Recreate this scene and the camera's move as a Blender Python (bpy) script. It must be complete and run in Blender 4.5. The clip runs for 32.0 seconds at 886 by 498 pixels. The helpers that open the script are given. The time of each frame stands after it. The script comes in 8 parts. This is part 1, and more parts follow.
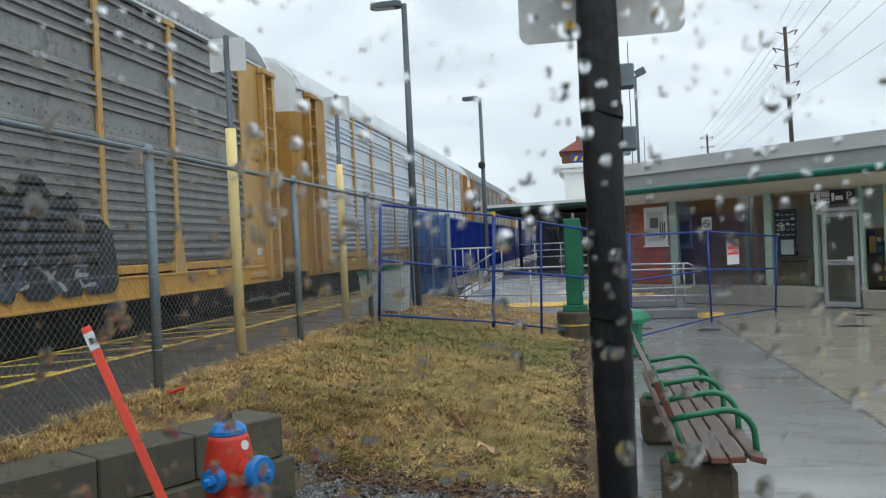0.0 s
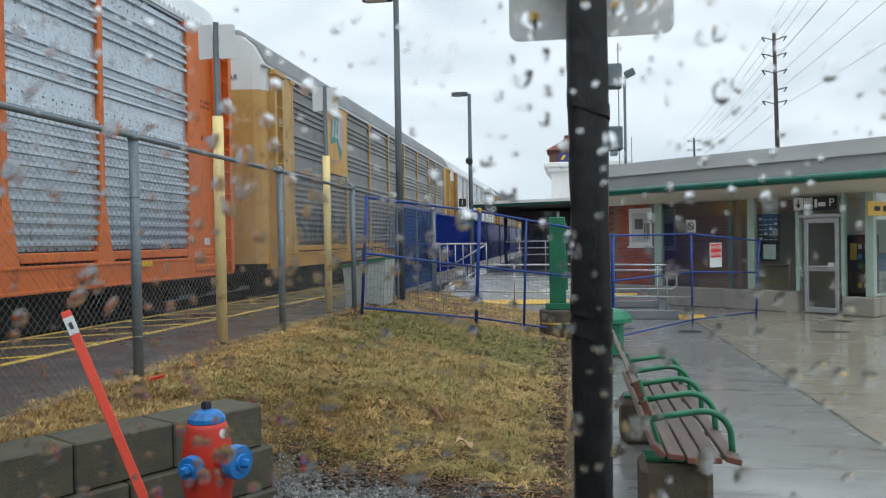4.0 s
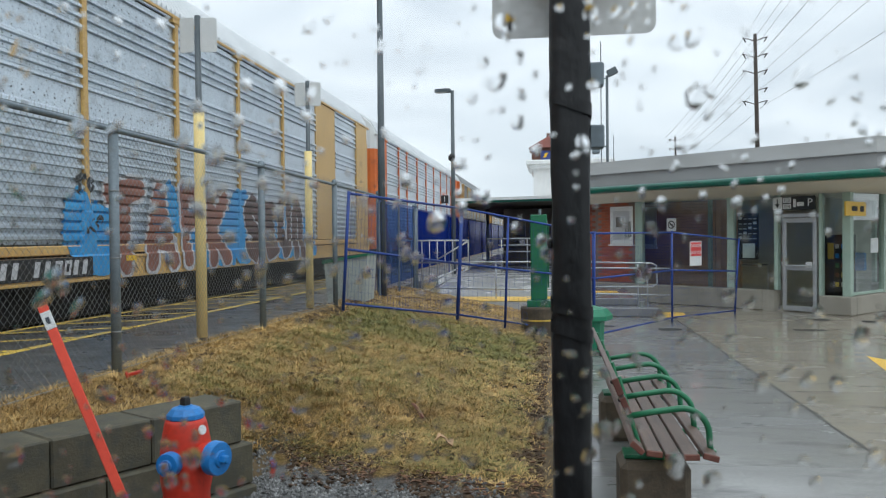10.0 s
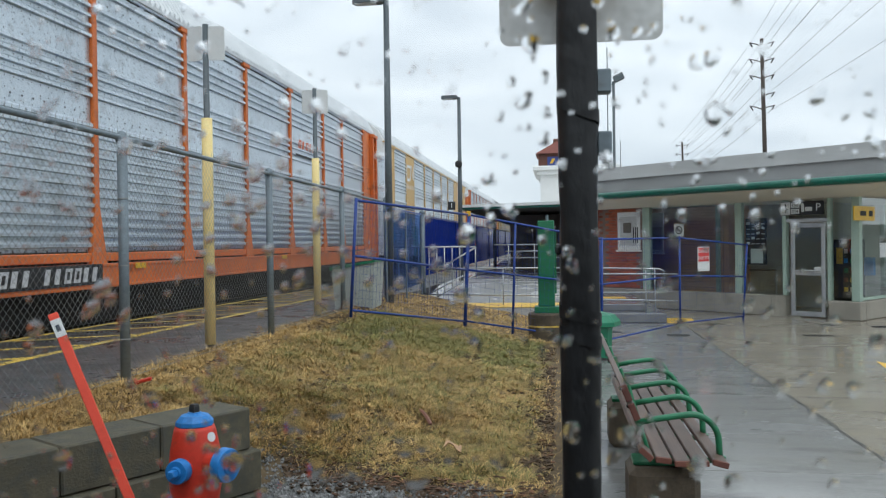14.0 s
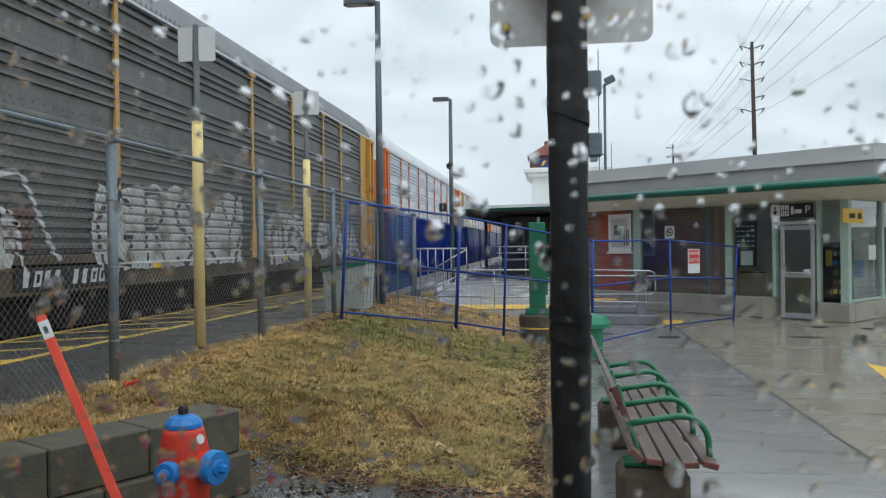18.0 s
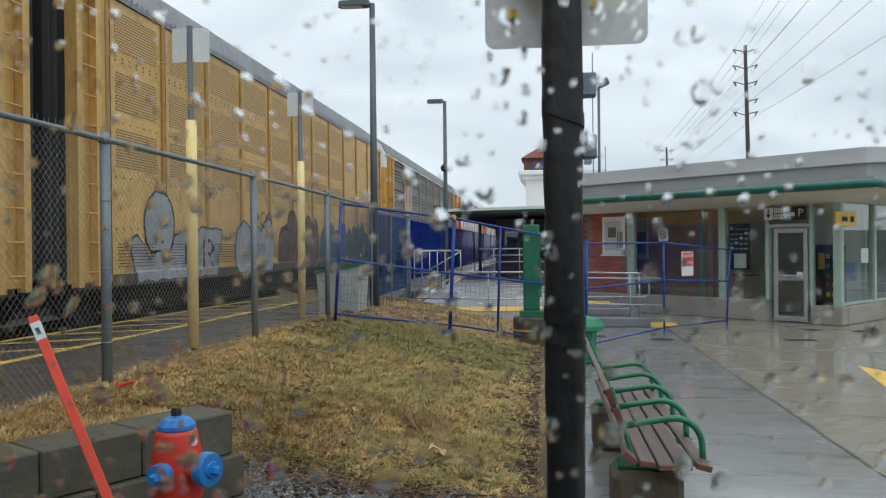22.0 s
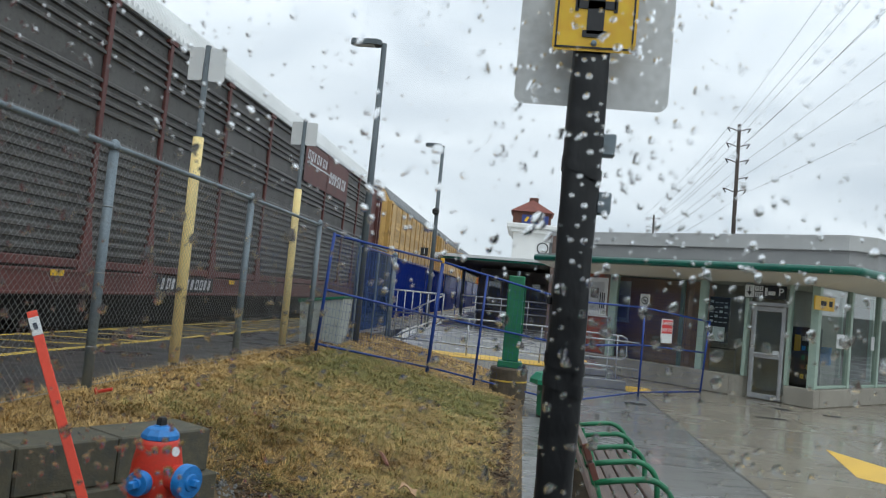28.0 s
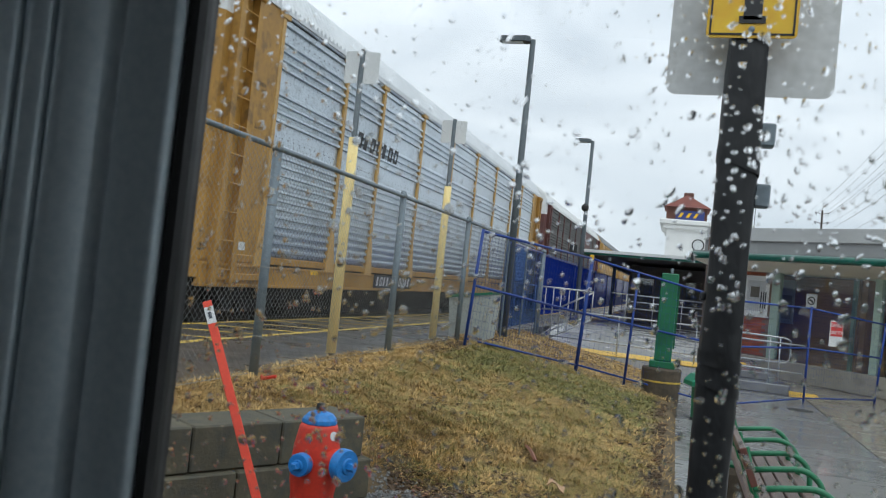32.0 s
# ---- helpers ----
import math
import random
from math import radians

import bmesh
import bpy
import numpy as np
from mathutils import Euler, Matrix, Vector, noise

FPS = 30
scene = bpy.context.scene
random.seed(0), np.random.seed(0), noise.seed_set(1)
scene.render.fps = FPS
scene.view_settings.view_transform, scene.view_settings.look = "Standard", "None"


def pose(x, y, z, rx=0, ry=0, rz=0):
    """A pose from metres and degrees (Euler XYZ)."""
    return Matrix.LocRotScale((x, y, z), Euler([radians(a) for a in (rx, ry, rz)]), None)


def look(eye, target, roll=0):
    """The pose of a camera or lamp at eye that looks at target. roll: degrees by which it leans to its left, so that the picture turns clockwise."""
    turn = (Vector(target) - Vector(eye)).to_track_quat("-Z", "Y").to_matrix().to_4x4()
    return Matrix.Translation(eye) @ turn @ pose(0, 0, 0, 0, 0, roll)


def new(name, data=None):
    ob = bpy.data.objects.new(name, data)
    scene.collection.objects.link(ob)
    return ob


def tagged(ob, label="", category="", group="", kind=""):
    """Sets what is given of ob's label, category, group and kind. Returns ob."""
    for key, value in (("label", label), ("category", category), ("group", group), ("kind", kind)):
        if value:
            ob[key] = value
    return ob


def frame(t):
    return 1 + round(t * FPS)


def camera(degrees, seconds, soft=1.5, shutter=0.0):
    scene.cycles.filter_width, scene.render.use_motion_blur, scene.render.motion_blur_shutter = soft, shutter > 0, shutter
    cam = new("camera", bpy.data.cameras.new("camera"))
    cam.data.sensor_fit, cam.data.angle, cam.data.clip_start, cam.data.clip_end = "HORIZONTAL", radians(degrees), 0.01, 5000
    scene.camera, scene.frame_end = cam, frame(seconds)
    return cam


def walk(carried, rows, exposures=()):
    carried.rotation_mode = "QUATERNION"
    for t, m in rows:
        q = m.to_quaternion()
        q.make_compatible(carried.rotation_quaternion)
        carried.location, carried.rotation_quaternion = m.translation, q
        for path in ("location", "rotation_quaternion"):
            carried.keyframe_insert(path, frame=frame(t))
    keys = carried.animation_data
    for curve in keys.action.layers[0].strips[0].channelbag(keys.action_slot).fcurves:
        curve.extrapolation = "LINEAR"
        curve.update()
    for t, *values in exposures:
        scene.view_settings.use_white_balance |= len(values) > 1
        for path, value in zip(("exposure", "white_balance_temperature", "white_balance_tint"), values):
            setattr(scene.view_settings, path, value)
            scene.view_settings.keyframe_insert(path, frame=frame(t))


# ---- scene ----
cam = camera(58.06, 32.0, soft=1.15)
cam.data.dof.use_dof = True
cam.data.dof.focus_distance = 9.0
cam.data.dof.aperture_fstop = 34.0
PATH = [
    (0, pose(-0.002, 0.016, 1.764, 89.73, 2.69, 10.06)),
    (0.5, pose(-0.001, 0.014, 1.760, 89.96, 2.23, 10.07)),
    (1, pose(-0.002, 0.010, 1.759, 89.53, 2.18, 10.29)),
    (1.5, pose(0.004, 0.010, 1.762, 89.41, 2.11, 10.47)),
    (2, pose(0.002, 0.009, 1.762, 89.26, 1.88, 10.35)),
    (2.5, pose(0.005, 0.011, 1.761, 89.12, 1.54, 9.85)),
    (4.5, pose(0.002, 0.011, 1.761, 89.41, 1.01, 8.91)),
    (5, pose(0.005, 0.007, 1.764, 89.44, 0.99, 8.77)),
    (5.5, pose(0.006, 0.000, 1.766, 89.87, 0.88, 8.50)),
    (6, pose(0.002, 0.001, 1.764, 90.06, 0.91, 8.44)),
    (6.5, pose(0.005, 0.004, 1.762, 89.93, 0.90, 8.65)),
    (7, pose(0.004, 0.006, 1.764, 89.67, 0.88, 8.81)),
    (7.5, pose(0.006, 0.011, 1.765, 89.35, 0.73, 8.89)),
    (8, pose(0.000, 0.009, 1.761, 89.24, 0.67, 8.67)),
    (8.5, pose(0.002, 0.005, 1.761, 88.98, 0.71, 8.34)),
    (9, pose(0.005, 0.009, 1.763, 89.03, 0.73, 8.19)),
    (9.5, pose(0.004, 0.013, 1.760, 89.06, 0.66, 8.08)),
    (10, pose(0.004, 0.012, 1.762, 89.08, 0.59, 7.72)),
    (10.5, pose(0.005, 0.011, 1.763, 88.84, 0.63, 7.65)),
    (11, pose(0.003, 0.010, 1.762, 88.73, 0.57, 7.61)),
    (11.5, pose(0.002, 0.010, 1.763, 88.90, 0.56, 7.62)),
    (12, pose(0.005, 0.009, 1.761, 88.97, 0.64, 7.68)),
    (12.5, pose(0.003, 0.007, 1.763, 89.12, 0.70, 7.90)),
    (13, pose(0.001, 0.006, 1.761, 89.17, 0.77, 8.20)),
    (13.5, pose(0.003, 0.008, 1.763, 89.33, 0.72, 8.24)),
    (14, pose(0.001, 0.006, 1.763, 89.54, 0.81, 8.22)),
    (14.5, pose(0.004, 0.006, 1.763, 89.77, 0.75, 8.17)),
    (16.5, pose(0.003, 0.009, 1.763, 90.06, 0.51, 7.56)),
    (17, pose(0.004, 0.010, 1.763, 89.90, 0.54, 7.49)),
    (17.5, pose(0.002, 0.011, 1.762, 89.63, 0.63, 7.59)),
    (18, pose(0.004, 0.012, 1.762, 89.66, 0.73, 7.60)),
    (18.5, pose(0.004, 0.012, 1.761, 89.70, 0.71, 7.57)),
    (19, pose(0.006, 0.015, 1.760, 89.63, 0.69, 7.47)),
    (19.5, pose(0.003, 0.018, 1.762, 89.55, 0.65, 7.37)),
    (20, pose(0.004, 0.020, 1.764, 89.40, 0.58, 7.35)),
    (20.5, pose(0.001, 0.015, 1.760, 89.48, 0.61, 7.34)),
    (21, pose(0.004, 0.013, 1.761, 89.61, 0.58, 7.23)),
    (21.5, pose(0.001, 0.013, 1.760, 89.79, 0.58, 7.25)),
    (22, pose(0.002, 0.014, 1.760, 89.81, 0.59, 7.17)),
    (22.5, pose(0.006, 0.017, 1.762, 89.81, 0.59, 7.20)),
    (23, pose(0.001, 0.021, 1.762, 89.74, 0.60, 7.15)),
    (23.5, pose(0.002, 0.019, 1.761, 89.76, 0.54, 7.15)),
    (24, pose(0.002, 0.016, 1.760, 89.76, 0.49, 7.20)),
    (24.5, pose(-0.001, 0.015, 1.761, 89.79, 0.52, 7.19)),
    (26.5, pose(-0.001, 0.019, 1.751, 89.91, 0.53, 6.75)),
    (27, pose(0.007, 0.005, 1.738, 90.60, -0.09, 6.04)),
    (27.5, pose(0.002, 0.017, 1.738, 91.27, -4.07, 5.26)),
    (28, pose(-0.076, -0.088, 1.734, 93.02, -5.49, 5.74)),
    (28.3, pose(-0.082, -0.140, 1.732, 94.05, -5.95, 10.49)),
    (28.4, pose(-0.077, -0.126, 1.737, 93.89, -5.63, 11.63)),
    (28.5, pose(-0.080, -0.142, 1.721, 93.74, -5.69, 12.75)),
    (29, pose(-0.065, -0.128, 1.728, 92.55, -5.92, 16.38)),
    (29.5, pose(-0.068, -0.126, 1.724, 92.22, -5.80, 16.35)),
    (30, pose(-0.071, -0.123, 1.736, 91.52, -5.74, 16.38)),
    (30.5, pose(-0.084, -0.113, 1.721, 91.70, -6.25, 16.69)),
    (31, pose(-0.076, -0.133, 1.721, 91.44, -6.62, 16.57)),
    (31.5, pose(-0.0743, -0.119, 1.721, 91.72, -6.20, 16.64)),
    (32, pose(-0.069, -0.118, 1.725, 91.73, -6.02, 16.40)),
]
walk(cam, PATH, exposures=[(0, 0.07, 6120, 5), (5, 0.11, 6120, 5), (13, 0.10, 6120, 5), (17.5, 0.01, 6120, 5), (32, 0.01, 6120, 5)])

# ---- sky and light: an overcast, rainy day ----
world = bpy.data.worlds.new("overcast_sky")
scene.world = world
world.use_nodes = True
wt = world.node_tree
wt.nodes.clear()
w_out = wt.nodes.new("ShaderNodeOutputWorld")
w_bg = wt.nodes.new("ShaderNodeBackground")
w_sky = wt.nodes.new("ShaderNodeTexSky")
w_sky.sky_type = "NISHITA"
w_sky.sun_disc = False
w_sky.sun_elevation, w_sky.sun_rotation = radians(48), radians(150)
w_co = wt.nodes.new("ShaderNodeTexCoord")
w_map = wt.nodes.new("ShaderNodeMapping")
w_map.inputs["Scale"].default_value = (1.0, 1.0, 3.2)
w_n = wt.nodes.new("ShaderNodeTexNoise")
w_n.inputs["Scale"].default_value = 2.6
w_n.inputs["Detail"].default_value = 7.0
w_n.inputs["Roughness"].default_value = 0.52
w_n.inputs["Distortion"].default_value = 0.5
w_r = wt.nodes.new("ShaderNodeValToRGB")
w_r.color_ramp.elements[0].position, w_r.color_ramp.elements[0].color = 0.32, (0.68, 0.73, 0.79, 1)
w_r.color_ramp.elements[1].position, w_r.color_ramp.elements[1].color = 0.66, (1.02, 1.05, 1.08, 1)
w_sep = wt.nodes.new("ShaderNodeSeparateXYZ")
w_up = wt.nodes.new("ShaderNodeMapRange")
w_up.inputs["From Min"].default_value, w_up.inputs["From Max"].default_value = 0.2, 0.95
w_up.inputs["To Min"].default_value, w_up.inputs["To Max"].default_value = 1.0, 1.6
w_mul = wt.nodes.new("ShaderNodeMix")
w_mul.data_type, w_mul.blend_type = "RGBA", "MULTIPLY"
w_mul.inputs["Factor"].default_value = 1.0
w_mix = wt.nodes.new("ShaderNodeMix")
w_mix.data_type = "RGBA"
w_mix.inputs["Factor"].default_value = 0.94
w_dim = wt.nodes.new("ShaderNodeMix")
w_dim.data_type, w_dim.blend_type = "RGBA", "MULTIPLY"
w_dim.inputs["Factor"].default_value = 1.0
w_dim.inputs["B"].default_value = (0.1, 0.1, 0.1, 1)
wt.links.new(w_co.outputs["Generated"], w_map.inputs["Vector"])
wt.links.new(w_map.outputs["Vector"], w_n.inputs["Vector"])
wt.links.new(w_n.outputs["Fac"], w_r.inputs["Fac"])
wt.links.new(w_co.outputs["Generated"], w_sep.inputs["Vector"])
wt.links.new(w_sep.outputs["Z"], w_up.inputs["Value"])
wt.links.new(w_r.outputs["Color"], w_mul.inputs["A"])
wt.links.new(w_up.outputs["Result"], w_mul.inputs["B"])
wt.links.new(w_sky.outputs["Color"], w_dim.inputs["A"])
wt.links.new(w_dim.outputs["Result"], w_mix.inputs["A"])
wt.links.new(w_mul.outputs["Result"], w_mix.inputs["B"])
wt.links.new(w_mix.outputs["Result"], w_bg.inputs["Color"])
w_bg.inputs["Strength"].default_value = 1.0
wt.links.new(w_bg.outputs["Background"], w_out.inputs["Surface"])

sun = new("sun", bpy.data.lights.new("sun", "SUN"))
sun.data.energy, sun.data.angle, sun.data.color = 0.6, radians(25), (1.0, 0.97, 0.93)
sun.matrix_world = look((0, 0, 30), (-9, 14, 6))

# ---- materials ----
MATS = {}


def ramp(nt, a, b, lo, hi):
    r = nt.nodes.new("ShaderNodeValToRGB")
    r.color_ramp.elements[0].position, r.color_ramp.elements[0].color = lo, (*a, 1)
    r.color_ramp.elements[1].position, r.color_ramp.elements[1].color = hi, (*b, 1)
    return r


def mat(name, a, b=None, rough=0.6, metal=0.0, big=1.2, fine=40.0, bump=0.15, lo=0.35, hi=0.68, dirt=None, dirt_amount=0.0, wet=0.0, stretch=(1, 1, 1), island=0.0, piece=0.0):
    """Two-scale weathered surface: a and b mix over large patches, fine grain gives relief and gloss variation."""
    if name in MATS:
        return MATS[name]
    b = b or tuple(c * 0.8 for c in a)
    m = bpy.data.materials.new(name)
    m.use_nodes = True
    nt = m.node_tree
    bsdf = nt.nodes["Principled BSDF"]
    co = nt.nodes.new("ShaderNodeTexCoord")
    mp = nt.nodes.new("ShaderNodeMapping")
    mp.inputs["Scale"].default_value = stretch
    nt.links.new(co.outputs["Object"], mp.inputs["Vector"])
    n1 = nt.nodes.new("ShaderNodeTexNoise")
    n1.inputs["Scale"].default_value, n1.inputs["Detail"].default_value, n1.inputs["Roughness"].default_value = big, 6, 0.62
    n2 = nt.nodes.new("ShaderNodeTexNoise")
    n2.inputs["Scale"].default_value, n2.inputs["Detail"].default_value = fine, 4
    nt.links.new(mp.outputs["Vector"], n1.inputs["Vector"])
    nt.links.new(mp.outputs["Vector"], n2.inputs["Vector"])
    r = ramp(nt, a, b, lo, hi)
    nt.links.new(n1.outputs["Fac"], r.inputs["Fac"])
    colour = r.outputs["Color"]
    g = nt.nodes.new("ShaderNodeMix")
    g.data_type, g.blend_type = "RGBA", "OVERLAY"
    g.inputs["Factor"].default_value = 0.35
    nt.links.new(colour, g.inputs["A"])
    nt.links.new(n2.outputs["Fac"], g.inputs["B"])
    colour = g.outputs["Result"]
    if dirt:
        n3 = nt.nodes.new("ShaderNodeTexNoise")
        n3.inputs["Scale"].default_value, n3.inputs["Detail"].default_value, n3.inputs["Roughness"].default_value = big * 3.1, 8, 0.7
        nt.links.new(mp.outputs["Vector"], n3.inputs["Vector"])
        rr = ramp(nt, (0, 0, 0), (1, 1, 1), 0.62 - 0.25 * dirt_amount, 0.80 - 0.2 * dirt_amount)
        nt.links.new(n3.outputs["Fac"], rr.inputs["Fac"])
        d = nt.nodes.new("ShaderNodeMix")
        d.data_type = "RGBA"
        nt.links.new(rr.outputs["Color"], d.inputs["Factor"])
        nt.links.new(colour, d.inputs["A"])
        d.inputs["B"].default_value = (*dirt, 1)
        colour = d.outputs["Result"]
    for amount, node_name, socket in ((island, "ShaderNodeNewGeometry", "Random Per Island"), (piece, "ShaderNodeObjectInfo", "Random")):
        if amount:
            gi = nt.nodes.new(node_name)
            mr = nt.nodes.new("ShaderNodeMapRange")
            mr.inputs["To Min"].default_value, mr.inputs["To Max"].default_value = 1 - amount, 1 + amount
            nt.links.new(gi.outputs[socket], mr.inputs["Value"])
            v = nt.nodes.new("ShaderNodeMix")
            v.data_type, v.blend_type = "RGBA", "MULTIPLY"
            v.inputs["Factor"].default_value = 1.0
            nt.links.new(colour, v.inputs["A"])
            nt.links.new(mr.outputs["Result"], v.inputs["B"])
            colour = v.outputs["Result"]
    nt.links.new(colour, bsdf.inputs["Base Color"])
    bsdf.inputs["Metallic"].default_value = metal
    rm = nt.nodes.new("ShaderNodeMapRange")
    src = n2
    if wet:
        src = n1
        rm.inputs["From Min"].default_value, rm.inputs["From Max"].default_value = 0.38, 0.62
        rm.inputs["To Min"].default_value, rm.inputs["To Max"].default_value = max(0.03, rough - wet), rough
    else:
        rm.inputs["To Min"].default_value, rm.inputs["To Max"].default_value = max(0.03, rough - 0.12), min(1.0, rough + 0.12)
    nt.links.new(src.outputs["Fac"], rm.inputs["Value"])
    nt.links.new(rm.outputs["Result"], bsdf.inputs["Roughness"])
    if bump:
        bp = nt.nodes.new("ShaderNodeBump")
        bp.inputs["Strength"].default_value, bp.inputs["Distance"].default_value = bump, 0.01
        nt.links.new(n2.outputs["Fac"], bp.inputs["Height"])
        nt.links.new(bp.outputs["Normal"], bsdf.inputs["Normal"])
    MATS[name] = m
    return m


def glass_mat(name, colour=(1, 1, 1), ior=1.45, rough=0.0):
    m = bpy.data.materials.new(name)
    m.use_nodes = True
    b = m.node_tree.nodes["Principled BSDF"]
    b.inputs["Base Color"].default_value = (*colour, 1)
    b.inputs["Transmission Weight"].default_value = 1.0
    b.inputs["IOR"].default_value = ior
    b.inputs["Roughness"].default_value = rough
    MATS[name] = m
    return m


def sheer_mat(name, colour, clear, rough=0.15):
    """A sheet of tinted plastic or netting that lets part of the light straight through."""
    m = bpy.data.materials.new(name)
    m.use_nodes = True
    nt = m.node_tree
    b = nt.nodes["Principled BSDF"]
    b.inputs["Base Color"].default_value = (*colour, 1)
    b.inputs["Roughness"].default_value = rough
    t = nt.nodes.new("ShaderNodeBsdfTransparent")
    t.inputs["Color"].default_value = (*[min(1, c * 1.6 + 0.12) for c in colour], 1)
    n = nt.nodes.new("ShaderNodeTexNoise")
    n.inputs["Scale"].default_value = 1.5
    r = nt.nodes.new("ShaderNodeMapRange")
    r.inputs["To Min"].default_value, r.inputs["To Max"].default_value = clear - 0.15, clear + 0.15
    x = nt.nodes.new("ShaderNodeMixShader")
    nt.links.new(n.outputs["Fac"], r.inputs["Value"])
    nt.links.new(r.outputs["Result"], x.inputs["Fac"])
    lu = nt.nodes.new("ShaderNodeBsdfTranslucent")
    lu.inputs["Color"].default_value = (*[min(1, c * 1.7) for c in colour], 1)
    y = nt.nodes.new("ShaderNodeMixShader")
    y.inputs["Fac"].default_value = 0.55
    nt.links.new(b.outputs["BSDF"], y.inputs[1])
    nt.links.new(lu.outputs["BSDF"], y.inputs[2])
    nt.links.new(y.outputs["Shader"], x.inputs[1])
    nt.links.new(t.outputs["BSDF"], x.inputs[2])
    nt.links.new(x.outputs["Shader"], nt.nodes["Material Output"].inputs["Surface"])
    MATS[name] = m
    return m


concrete = mat("wet_concrete", (0.24, 0.24, 0.24), (0.13, 0.13, 0.13), rough=0.42, wet=0.36, big=0.55, fine=55, bump=0.05, dirt=(0.13, 0.13, 0.125), dirt_amount=0.35)
# paler than the pavement: the wet ramp's sky sheen is put into the colour
ramp_concrete = mat("ramp_concrete", (0.46, 0.455, 0.44), (0.36, 0.355, 0.345), rough=0.4, wet=0.3, big=0.8, fine=50, bump=0.04)
porch_brick = mat("porch_brick", (0.62, 0.37, 0.26), (0.50, 0.29, 0.20), rough=0.8, big=6, fine=60, bump=0.2)
tan_slab = mat("wet_tan_concrete", (0.31, 0.275, 0.215), (0.19, 0.17, 0.135), rough=0.36, wet=0.32, big=0.6, fine=50, bump=0.035, stretch=(0.5, 1.4, 1), dirt=(0.11, 0.10, 0.085), dirt_amount=0.35, piece=0.06)
concrete_slab = mat("wet_concrete_slab", (0.25, 0.245, 0.23), (0.125, 0.125, 0.12), rough=0.40, wet=0.34, big=0.5, fine=50, bump=0.035, stretch=(0.6, 1.5, 1), dirt=(0.10, 0.098, 0.092), dirt_amount=0.45, piece=0.12)
foot_mat = mat("stained_footing", (0.115, 0.088, 0.058), (0.055, 0.043, 0.030), rough=0.8, big=4, fine=60, bump=0.4, dirt=(0.05, 0.04, 0.03), dirt_amount=0.4)
kerb_mat = mat("kerb_concrete", (0.37, 0.34, 0.285), (0.27, 0.25, 0.21), rough=0.8, big=1.2, fine=60, bump=0.2, dirt=(0.20, 0.19, 0.165), dirt_amount=0.3)
block_mat = mat("retaining_block", (0.118, 0.104, 0.066), (0.058, 0.052, 0.034), rough=0.75, big=3, fine=70, bump=0.5, dirt=(0.06, 0.06, 0.05), dirt_amount=0.6, piece=0.12)
asphalt = mat("wet_asphalt", (0.052, 0.050, 0.050), (0.034, 0.033, 0.033), rough=0.50, wet=0.32, big=0.7, fine=120, bump=0.3)
line_yellow = mat("line_paint", (0.70, 0.48, 0.06), (0.54, 0.37, 0.06), rough=0.6, big=2, fine=40, dirt=(0.12, 0.11, 0.09), dirt_amount=0.6)
tactile = mat("tactile_yellow", (0.75, 0.47, 0.06), (0.62, 0.38, 0.06), rough=0.5, big=2, fine=60, bump=0.2)
soil = mat("dead_turf", (0.15, 0.10, 0.045), (0.06, 0.042, 0.022), rough=0.95, big=2.2, fine=45, bump=0.9, dirt=(0.055, 0.042, 0.028), dirt_amount=0.4)
gravel_mat = mat("gravel_bed", (0.11, 0.108, 0.105), (0.055, 0.055, 0.052), rough=0.8, big=6, fine=60, bump=0.8)
stone_mat = mat("gravel_stone", (0.225, 0.225, 0.22), (0.11, 0.11, 0.108), rough=0.65, big=9, fine=80, bump=0.3, island=0.5)
ballast_mat = mat("ballast", (0.034, 0.031, 0.029), (0.02, 0.019, 0.018), rough=0.9, big=5, fine=30, bump=1.0)
bank_soil = mat("bank_soil", (0.024, 0.022, 0.018), (0.014, 0.013, 0.011), rough=0.95, big=1.5, fine=12, bump=0.6)
earth = mat("far_ground", (0.11, 0.10, 0.075), (0.07, 0.07, 0.055), rough=0.95, big=0.05, fine=2, bump=0.2)
galv = mat("galvanised_steel", (0.20, 0.24, 0.265), (0.14, 0.168, 0.19), rough=0.5, metal=0.35, big=3, fine=50, bump=0.05, dirt=(0.14, 0.13, 0.12), dirt_amount=0.2)
clod_mat = mat("wet_clods", (0.085, 0.052, 0.028), (0.045, 0.029, 0.017), rough=0.95, big=3, fine=60, bump=0.3, island=0.35)
wire_mat = mat("fence_wire", (0.30, 0.305, 0.30), (0.20, 0.205, 0.20), rough=0.5, metal=0.2, big=2, fine=20, bump=0)
pole_grey = mat("lamp_pole_grey", (0.105, 0.125, 0.135), (0.08, 0.095, 0.105), rough=0.45, metal=0.2, big=1, fine=30, bump=0.05)
sleeve_yellow = mat("yellow_plastic_sleeve", (0.86, 0.68, 0.30), (0.78, 0.60, 0.24), rough=0.5, big=3, fine=30, bump=0.1, dirt=(0.55, 0.43, 0.20), dirt_amount=0.0)
white_plate = mat("sign_plate_white", (0.70, 0.71, 0.70), (0.58, 0.60, 0.60), rough=0.4, big=4, fine=30, bump=0.03)
sign_back = mat("sign_plate_grey", (0.58, 0.58, 0.56), (0.50, 0.50, 0.485), rough=0.45, metal=0.3, big=4, fine=40, bump=0.03)
sign_yellow = mat("sign_yellow", (0.78, 0.48, 0.02), (0.68, 0.40, 0.02), rough=0.4, big=5, fine=40, bump=0.03)
black_paint = mat("black_paint", (0.012, 0.012, 0.013), (0.02, 0.02, 0.021), rough=0.45, big=5, fine=40, bump=0.05)
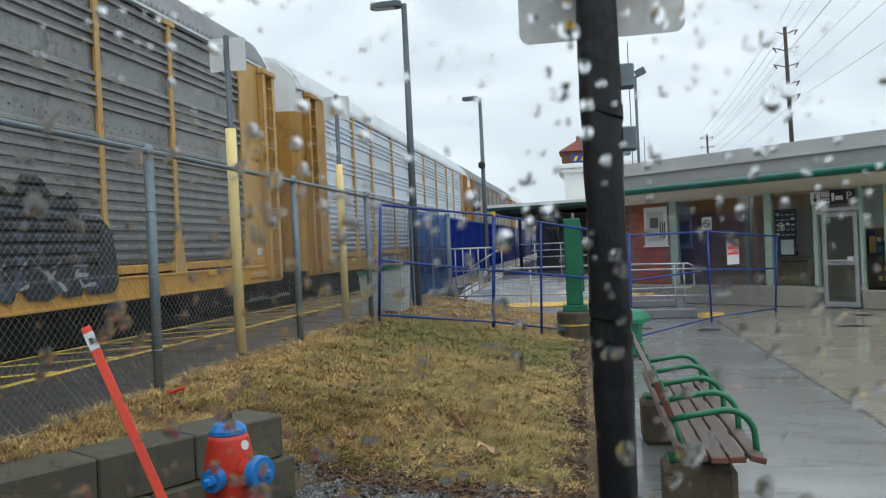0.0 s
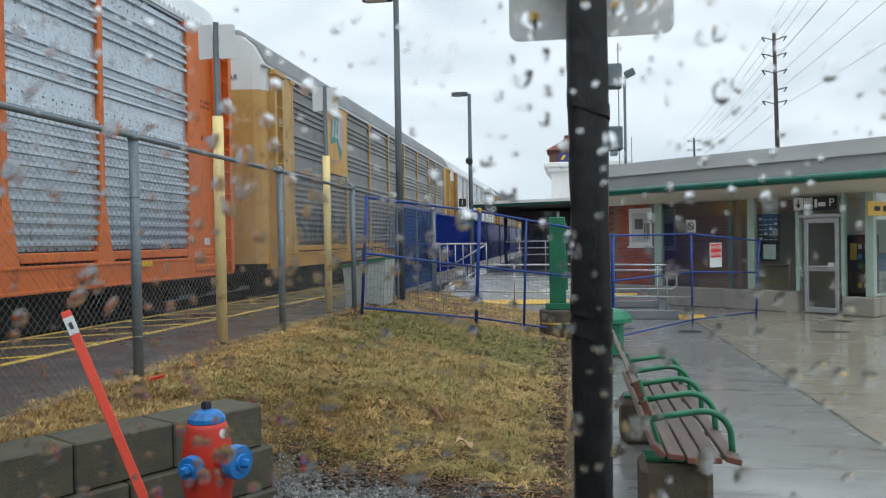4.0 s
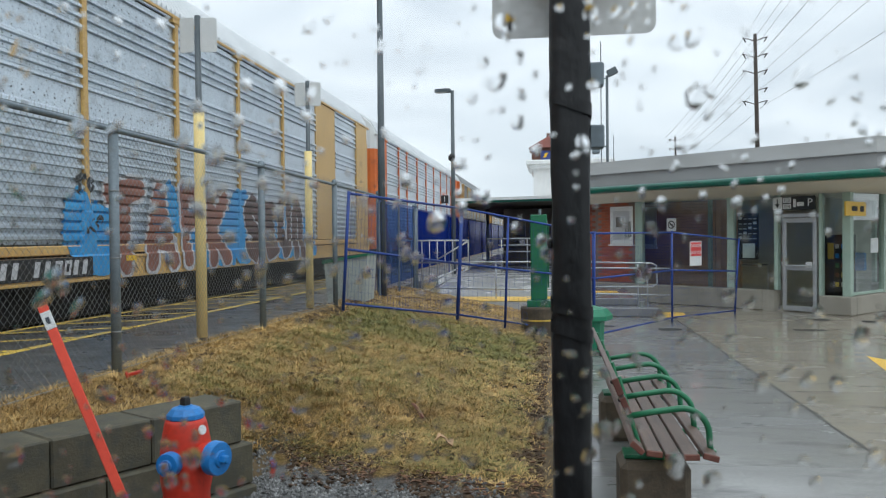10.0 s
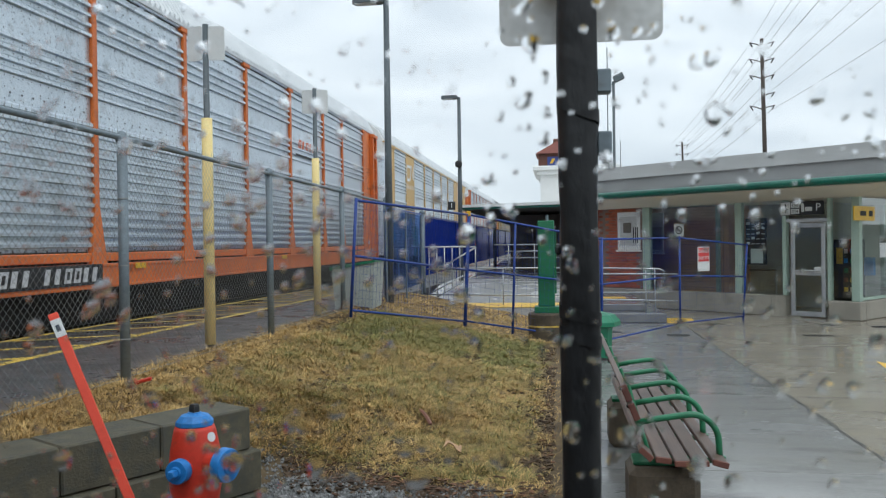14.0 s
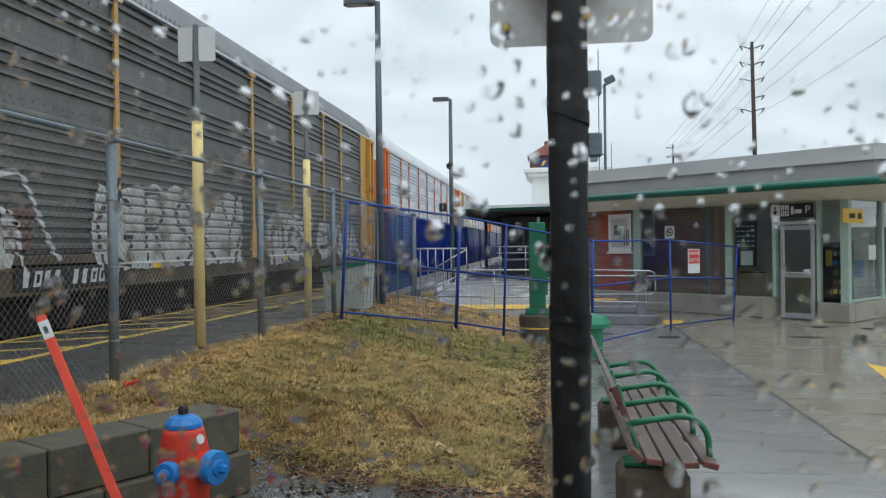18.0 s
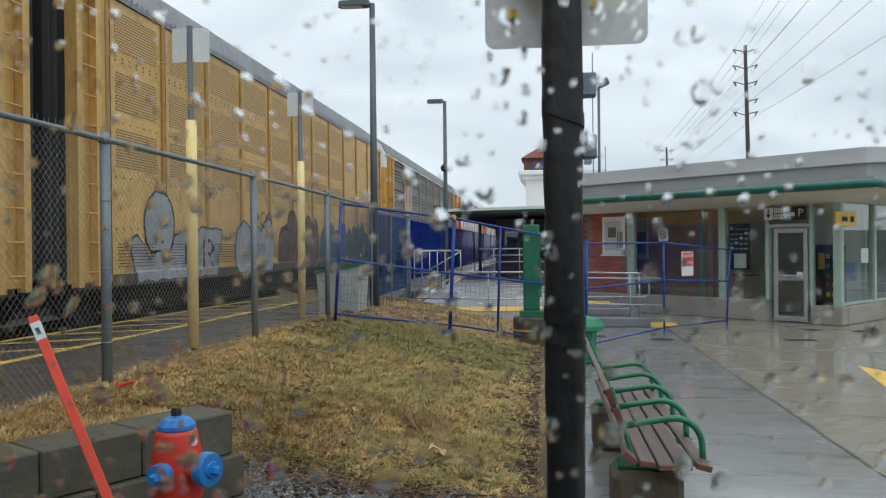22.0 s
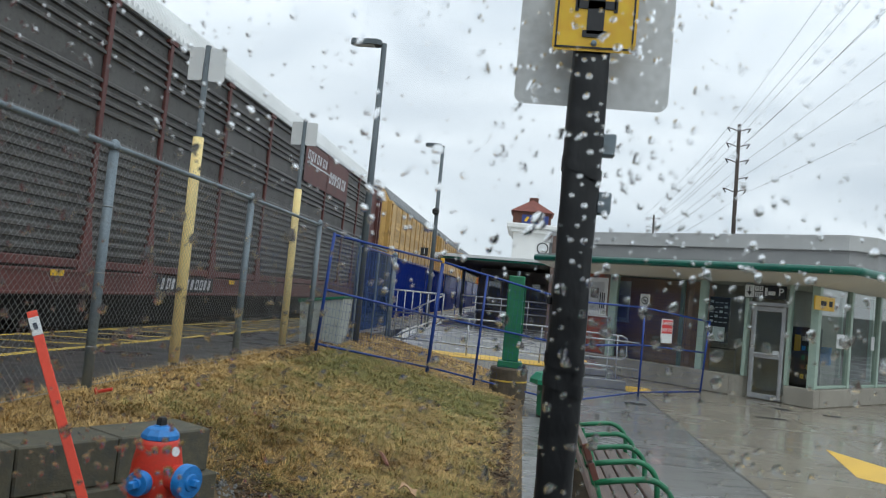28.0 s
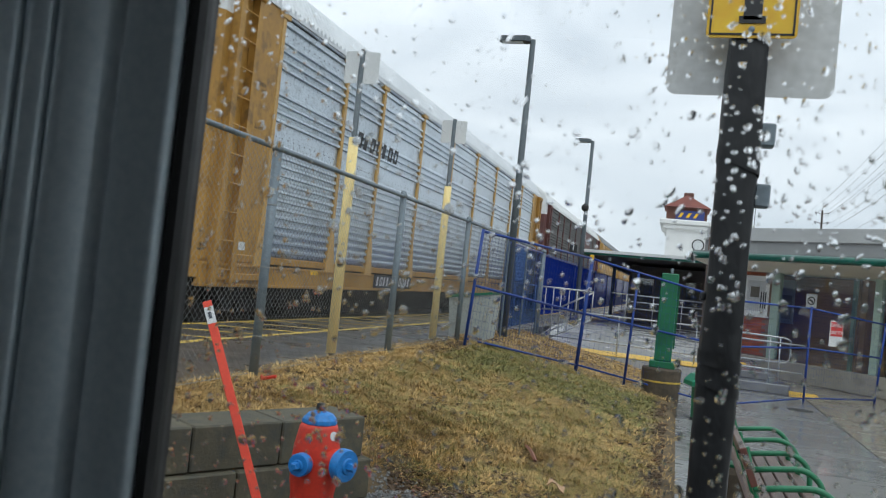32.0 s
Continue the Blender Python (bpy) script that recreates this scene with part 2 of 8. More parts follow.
white_paint = mat("white_paint", (0.80, 0.80, 0.78), (0.68, 0.68, 0.66), rough=0.55, big=1.5, fine=30, bump=0.05)
red_paint = mat("red_paint", (0.62, 0.05, 0.05), (0.5, 0.04, 0.04), rough=0.5, big=3, fine=30, bump=0.03)
wrap = mat("black_wrap", (0.004, 0.0042, 0.005), (0.010, 0.0105, 0.012), rough=0.5, big=7, fine=18, bump=0.9, stretch=(1, 1, 0.6))
hyd_red = mat("hydrant_red", (0.56, 0.035, 0.014), (0.46, 0.028, 0.012), rough=0.5, big=6, fine=60, bump=0.15, dirt=(0.20, 0.04, 0.02), dirt_amount=0.15)
hyd_blue = mat("hydrant_blue", (0.02, 0.20, 0.55), (0.02, 0.15, 0.42), rough=0.42, big=6, fine=60, bump=0.15)
dark_metal = mat("dark_metal", (0.05, 0.05, 0.05), (0.03, 0.028, 0.025), rough=0.6, metal=0.5, big=6, fine=50, bump=0.2)
stake_orange = mat("stake_orange", (0.80, 0.085, 0.045), (0.68, 0.07, 0.04), rough=0.6, big=5, fine=50, bump=0.1)
bench_green = mat("bench_green", (0.02, 0.17, 0.075), (0.015, 0.12, 0.055), rough=0.35, big=5, fine=60, bump=0.08)
bench_wood = mat("bench_wood", (0.125, 0.078, 0.058), (0.065, 0.040, 0.030), rough=0.45, big=4, fine=30, bump=0.25, stretch=(6, 0.7, 6), piece=0.15)
bench_wood_end = mat("bench_wood_red", (0.17, 0.06, 0.04), (0.11, 0.04, 0.03), rough=0.5, big=5, fine=40, bump=0.2)
bin_green = mat("bin_green", (0.015, 0.20, 0.10), (0.012, 0.15, 0.075), rough=0.4, big=4, fine=50, bump=0.08)
panel_blue = mat("fence_blue", (0.008, 0.045, 0.27), (0.007, 0.034, 0.19), rough=0.45, big=4, fine=40, bump=0.1, dirt=(0.05, 0.05, 0.09), dirt_amount=0.2)
rail_steel = mat("handrail_steel", (0.48, 0.49, 0.50), (0.36, 0.37, 0.38), rough=0.35, metal=0.5, big=3, fine=50, bump=0.03)
brick_red = mat("red_brick", (0.42, 0.115, 0.055), (0.30, 0.08, 0.04), rough=0.8, big=6, fine=60, bump=0.3, piece=0.25)
mortar = mat("mortar", (0.24, 0.17, 0.14), (0.17, 0.12, 0.10), rough=0.9, big=4, fine=60, bump=0.3)
mint = mat("pale_green_frame", (0.40, 0.50, 0.42), (0.32, 0.42, 0.35), rough=0.5, big=3, fine=30, bump=0.05)
alu = mat("aluminium_frame", (0.50, 0.51, 0.52), (0.42, 0.43, 0.44), rough=0.4, metal=0.4, big=3, fine=40, bump=0.03)
soffit_mat = mat("cream_soffit", (0.78, 0.73, 0.62), (0.70, 0.65, 0.55), rough=0.7, big=1.2, fine=25, bump=0.05)
gutter_green = mat("gutter_green", (0.010, 0.13, 0.085), (0.008, 0.095, 0.065), rough=0.3, big=3, fine=40, bump=0.04)
roof_grey = mat("roof_grey", (0.46, 0.46, 0.45), (0.38, 0.38, 0.37), rough=0.6, big=0.9, fine=30, bump=0.06, stretch=(1, 1, 3))
roof_dark = mat("roof_dark_grey", (0.32, 0.32, 0.315), (0.26, 0.26, 0.255), rough=0.6, big=0.9, fine=30, bump=0.06)
# carries the shade under the canopy as colour; also the poster's dark print
shade_print_brown = mat("shade_and_print_brown", (0.16, 0.14, 0.12), (0.10, 0.09, 0.08), rough=0.8, big=1, fine=20, bump=0.05)
cabin_dark = mat("cabin_lining", (0.045, 0.048, 0.05), (0.035, 0.038, 0.04), rough=0.7, big=3, fine=200, bump=0.1)
trim_grey = mat("pillar_trim", (0.60, 0.68, 0.73), (0.57, 0.65, 0.70), metal=0.2, rough=0.36, big=3, fine=300, bump=0.015)
rubber = mat("rubber_seal", (0.008, 0.008, 0.009), (0.012, 0.012, 0.013), rough=0.5, big=5, fine=100, bump=0.05)
wood_pole = mat("wooden_pole", (0.075, 0.058, 0.048), (0.05, 0.04, 0.034), rough=0.9, big=3, fine=20, bump=0.4, stretch=(8, 8, 0.5))
cable = mat("cable", (0.03, 0.03, 0.032), rough=0.6, bump=0)
brick_brown = mat("tower_brick", (0.16, 0.07, 0.05), (0.11, 0.05, 0.035), rough=0.85, big=2, fine=30, bump=0.3)
hall_panel = mat("hall_panelling", (0.46, 0.44, 0.38), (0.30, 0.29, 0.25), rough=0.6, big=1, fine=20, bump=0.05)
window_glass = glass_mat("window_glass", (0.86, 0.93, 0.90), 1.56)
pane_glass = glass_mat("car_window_glass", (1, 1, 1), 1.45)
water = glass_mat("rain_water", (1, 1, 1), 1.33)
blue_screen = sheer_mat("blue_screen", (0.026, 0.066, 0.34), 0.36)
blue_pale = sheer_mat("blue_screen_pale", (0.22, 0.30, 0.46), 0.86)

# train paints
silver = mat("galvanised_rack_side", (0.64, 0.70, 0.755), (0.485, 0.54, 0.59), rough=0.31, metal=0.55, big=0.8, fine=18, bump=0.05, dirt=(0.22, 0.225, 0.23), dirt_amount=0.3, piece=0.1)
grey_rack = mat("weathered_rack_side", (0.275, 0.275, 0.265), (0.175, 0.175, 0.167), rough=0.46, metal=0.4, big=0.7, fine=15, bump=0.08, dirt=(0.075, 0.07, 0.065), dirt_amount=0.35, piece=0.1)
slate_rack = mat("dull_rack_side", (0.165, 0.163, 0.153), (0.095, 0.094, 0.088), rough=0.46, metal=0.4, big=0.7, fine=15, bump=0.08, dirt=(0.065, 0.06, 0.055), dirt_amount=0.35, piece=0.1)
dark_rack = mat("sooty_rack_side", (0.125, 0.12, 0.112), (0.075, 0.07, 0.066), rough=0.65, metal=0.2, big=0.7, fine=15, bump=0.08, dirt=(0.05, 0.045, 0.04), dirt_amount=0.4, piece=0.1)
yellow_rack = mat("yellow_rack_side", (0.62, 0.385, 0.115), (0.48, 0.285, 0.08), rough=0.5, big=0.8, fine=15, bump=0.05, dirt=(0.20, 0.12, 0.045), dirt_amount=0.3, piece=0.08)
grimy_sill = mat("grimy_sill", (0.105, 0.075, 0.042), (0.055, 0.04, 0.025), rough=0.7, big=0.9, fine=20, bump=0.1, dirt=(0.06, 0.045, 0.03), dirt_amount=0.4)
rack_orange = mat("rack_orange", (0.70, 0.17, 0.027), (0.53, 0.122, 0.022), rough=0.5, big=0.9, fine=20, bump=0.06, dirt=(0.16, 0.06, 0.03), dirt_amount=0.3)
rack_tan = mat("rack_tan", (0.56, 0.345, 0.11), (0.44, 0.265, 0.08), rough=0.5, big=0.9, fine=20, bump=0.06, dirt=(0.17, 0.11, 0.05), dirt_amount=0.3)
rack_buff = mat("rack_buff", (0.63, 0.40, 0.14), (0.53, 0.33, 0.105), rough=0.5, big=0.9, fine=20, bump=0.05, dirt=(0.30, 0.19, 0.08), dirt_amount=0.2)
rack_gold = mat("rack_gold", (0.62, 0.34, 0.055), (0.48, 0.255, 0.045), rough=0.5, big=0.9, fine=20, bump=0.06, dirt=(0.15, 0.095, 0.04), dirt_amount=0.35)
rack_ochre = mat("rack_ochre", (0.44, 0.24, 0.045), (0.32, 0.17, 0.035), rough=0.55, big=0.9, fine=20, bump=0.06, dirt=(0.11, 0.07, 0.035), dirt_amount=0.4)
rack_maroon = mat("rack_maroon", (0.14, 0.045, 0.038), (0.09, 0.032, 0.028), rough=0.6, big=0.9, fine=20, bump=0.06, dirt=(0.05, 0.03, 0.025), dirt_amount=0.3)
rack_roof = mat("rack_roof", (0.66, 0.68, 0.69), (0.54, 0.56, 0.575), rough=0.42, metal=0.2, big=0.6, fine=12, bump=0.04)
rack_roof_grey = mat("rack_roof_weathered", (0.25, 0.26, 0.265), (0.19, 0.195, 0.20), rough=0.5, metal=0.3, big=0.6, fine=12, bump=0.04)
rack_roof_white = mat("rack_roof_white", (0.72, 0.73, 0.72), (0.58, 0.59, 0.58), rough=0.5, big=0.6, fine=12, bump=0.04)
truck_black = mat("truck_black", (0.014, 0.013, 0.012), (0.022, 0.02, 0.018), rough=0.85, big=3, fine=25, bump=0.3)
wheel_steel = mat("wheel_steel", (0.05, 0.045, 0.04), (0.03, 0.026, 0.023), rough=0.5, metal=0.6, big=4, fine=30, bump=0.1)
paint_blue = mat("graffiti_blue", (0.03, 0.24, 0.55), (0.06, 0.34, 0.62), rough=0.6, big=2, fine=30, bump=0)
paint_brown = mat("graffiti_brown", (0.075, 0.045, 0.04), (0.14, 0.07, 0.055), rough=0.6, big=2, fine=30, bump=0)
paint_rust = mat("graffiti_rust", (0.28, 0.11, 0.07), (0.18, 0.075, 0.055), rough=0.6, big=2, fine=30, bump=0)
paint_white = mat("graffiti_white", (0.55, 0.55, 0.56), (0.42, 0.42, 0.44), rough=0.6, big=2, fine=30, bump=0)
paint_deep_teal = mat("graffiti_deep_teal", (0.022, 0.055, 0.052), (0.04, 0.085, 0.075), rough=0.6, big=2, fine=30, bump=0)
paint_deep_blue = mat("graffiti_deep_blue", (0.02, 0.07, 0.17), (0.035, 0.10, 0.20), rough=0.6, big=2, fine=30, bump=0)
paint_pale_blue = mat("graffiti_pale_blue", (0.16, 0.27, 0.36), (0.11, 0.20, 0.29), rough=0.6, big=2, fine=30, bump=0)
paint_mint = mat("graffiti_mint", (0.17, 0.30, 0.22), (0.10, 0.21, 0.155), rough=0.6, big=2, fine=30, bump=0)
paint_cyan = mat("graffiti_cyan", (0.05, 0.33, 0.42), (0.08, 0.40, 0.48), rough=0.6, big=2, fine=30, bump=0)
paint_teal = mat("graffiti_teal", (0.05, 0.30, 0.26), (0.06, 0.22, 0.19), rough=0.6, big=2, fine=30, bump=0)
paint_black = mat("graffiti_black", (0.018, 0.018, 0.02), (0.03, 0.03, 0.032), rough=0.6, big=2, fine=30, bump=0)
paint_silver = mat("graffiti_silver", (0.36, 0.37, 0.385), (0.24, 0.25, 0.26), rough=0.5, big=2, fine=30, bump=0, dirt=(0.13, 0.13, 0.135), dirt_amount=0.35)
paint_dull = mat("graffiti_dull_silver", (0.25, 0.275, 0.28), (0.17, 0.19, 0.195), rough=0.5, big=2, fine=30, bump=0, dirt=(0.10, 0.105, 0.105), dirt_amount=0.35)
paint_chalk = mat("graffiti_chalk", (0.52, 0.515, 0.50), (0.33, 0.325, 0.31), rough=0.7, big=2.5, fine=30, bump=0, dirt=(0.12, 0.115, 0.105), dirt_amount=0.35)
paint_slate = mat("graffiti_slate", (0.045, 0.06, 0.09), (0.07, 0.085, 0.11), rough=0.6, big=2, fine=30, bump=0)
paint_pink = mat("graffiti_pink", (0.50, 0.36, 0.37), (0.42, 0.33, 0.35), rough=0.6, big=2, fine=30, bump=0)
mark_orange = mat("mark_orange", (0.70, 0.15, 0.04), (0.6, 0.12, 0.03), rough=0.5, bump=0)
mark_navy = mat("mark_navy", (0.03, 0.05, 0.20), (0.04, 0.06, 0.22), rough=0.5, bump=0)


def vent_mat(name, a):
    """Painted sheet punched with rows of small dark slots."""
    m = bpy.data.materials.new(name)
    m.use_nodes = True
    nt = m.node_tree
    bsdf = nt.nodes["Principled BSDF"]
    co = nt.nodes.new("ShaderNodeTexCoord")
    sp = nt.nodes.new("ShaderNodeSeparateXYZ")
    cb = nt.nodes.new("ShaderNodeCombineXYZ")
    nt.links.new(co.outputs["Object"], sp.inputs["Vector"])
    nt.links.new(sp.outputs["Y"], cb.inputs["X"])
    nt.links.new(sp.outputs["Z"], cb.inputs["Y"])
    br = nt.nodes.new("ShaderNodeTexBrick")
    br.offset = 0.5
    for k, v in (("Scale", 1.0), ("Mortar Size", 0.013), ("Brick Width", 0.09), ("Row Height", 0.042), ("Mortar Smooth", 0.2)):
        br.inputs[k].default_value = v
    br.inputs["Color1"].default_value = br.inputs["Color2"].default_value = (0.07, 0.045, 0.02, 1)
    br.inputs["Mortar"].default_value = (*a, 1)
    nt.links.new(cb.outputs["Vector"], br.inputs["Vector"])
    nt.links.new(br.outputs["Color"], bsdf.inputs["Base Color"])
    bsdf.inputs["Roughness"].default_value = 0.55
    MATS[name] = m
    return m


vent_yellow = vent_mat("vent_yellow", (0.55, 0.335, 0.095))

# ---- building blocks ----


class Mesh:
    """Collects vertices and faces of one part."""

    def __init__(self):
        self.v, self.f = [], []

    def add(self, verts, faces):
        n = len(self.v)
        self.v += [tuple(p) for p in verts]
        self.f += [tuple(i + n for i in q) for q in faces]
        return self

    def box(self, x0, x1, y0, y1, z0, z1, c=0.0, m=None):
        """A box with chamfered edges c wide."""
        if c <= 0:
            vs = [(x, y, z) for x in (x0, x1) for y in (y0, y1) for z in (z0, z1)]
            fs = [(0, 1, 3, 2), (4, 6, 7, 5), (0, 4, 5, 1), (2, 3, 7, 6), (0, 2, 6, 4), (1, 5, 7, 3)]
        else:
            vs, ix = [], {}
            for i, x in enumerate((x0, x1)):
                for j, y in enumerate((y0, y1)):
                    for k, z in enumerate((z0, z1)):
                        sx, sy, sz = (c if i == 0 else -c), (c if j == 0 else -c), (c if k == 0 else -c)
                        for a, p in enumerate(((x, y + sy, z + sz), (x + sx, y, z + sz), (x + sx, y + sy, z))):
                            ix[i, j, k, a] = len(vs)
                            vs.append(p)
            fs = []
            for s in (0, 1):
                q = [(s, 0, 0), (s, 1, 0), (s, 1, 1), (s, 0, 1)]
                fs.append([ix[a, b, d, 0] for a, b, d in (q if s else q[::-1])])
                q = [(0, s, 0), (0, s, 1), (1, s, 1), (1, s, 0)]
                fs.append([ix[a, b, d, 1] for a, b, d in (q if s else q[::-1])])
                q = [(0, 0, s), (1, 0, s), (1, 1, s), (0, 1, s)]
                fs.append([ix[a, b, d, 2] for a, b, d in (q if s else q[::-1])])
            for i in (0, 1):
                for j in (0, 1):
                    fs.append([ix[i, j, 0, 0], ix[i, j, 0, 1], ix[i, j, 1, 1], ix[i, j, 1, 0]])
                    fs.append([ix[i, 0, j, 0], ix[i, 1, j, 0], ix[i, 1, j, 2], ix[i, 0, j, 2]])
                    fs.append([ix[0, i, j, 1], ix[0, i, j, 2], ix[1, i, j, 2], ix[1, i, j, 1]])
                    for k in (0, 1):
                        fs.append([ix[i, j, k, 0], ix[i, j, k, 1], ix[i, j, k, 2]])
        if m is not None:
            vs = [m @ Vector(p) for p in vs]
        return self.add(vs, fs)

    def tube(self, pts, r, n=8, cap=True, r2=None):
        """A round bar along a line of points."""
        pts = [Vector(p) for p in pts]
        base, k = len(self.v), len(pts)
        side = None
        for i, p in enumerate(pts):
            d = (pts[min(i + 1, k - 1)] - pts[max(i - 1, 0)]).normalized()
            if side is None:
                side = d.orthogonal().normalized()
            side = (side - d * side.dot(d)).normalized()
            up = d.cross(side)
            rr = r if r2 is None else r + (r2 - r) * i / (k - 1)
            for j in range(n):
                a = 2 * math.pi * j / n
                self.v.append(tuple(p + (side * math.cos(a) + up * math.sin(a)) * rr))
        for i in range(k - 1):
            for j in range(n):
                a, b = base + i * n + j, base + i * n + (j + 1) % n
                self.f.append((a, b, b + n, a + n))
        if cap:
            self.f.append(tuple(base + j for j in range(n))[::-1])
            self.f.append(tuple(base + (k - 1) * n + j for j in range(n)))
        return self

    def lathe(self, prof, n=24, m=None, cx=0.0, cy=0.0):
        """A turned shape: prof is a list of (radius, height)."""
        base = len(self.v)
        for r, z in prof:
            for j in range(n):
                a = 2 * math.pi * j / n
                p = Vector((cx + r * math.cos(a), cy + r * math.sin(a), z))
                self.v.append(tuple(m @ p if m is not None else p))
        for i in range(len(prof) - 1):
            for j in range(n):
                a, b = base + i * n + j, base + i * n + (j + 1) % n
                self.f.append((a, b, b + n, a + n))
        self.f.append(tuple(base + j for j in range(n))[::-1])
        self.f.append(tuple(base + (len(prof) - 1) * n + j for j in range(n)))
        return self

    def slab(self, poly, z0, z1, m=None):
        """A flat polygon (x, y) given thickness."""
        n = len(poly)
        vs = [(x, y, z0) for x, y in poly] + [(x, y, z1) for x, y in poly]
        fs = [tuple(range(n))[::-1], tuple(range(n, 2 * n))] + [(i, (i + 1) % n, n + (i + 1) % n, n + i) for i in range(n)]
        if m is not None:
            vs = [m @ Vector(p) for p in vs]
        return self.add(vs, fs)

    def data(self, name, material, smooth=False):
        me = bpy.data.meshes.new(name)
        me.from_pydata(self.v, [], self.f)
        me.materials.append(material)
        me.polygons.foreach_set("use_smooth", [smooth] * len(me.polygons))
        me.update()
        return me


def part(name, me, material=None, parent=None, label="", at=None, smooth=False):
    """Links one mesh as a part of its parent. me: a Mesh, or mesh data that is shared."""
    if isinstance(me, Mesh):
        me = me.data(name, material, smooth)
    ob = new(name, me)
    if parent is not None:
        ob.parent = parent
    if at is not None:
        ob.matrix_basis = at if isinstance(at, Matrix) else Matrix.Translation(at)
    if label:
        ob["label"] = label
    return ob


def thing(name, label, category, at=None, group="", kind="", me=None, material=None, smooth=False):
    ob = new(name, me.data(name, material, smooth) if isinstance(me, Mesh) else me)
    if at is not None:
        ob.matrix_basis = at if isinstance(at, Matrix) else Matrix.Translation(at)
    return tagged(ob, label, category, group, kind)


def letters(name, text, size, material, parent, m, depth=0.002):
    """Raised lettering with the built-in font, as a mesh."""
    cu = bpy.data.curves.new(name, "FONT")
    cu.body, cu.size, cu.extrude, cu.align_x, cu.align_y = text, size, depth, "CENTER", "CENTER"
    cu.resolution_u = 3
    tmp = bpy.data.objects.new(name, cu)
    scene.collection.objects.link(tmp)
    dg = bpy.context.evaluated_depsgraph_get()
    dg.update()
    me = bpy.data.meshes.new_from_object(tmp.evaluated_get(dg))
    bpy.data.objects.remove(tmp)
    bpy.data.curves.remove(cu)
    me.materials.clear()
    me.materials.append(material)
    return part(name, me, parent=parent, at=m)

# ---- ground ----


def turf_z(x, y):
    """Height of the lawn, which falls from the fence to the pavement."""
    full = 0.10 + 0.20 * max(0.0, -x) - 0.02 * max(0.0, y - 13.0)
    edge = 5.46 - 0.3 * (x + 1.5)
    low = full
    if y < edge + 2.1:
        low = 0.09 + (full - 0.09) * min(1.0, max(0.0, (y - edge + 0.1) / 2.2)) ** 0.8
    back = -0.862 * (x + 1.975) + 0.506 * (y - 4.90)
    along = 0.506 * (x + 1.975) + 0.862 * (y - 4.90)
    if along < 0:
        return full if back > 0.18 else low
    k = min(1.0, max(0.0, (back - 0.1) / 0.75))
    return low + (full - low) * k


ground = Mesh().add([(-3000, -3000, -0.3), (3000, -3000, -0.3), (3000, 3000, -0.3), (-3000, 3000, -0.3)], [(0, 1, 2, 3)])
thing("ground", "flat brown earth reaching to the horizon", "ground", kind="structure", me=ground, material=earth)

lawn = Mesh()
nx, ny = 60, 190
for j in range(ny + 1):
    for i in range(nx + 1):
        x, y = -3.35 + 3.42 * i / nx, 1.2 + 16.3 * j / ny
        z = turf_z(x, y) + 0.022 * noise.noise((x * 2.1, y * 2.1, 0.3)) + 0.014 * noise.noise((x * 7, y * 7, 1.3))
        lawn.v.append((x, y, z if i < nx else 0.0))
for j in range(ny):
    for i in range(nx):
        a = j * (nx + 1) + i
        lawn.f.append((a, a + 1, a + nx + 2, a + nx + 1))
thing("lawn_ground", "worn patchy turf of dead winter grass", "ground", kind="structure", me=lawn, material=soil, smooth=True)

bed = Mesh()
nx, ny = 40, 110
for j in range(ny + 1):
    for i in range(nx + 1):
        x, y = -4.2 + 4.24 * i / nx, -9.0 + 15.1 * j / ny
        bed.v.append((x, y, (0.125 + 0.03 * noise.noise((x * 3, y * 3, 5))) * (1 if i < nx else 0) * min(1.0, max(0.0, (y - 1.2) / 1.0)) * (1 if y < 3.2 else min(1.0, max(0.0, (-0.28 - x) / 0.25)))))
for j in range(ny):
    for i in range(nx):
        a = j * (nx + 1) + i
        bed.f.append((a, a + 1, a + nx + 2, a + nx + 1))
thing("gravel_bed", "wet grey gravel beside the lawn", "gravel", kind="structure", me=bed, material=gravel_mat, smooth=True)

# loose stones on the gravel
stones = Mesh()
rng = random.Random(4)
for k in range(12500):
    x, y = rng.uniform(-2.6, -0.3), rng.uniform(3.3, 5.95)
    if rng.random() < (y - (5.25 - 0.3 * (x + 1.5))) * 2.6:
        continue
    r = rng.choice((0.009, 0.012, 0.015, 0.02)) * rng.uniform(0.6, 1.1)
    z = max(0.125 + 0.03 * noise.noise((x * 3, y * 3, 5)), turf_z(x, y)) + r * 0.35
    q = Euler((rng.uniform(0, 6), rng.uniform(0, 6), rng.uniform(0, 6))).to_matrix()
    vs = [q @ Vector(p) * r for p in ((1.1, 0.1, 0), (-1, 0, 0.2), (0.1, 0.8, 0.1), (0, -0.9, 0), (0.2, 0.1, 0.7), (0, 0, -0.8))]
    stones.add([(x + v.x, y + v.y, z + v.z) for v in vs], [(0, 2, 4), (2, 1, 4), (1, 3, 4), (3, 0, 4), (2, 0, 5), (1, 2, 5), (3, 1, 5), (0, 3, 5)])
thing("gravel_stones", "loose grey crushed stones", "gravel", kind="stuff", me=stones, material=stone_mat)

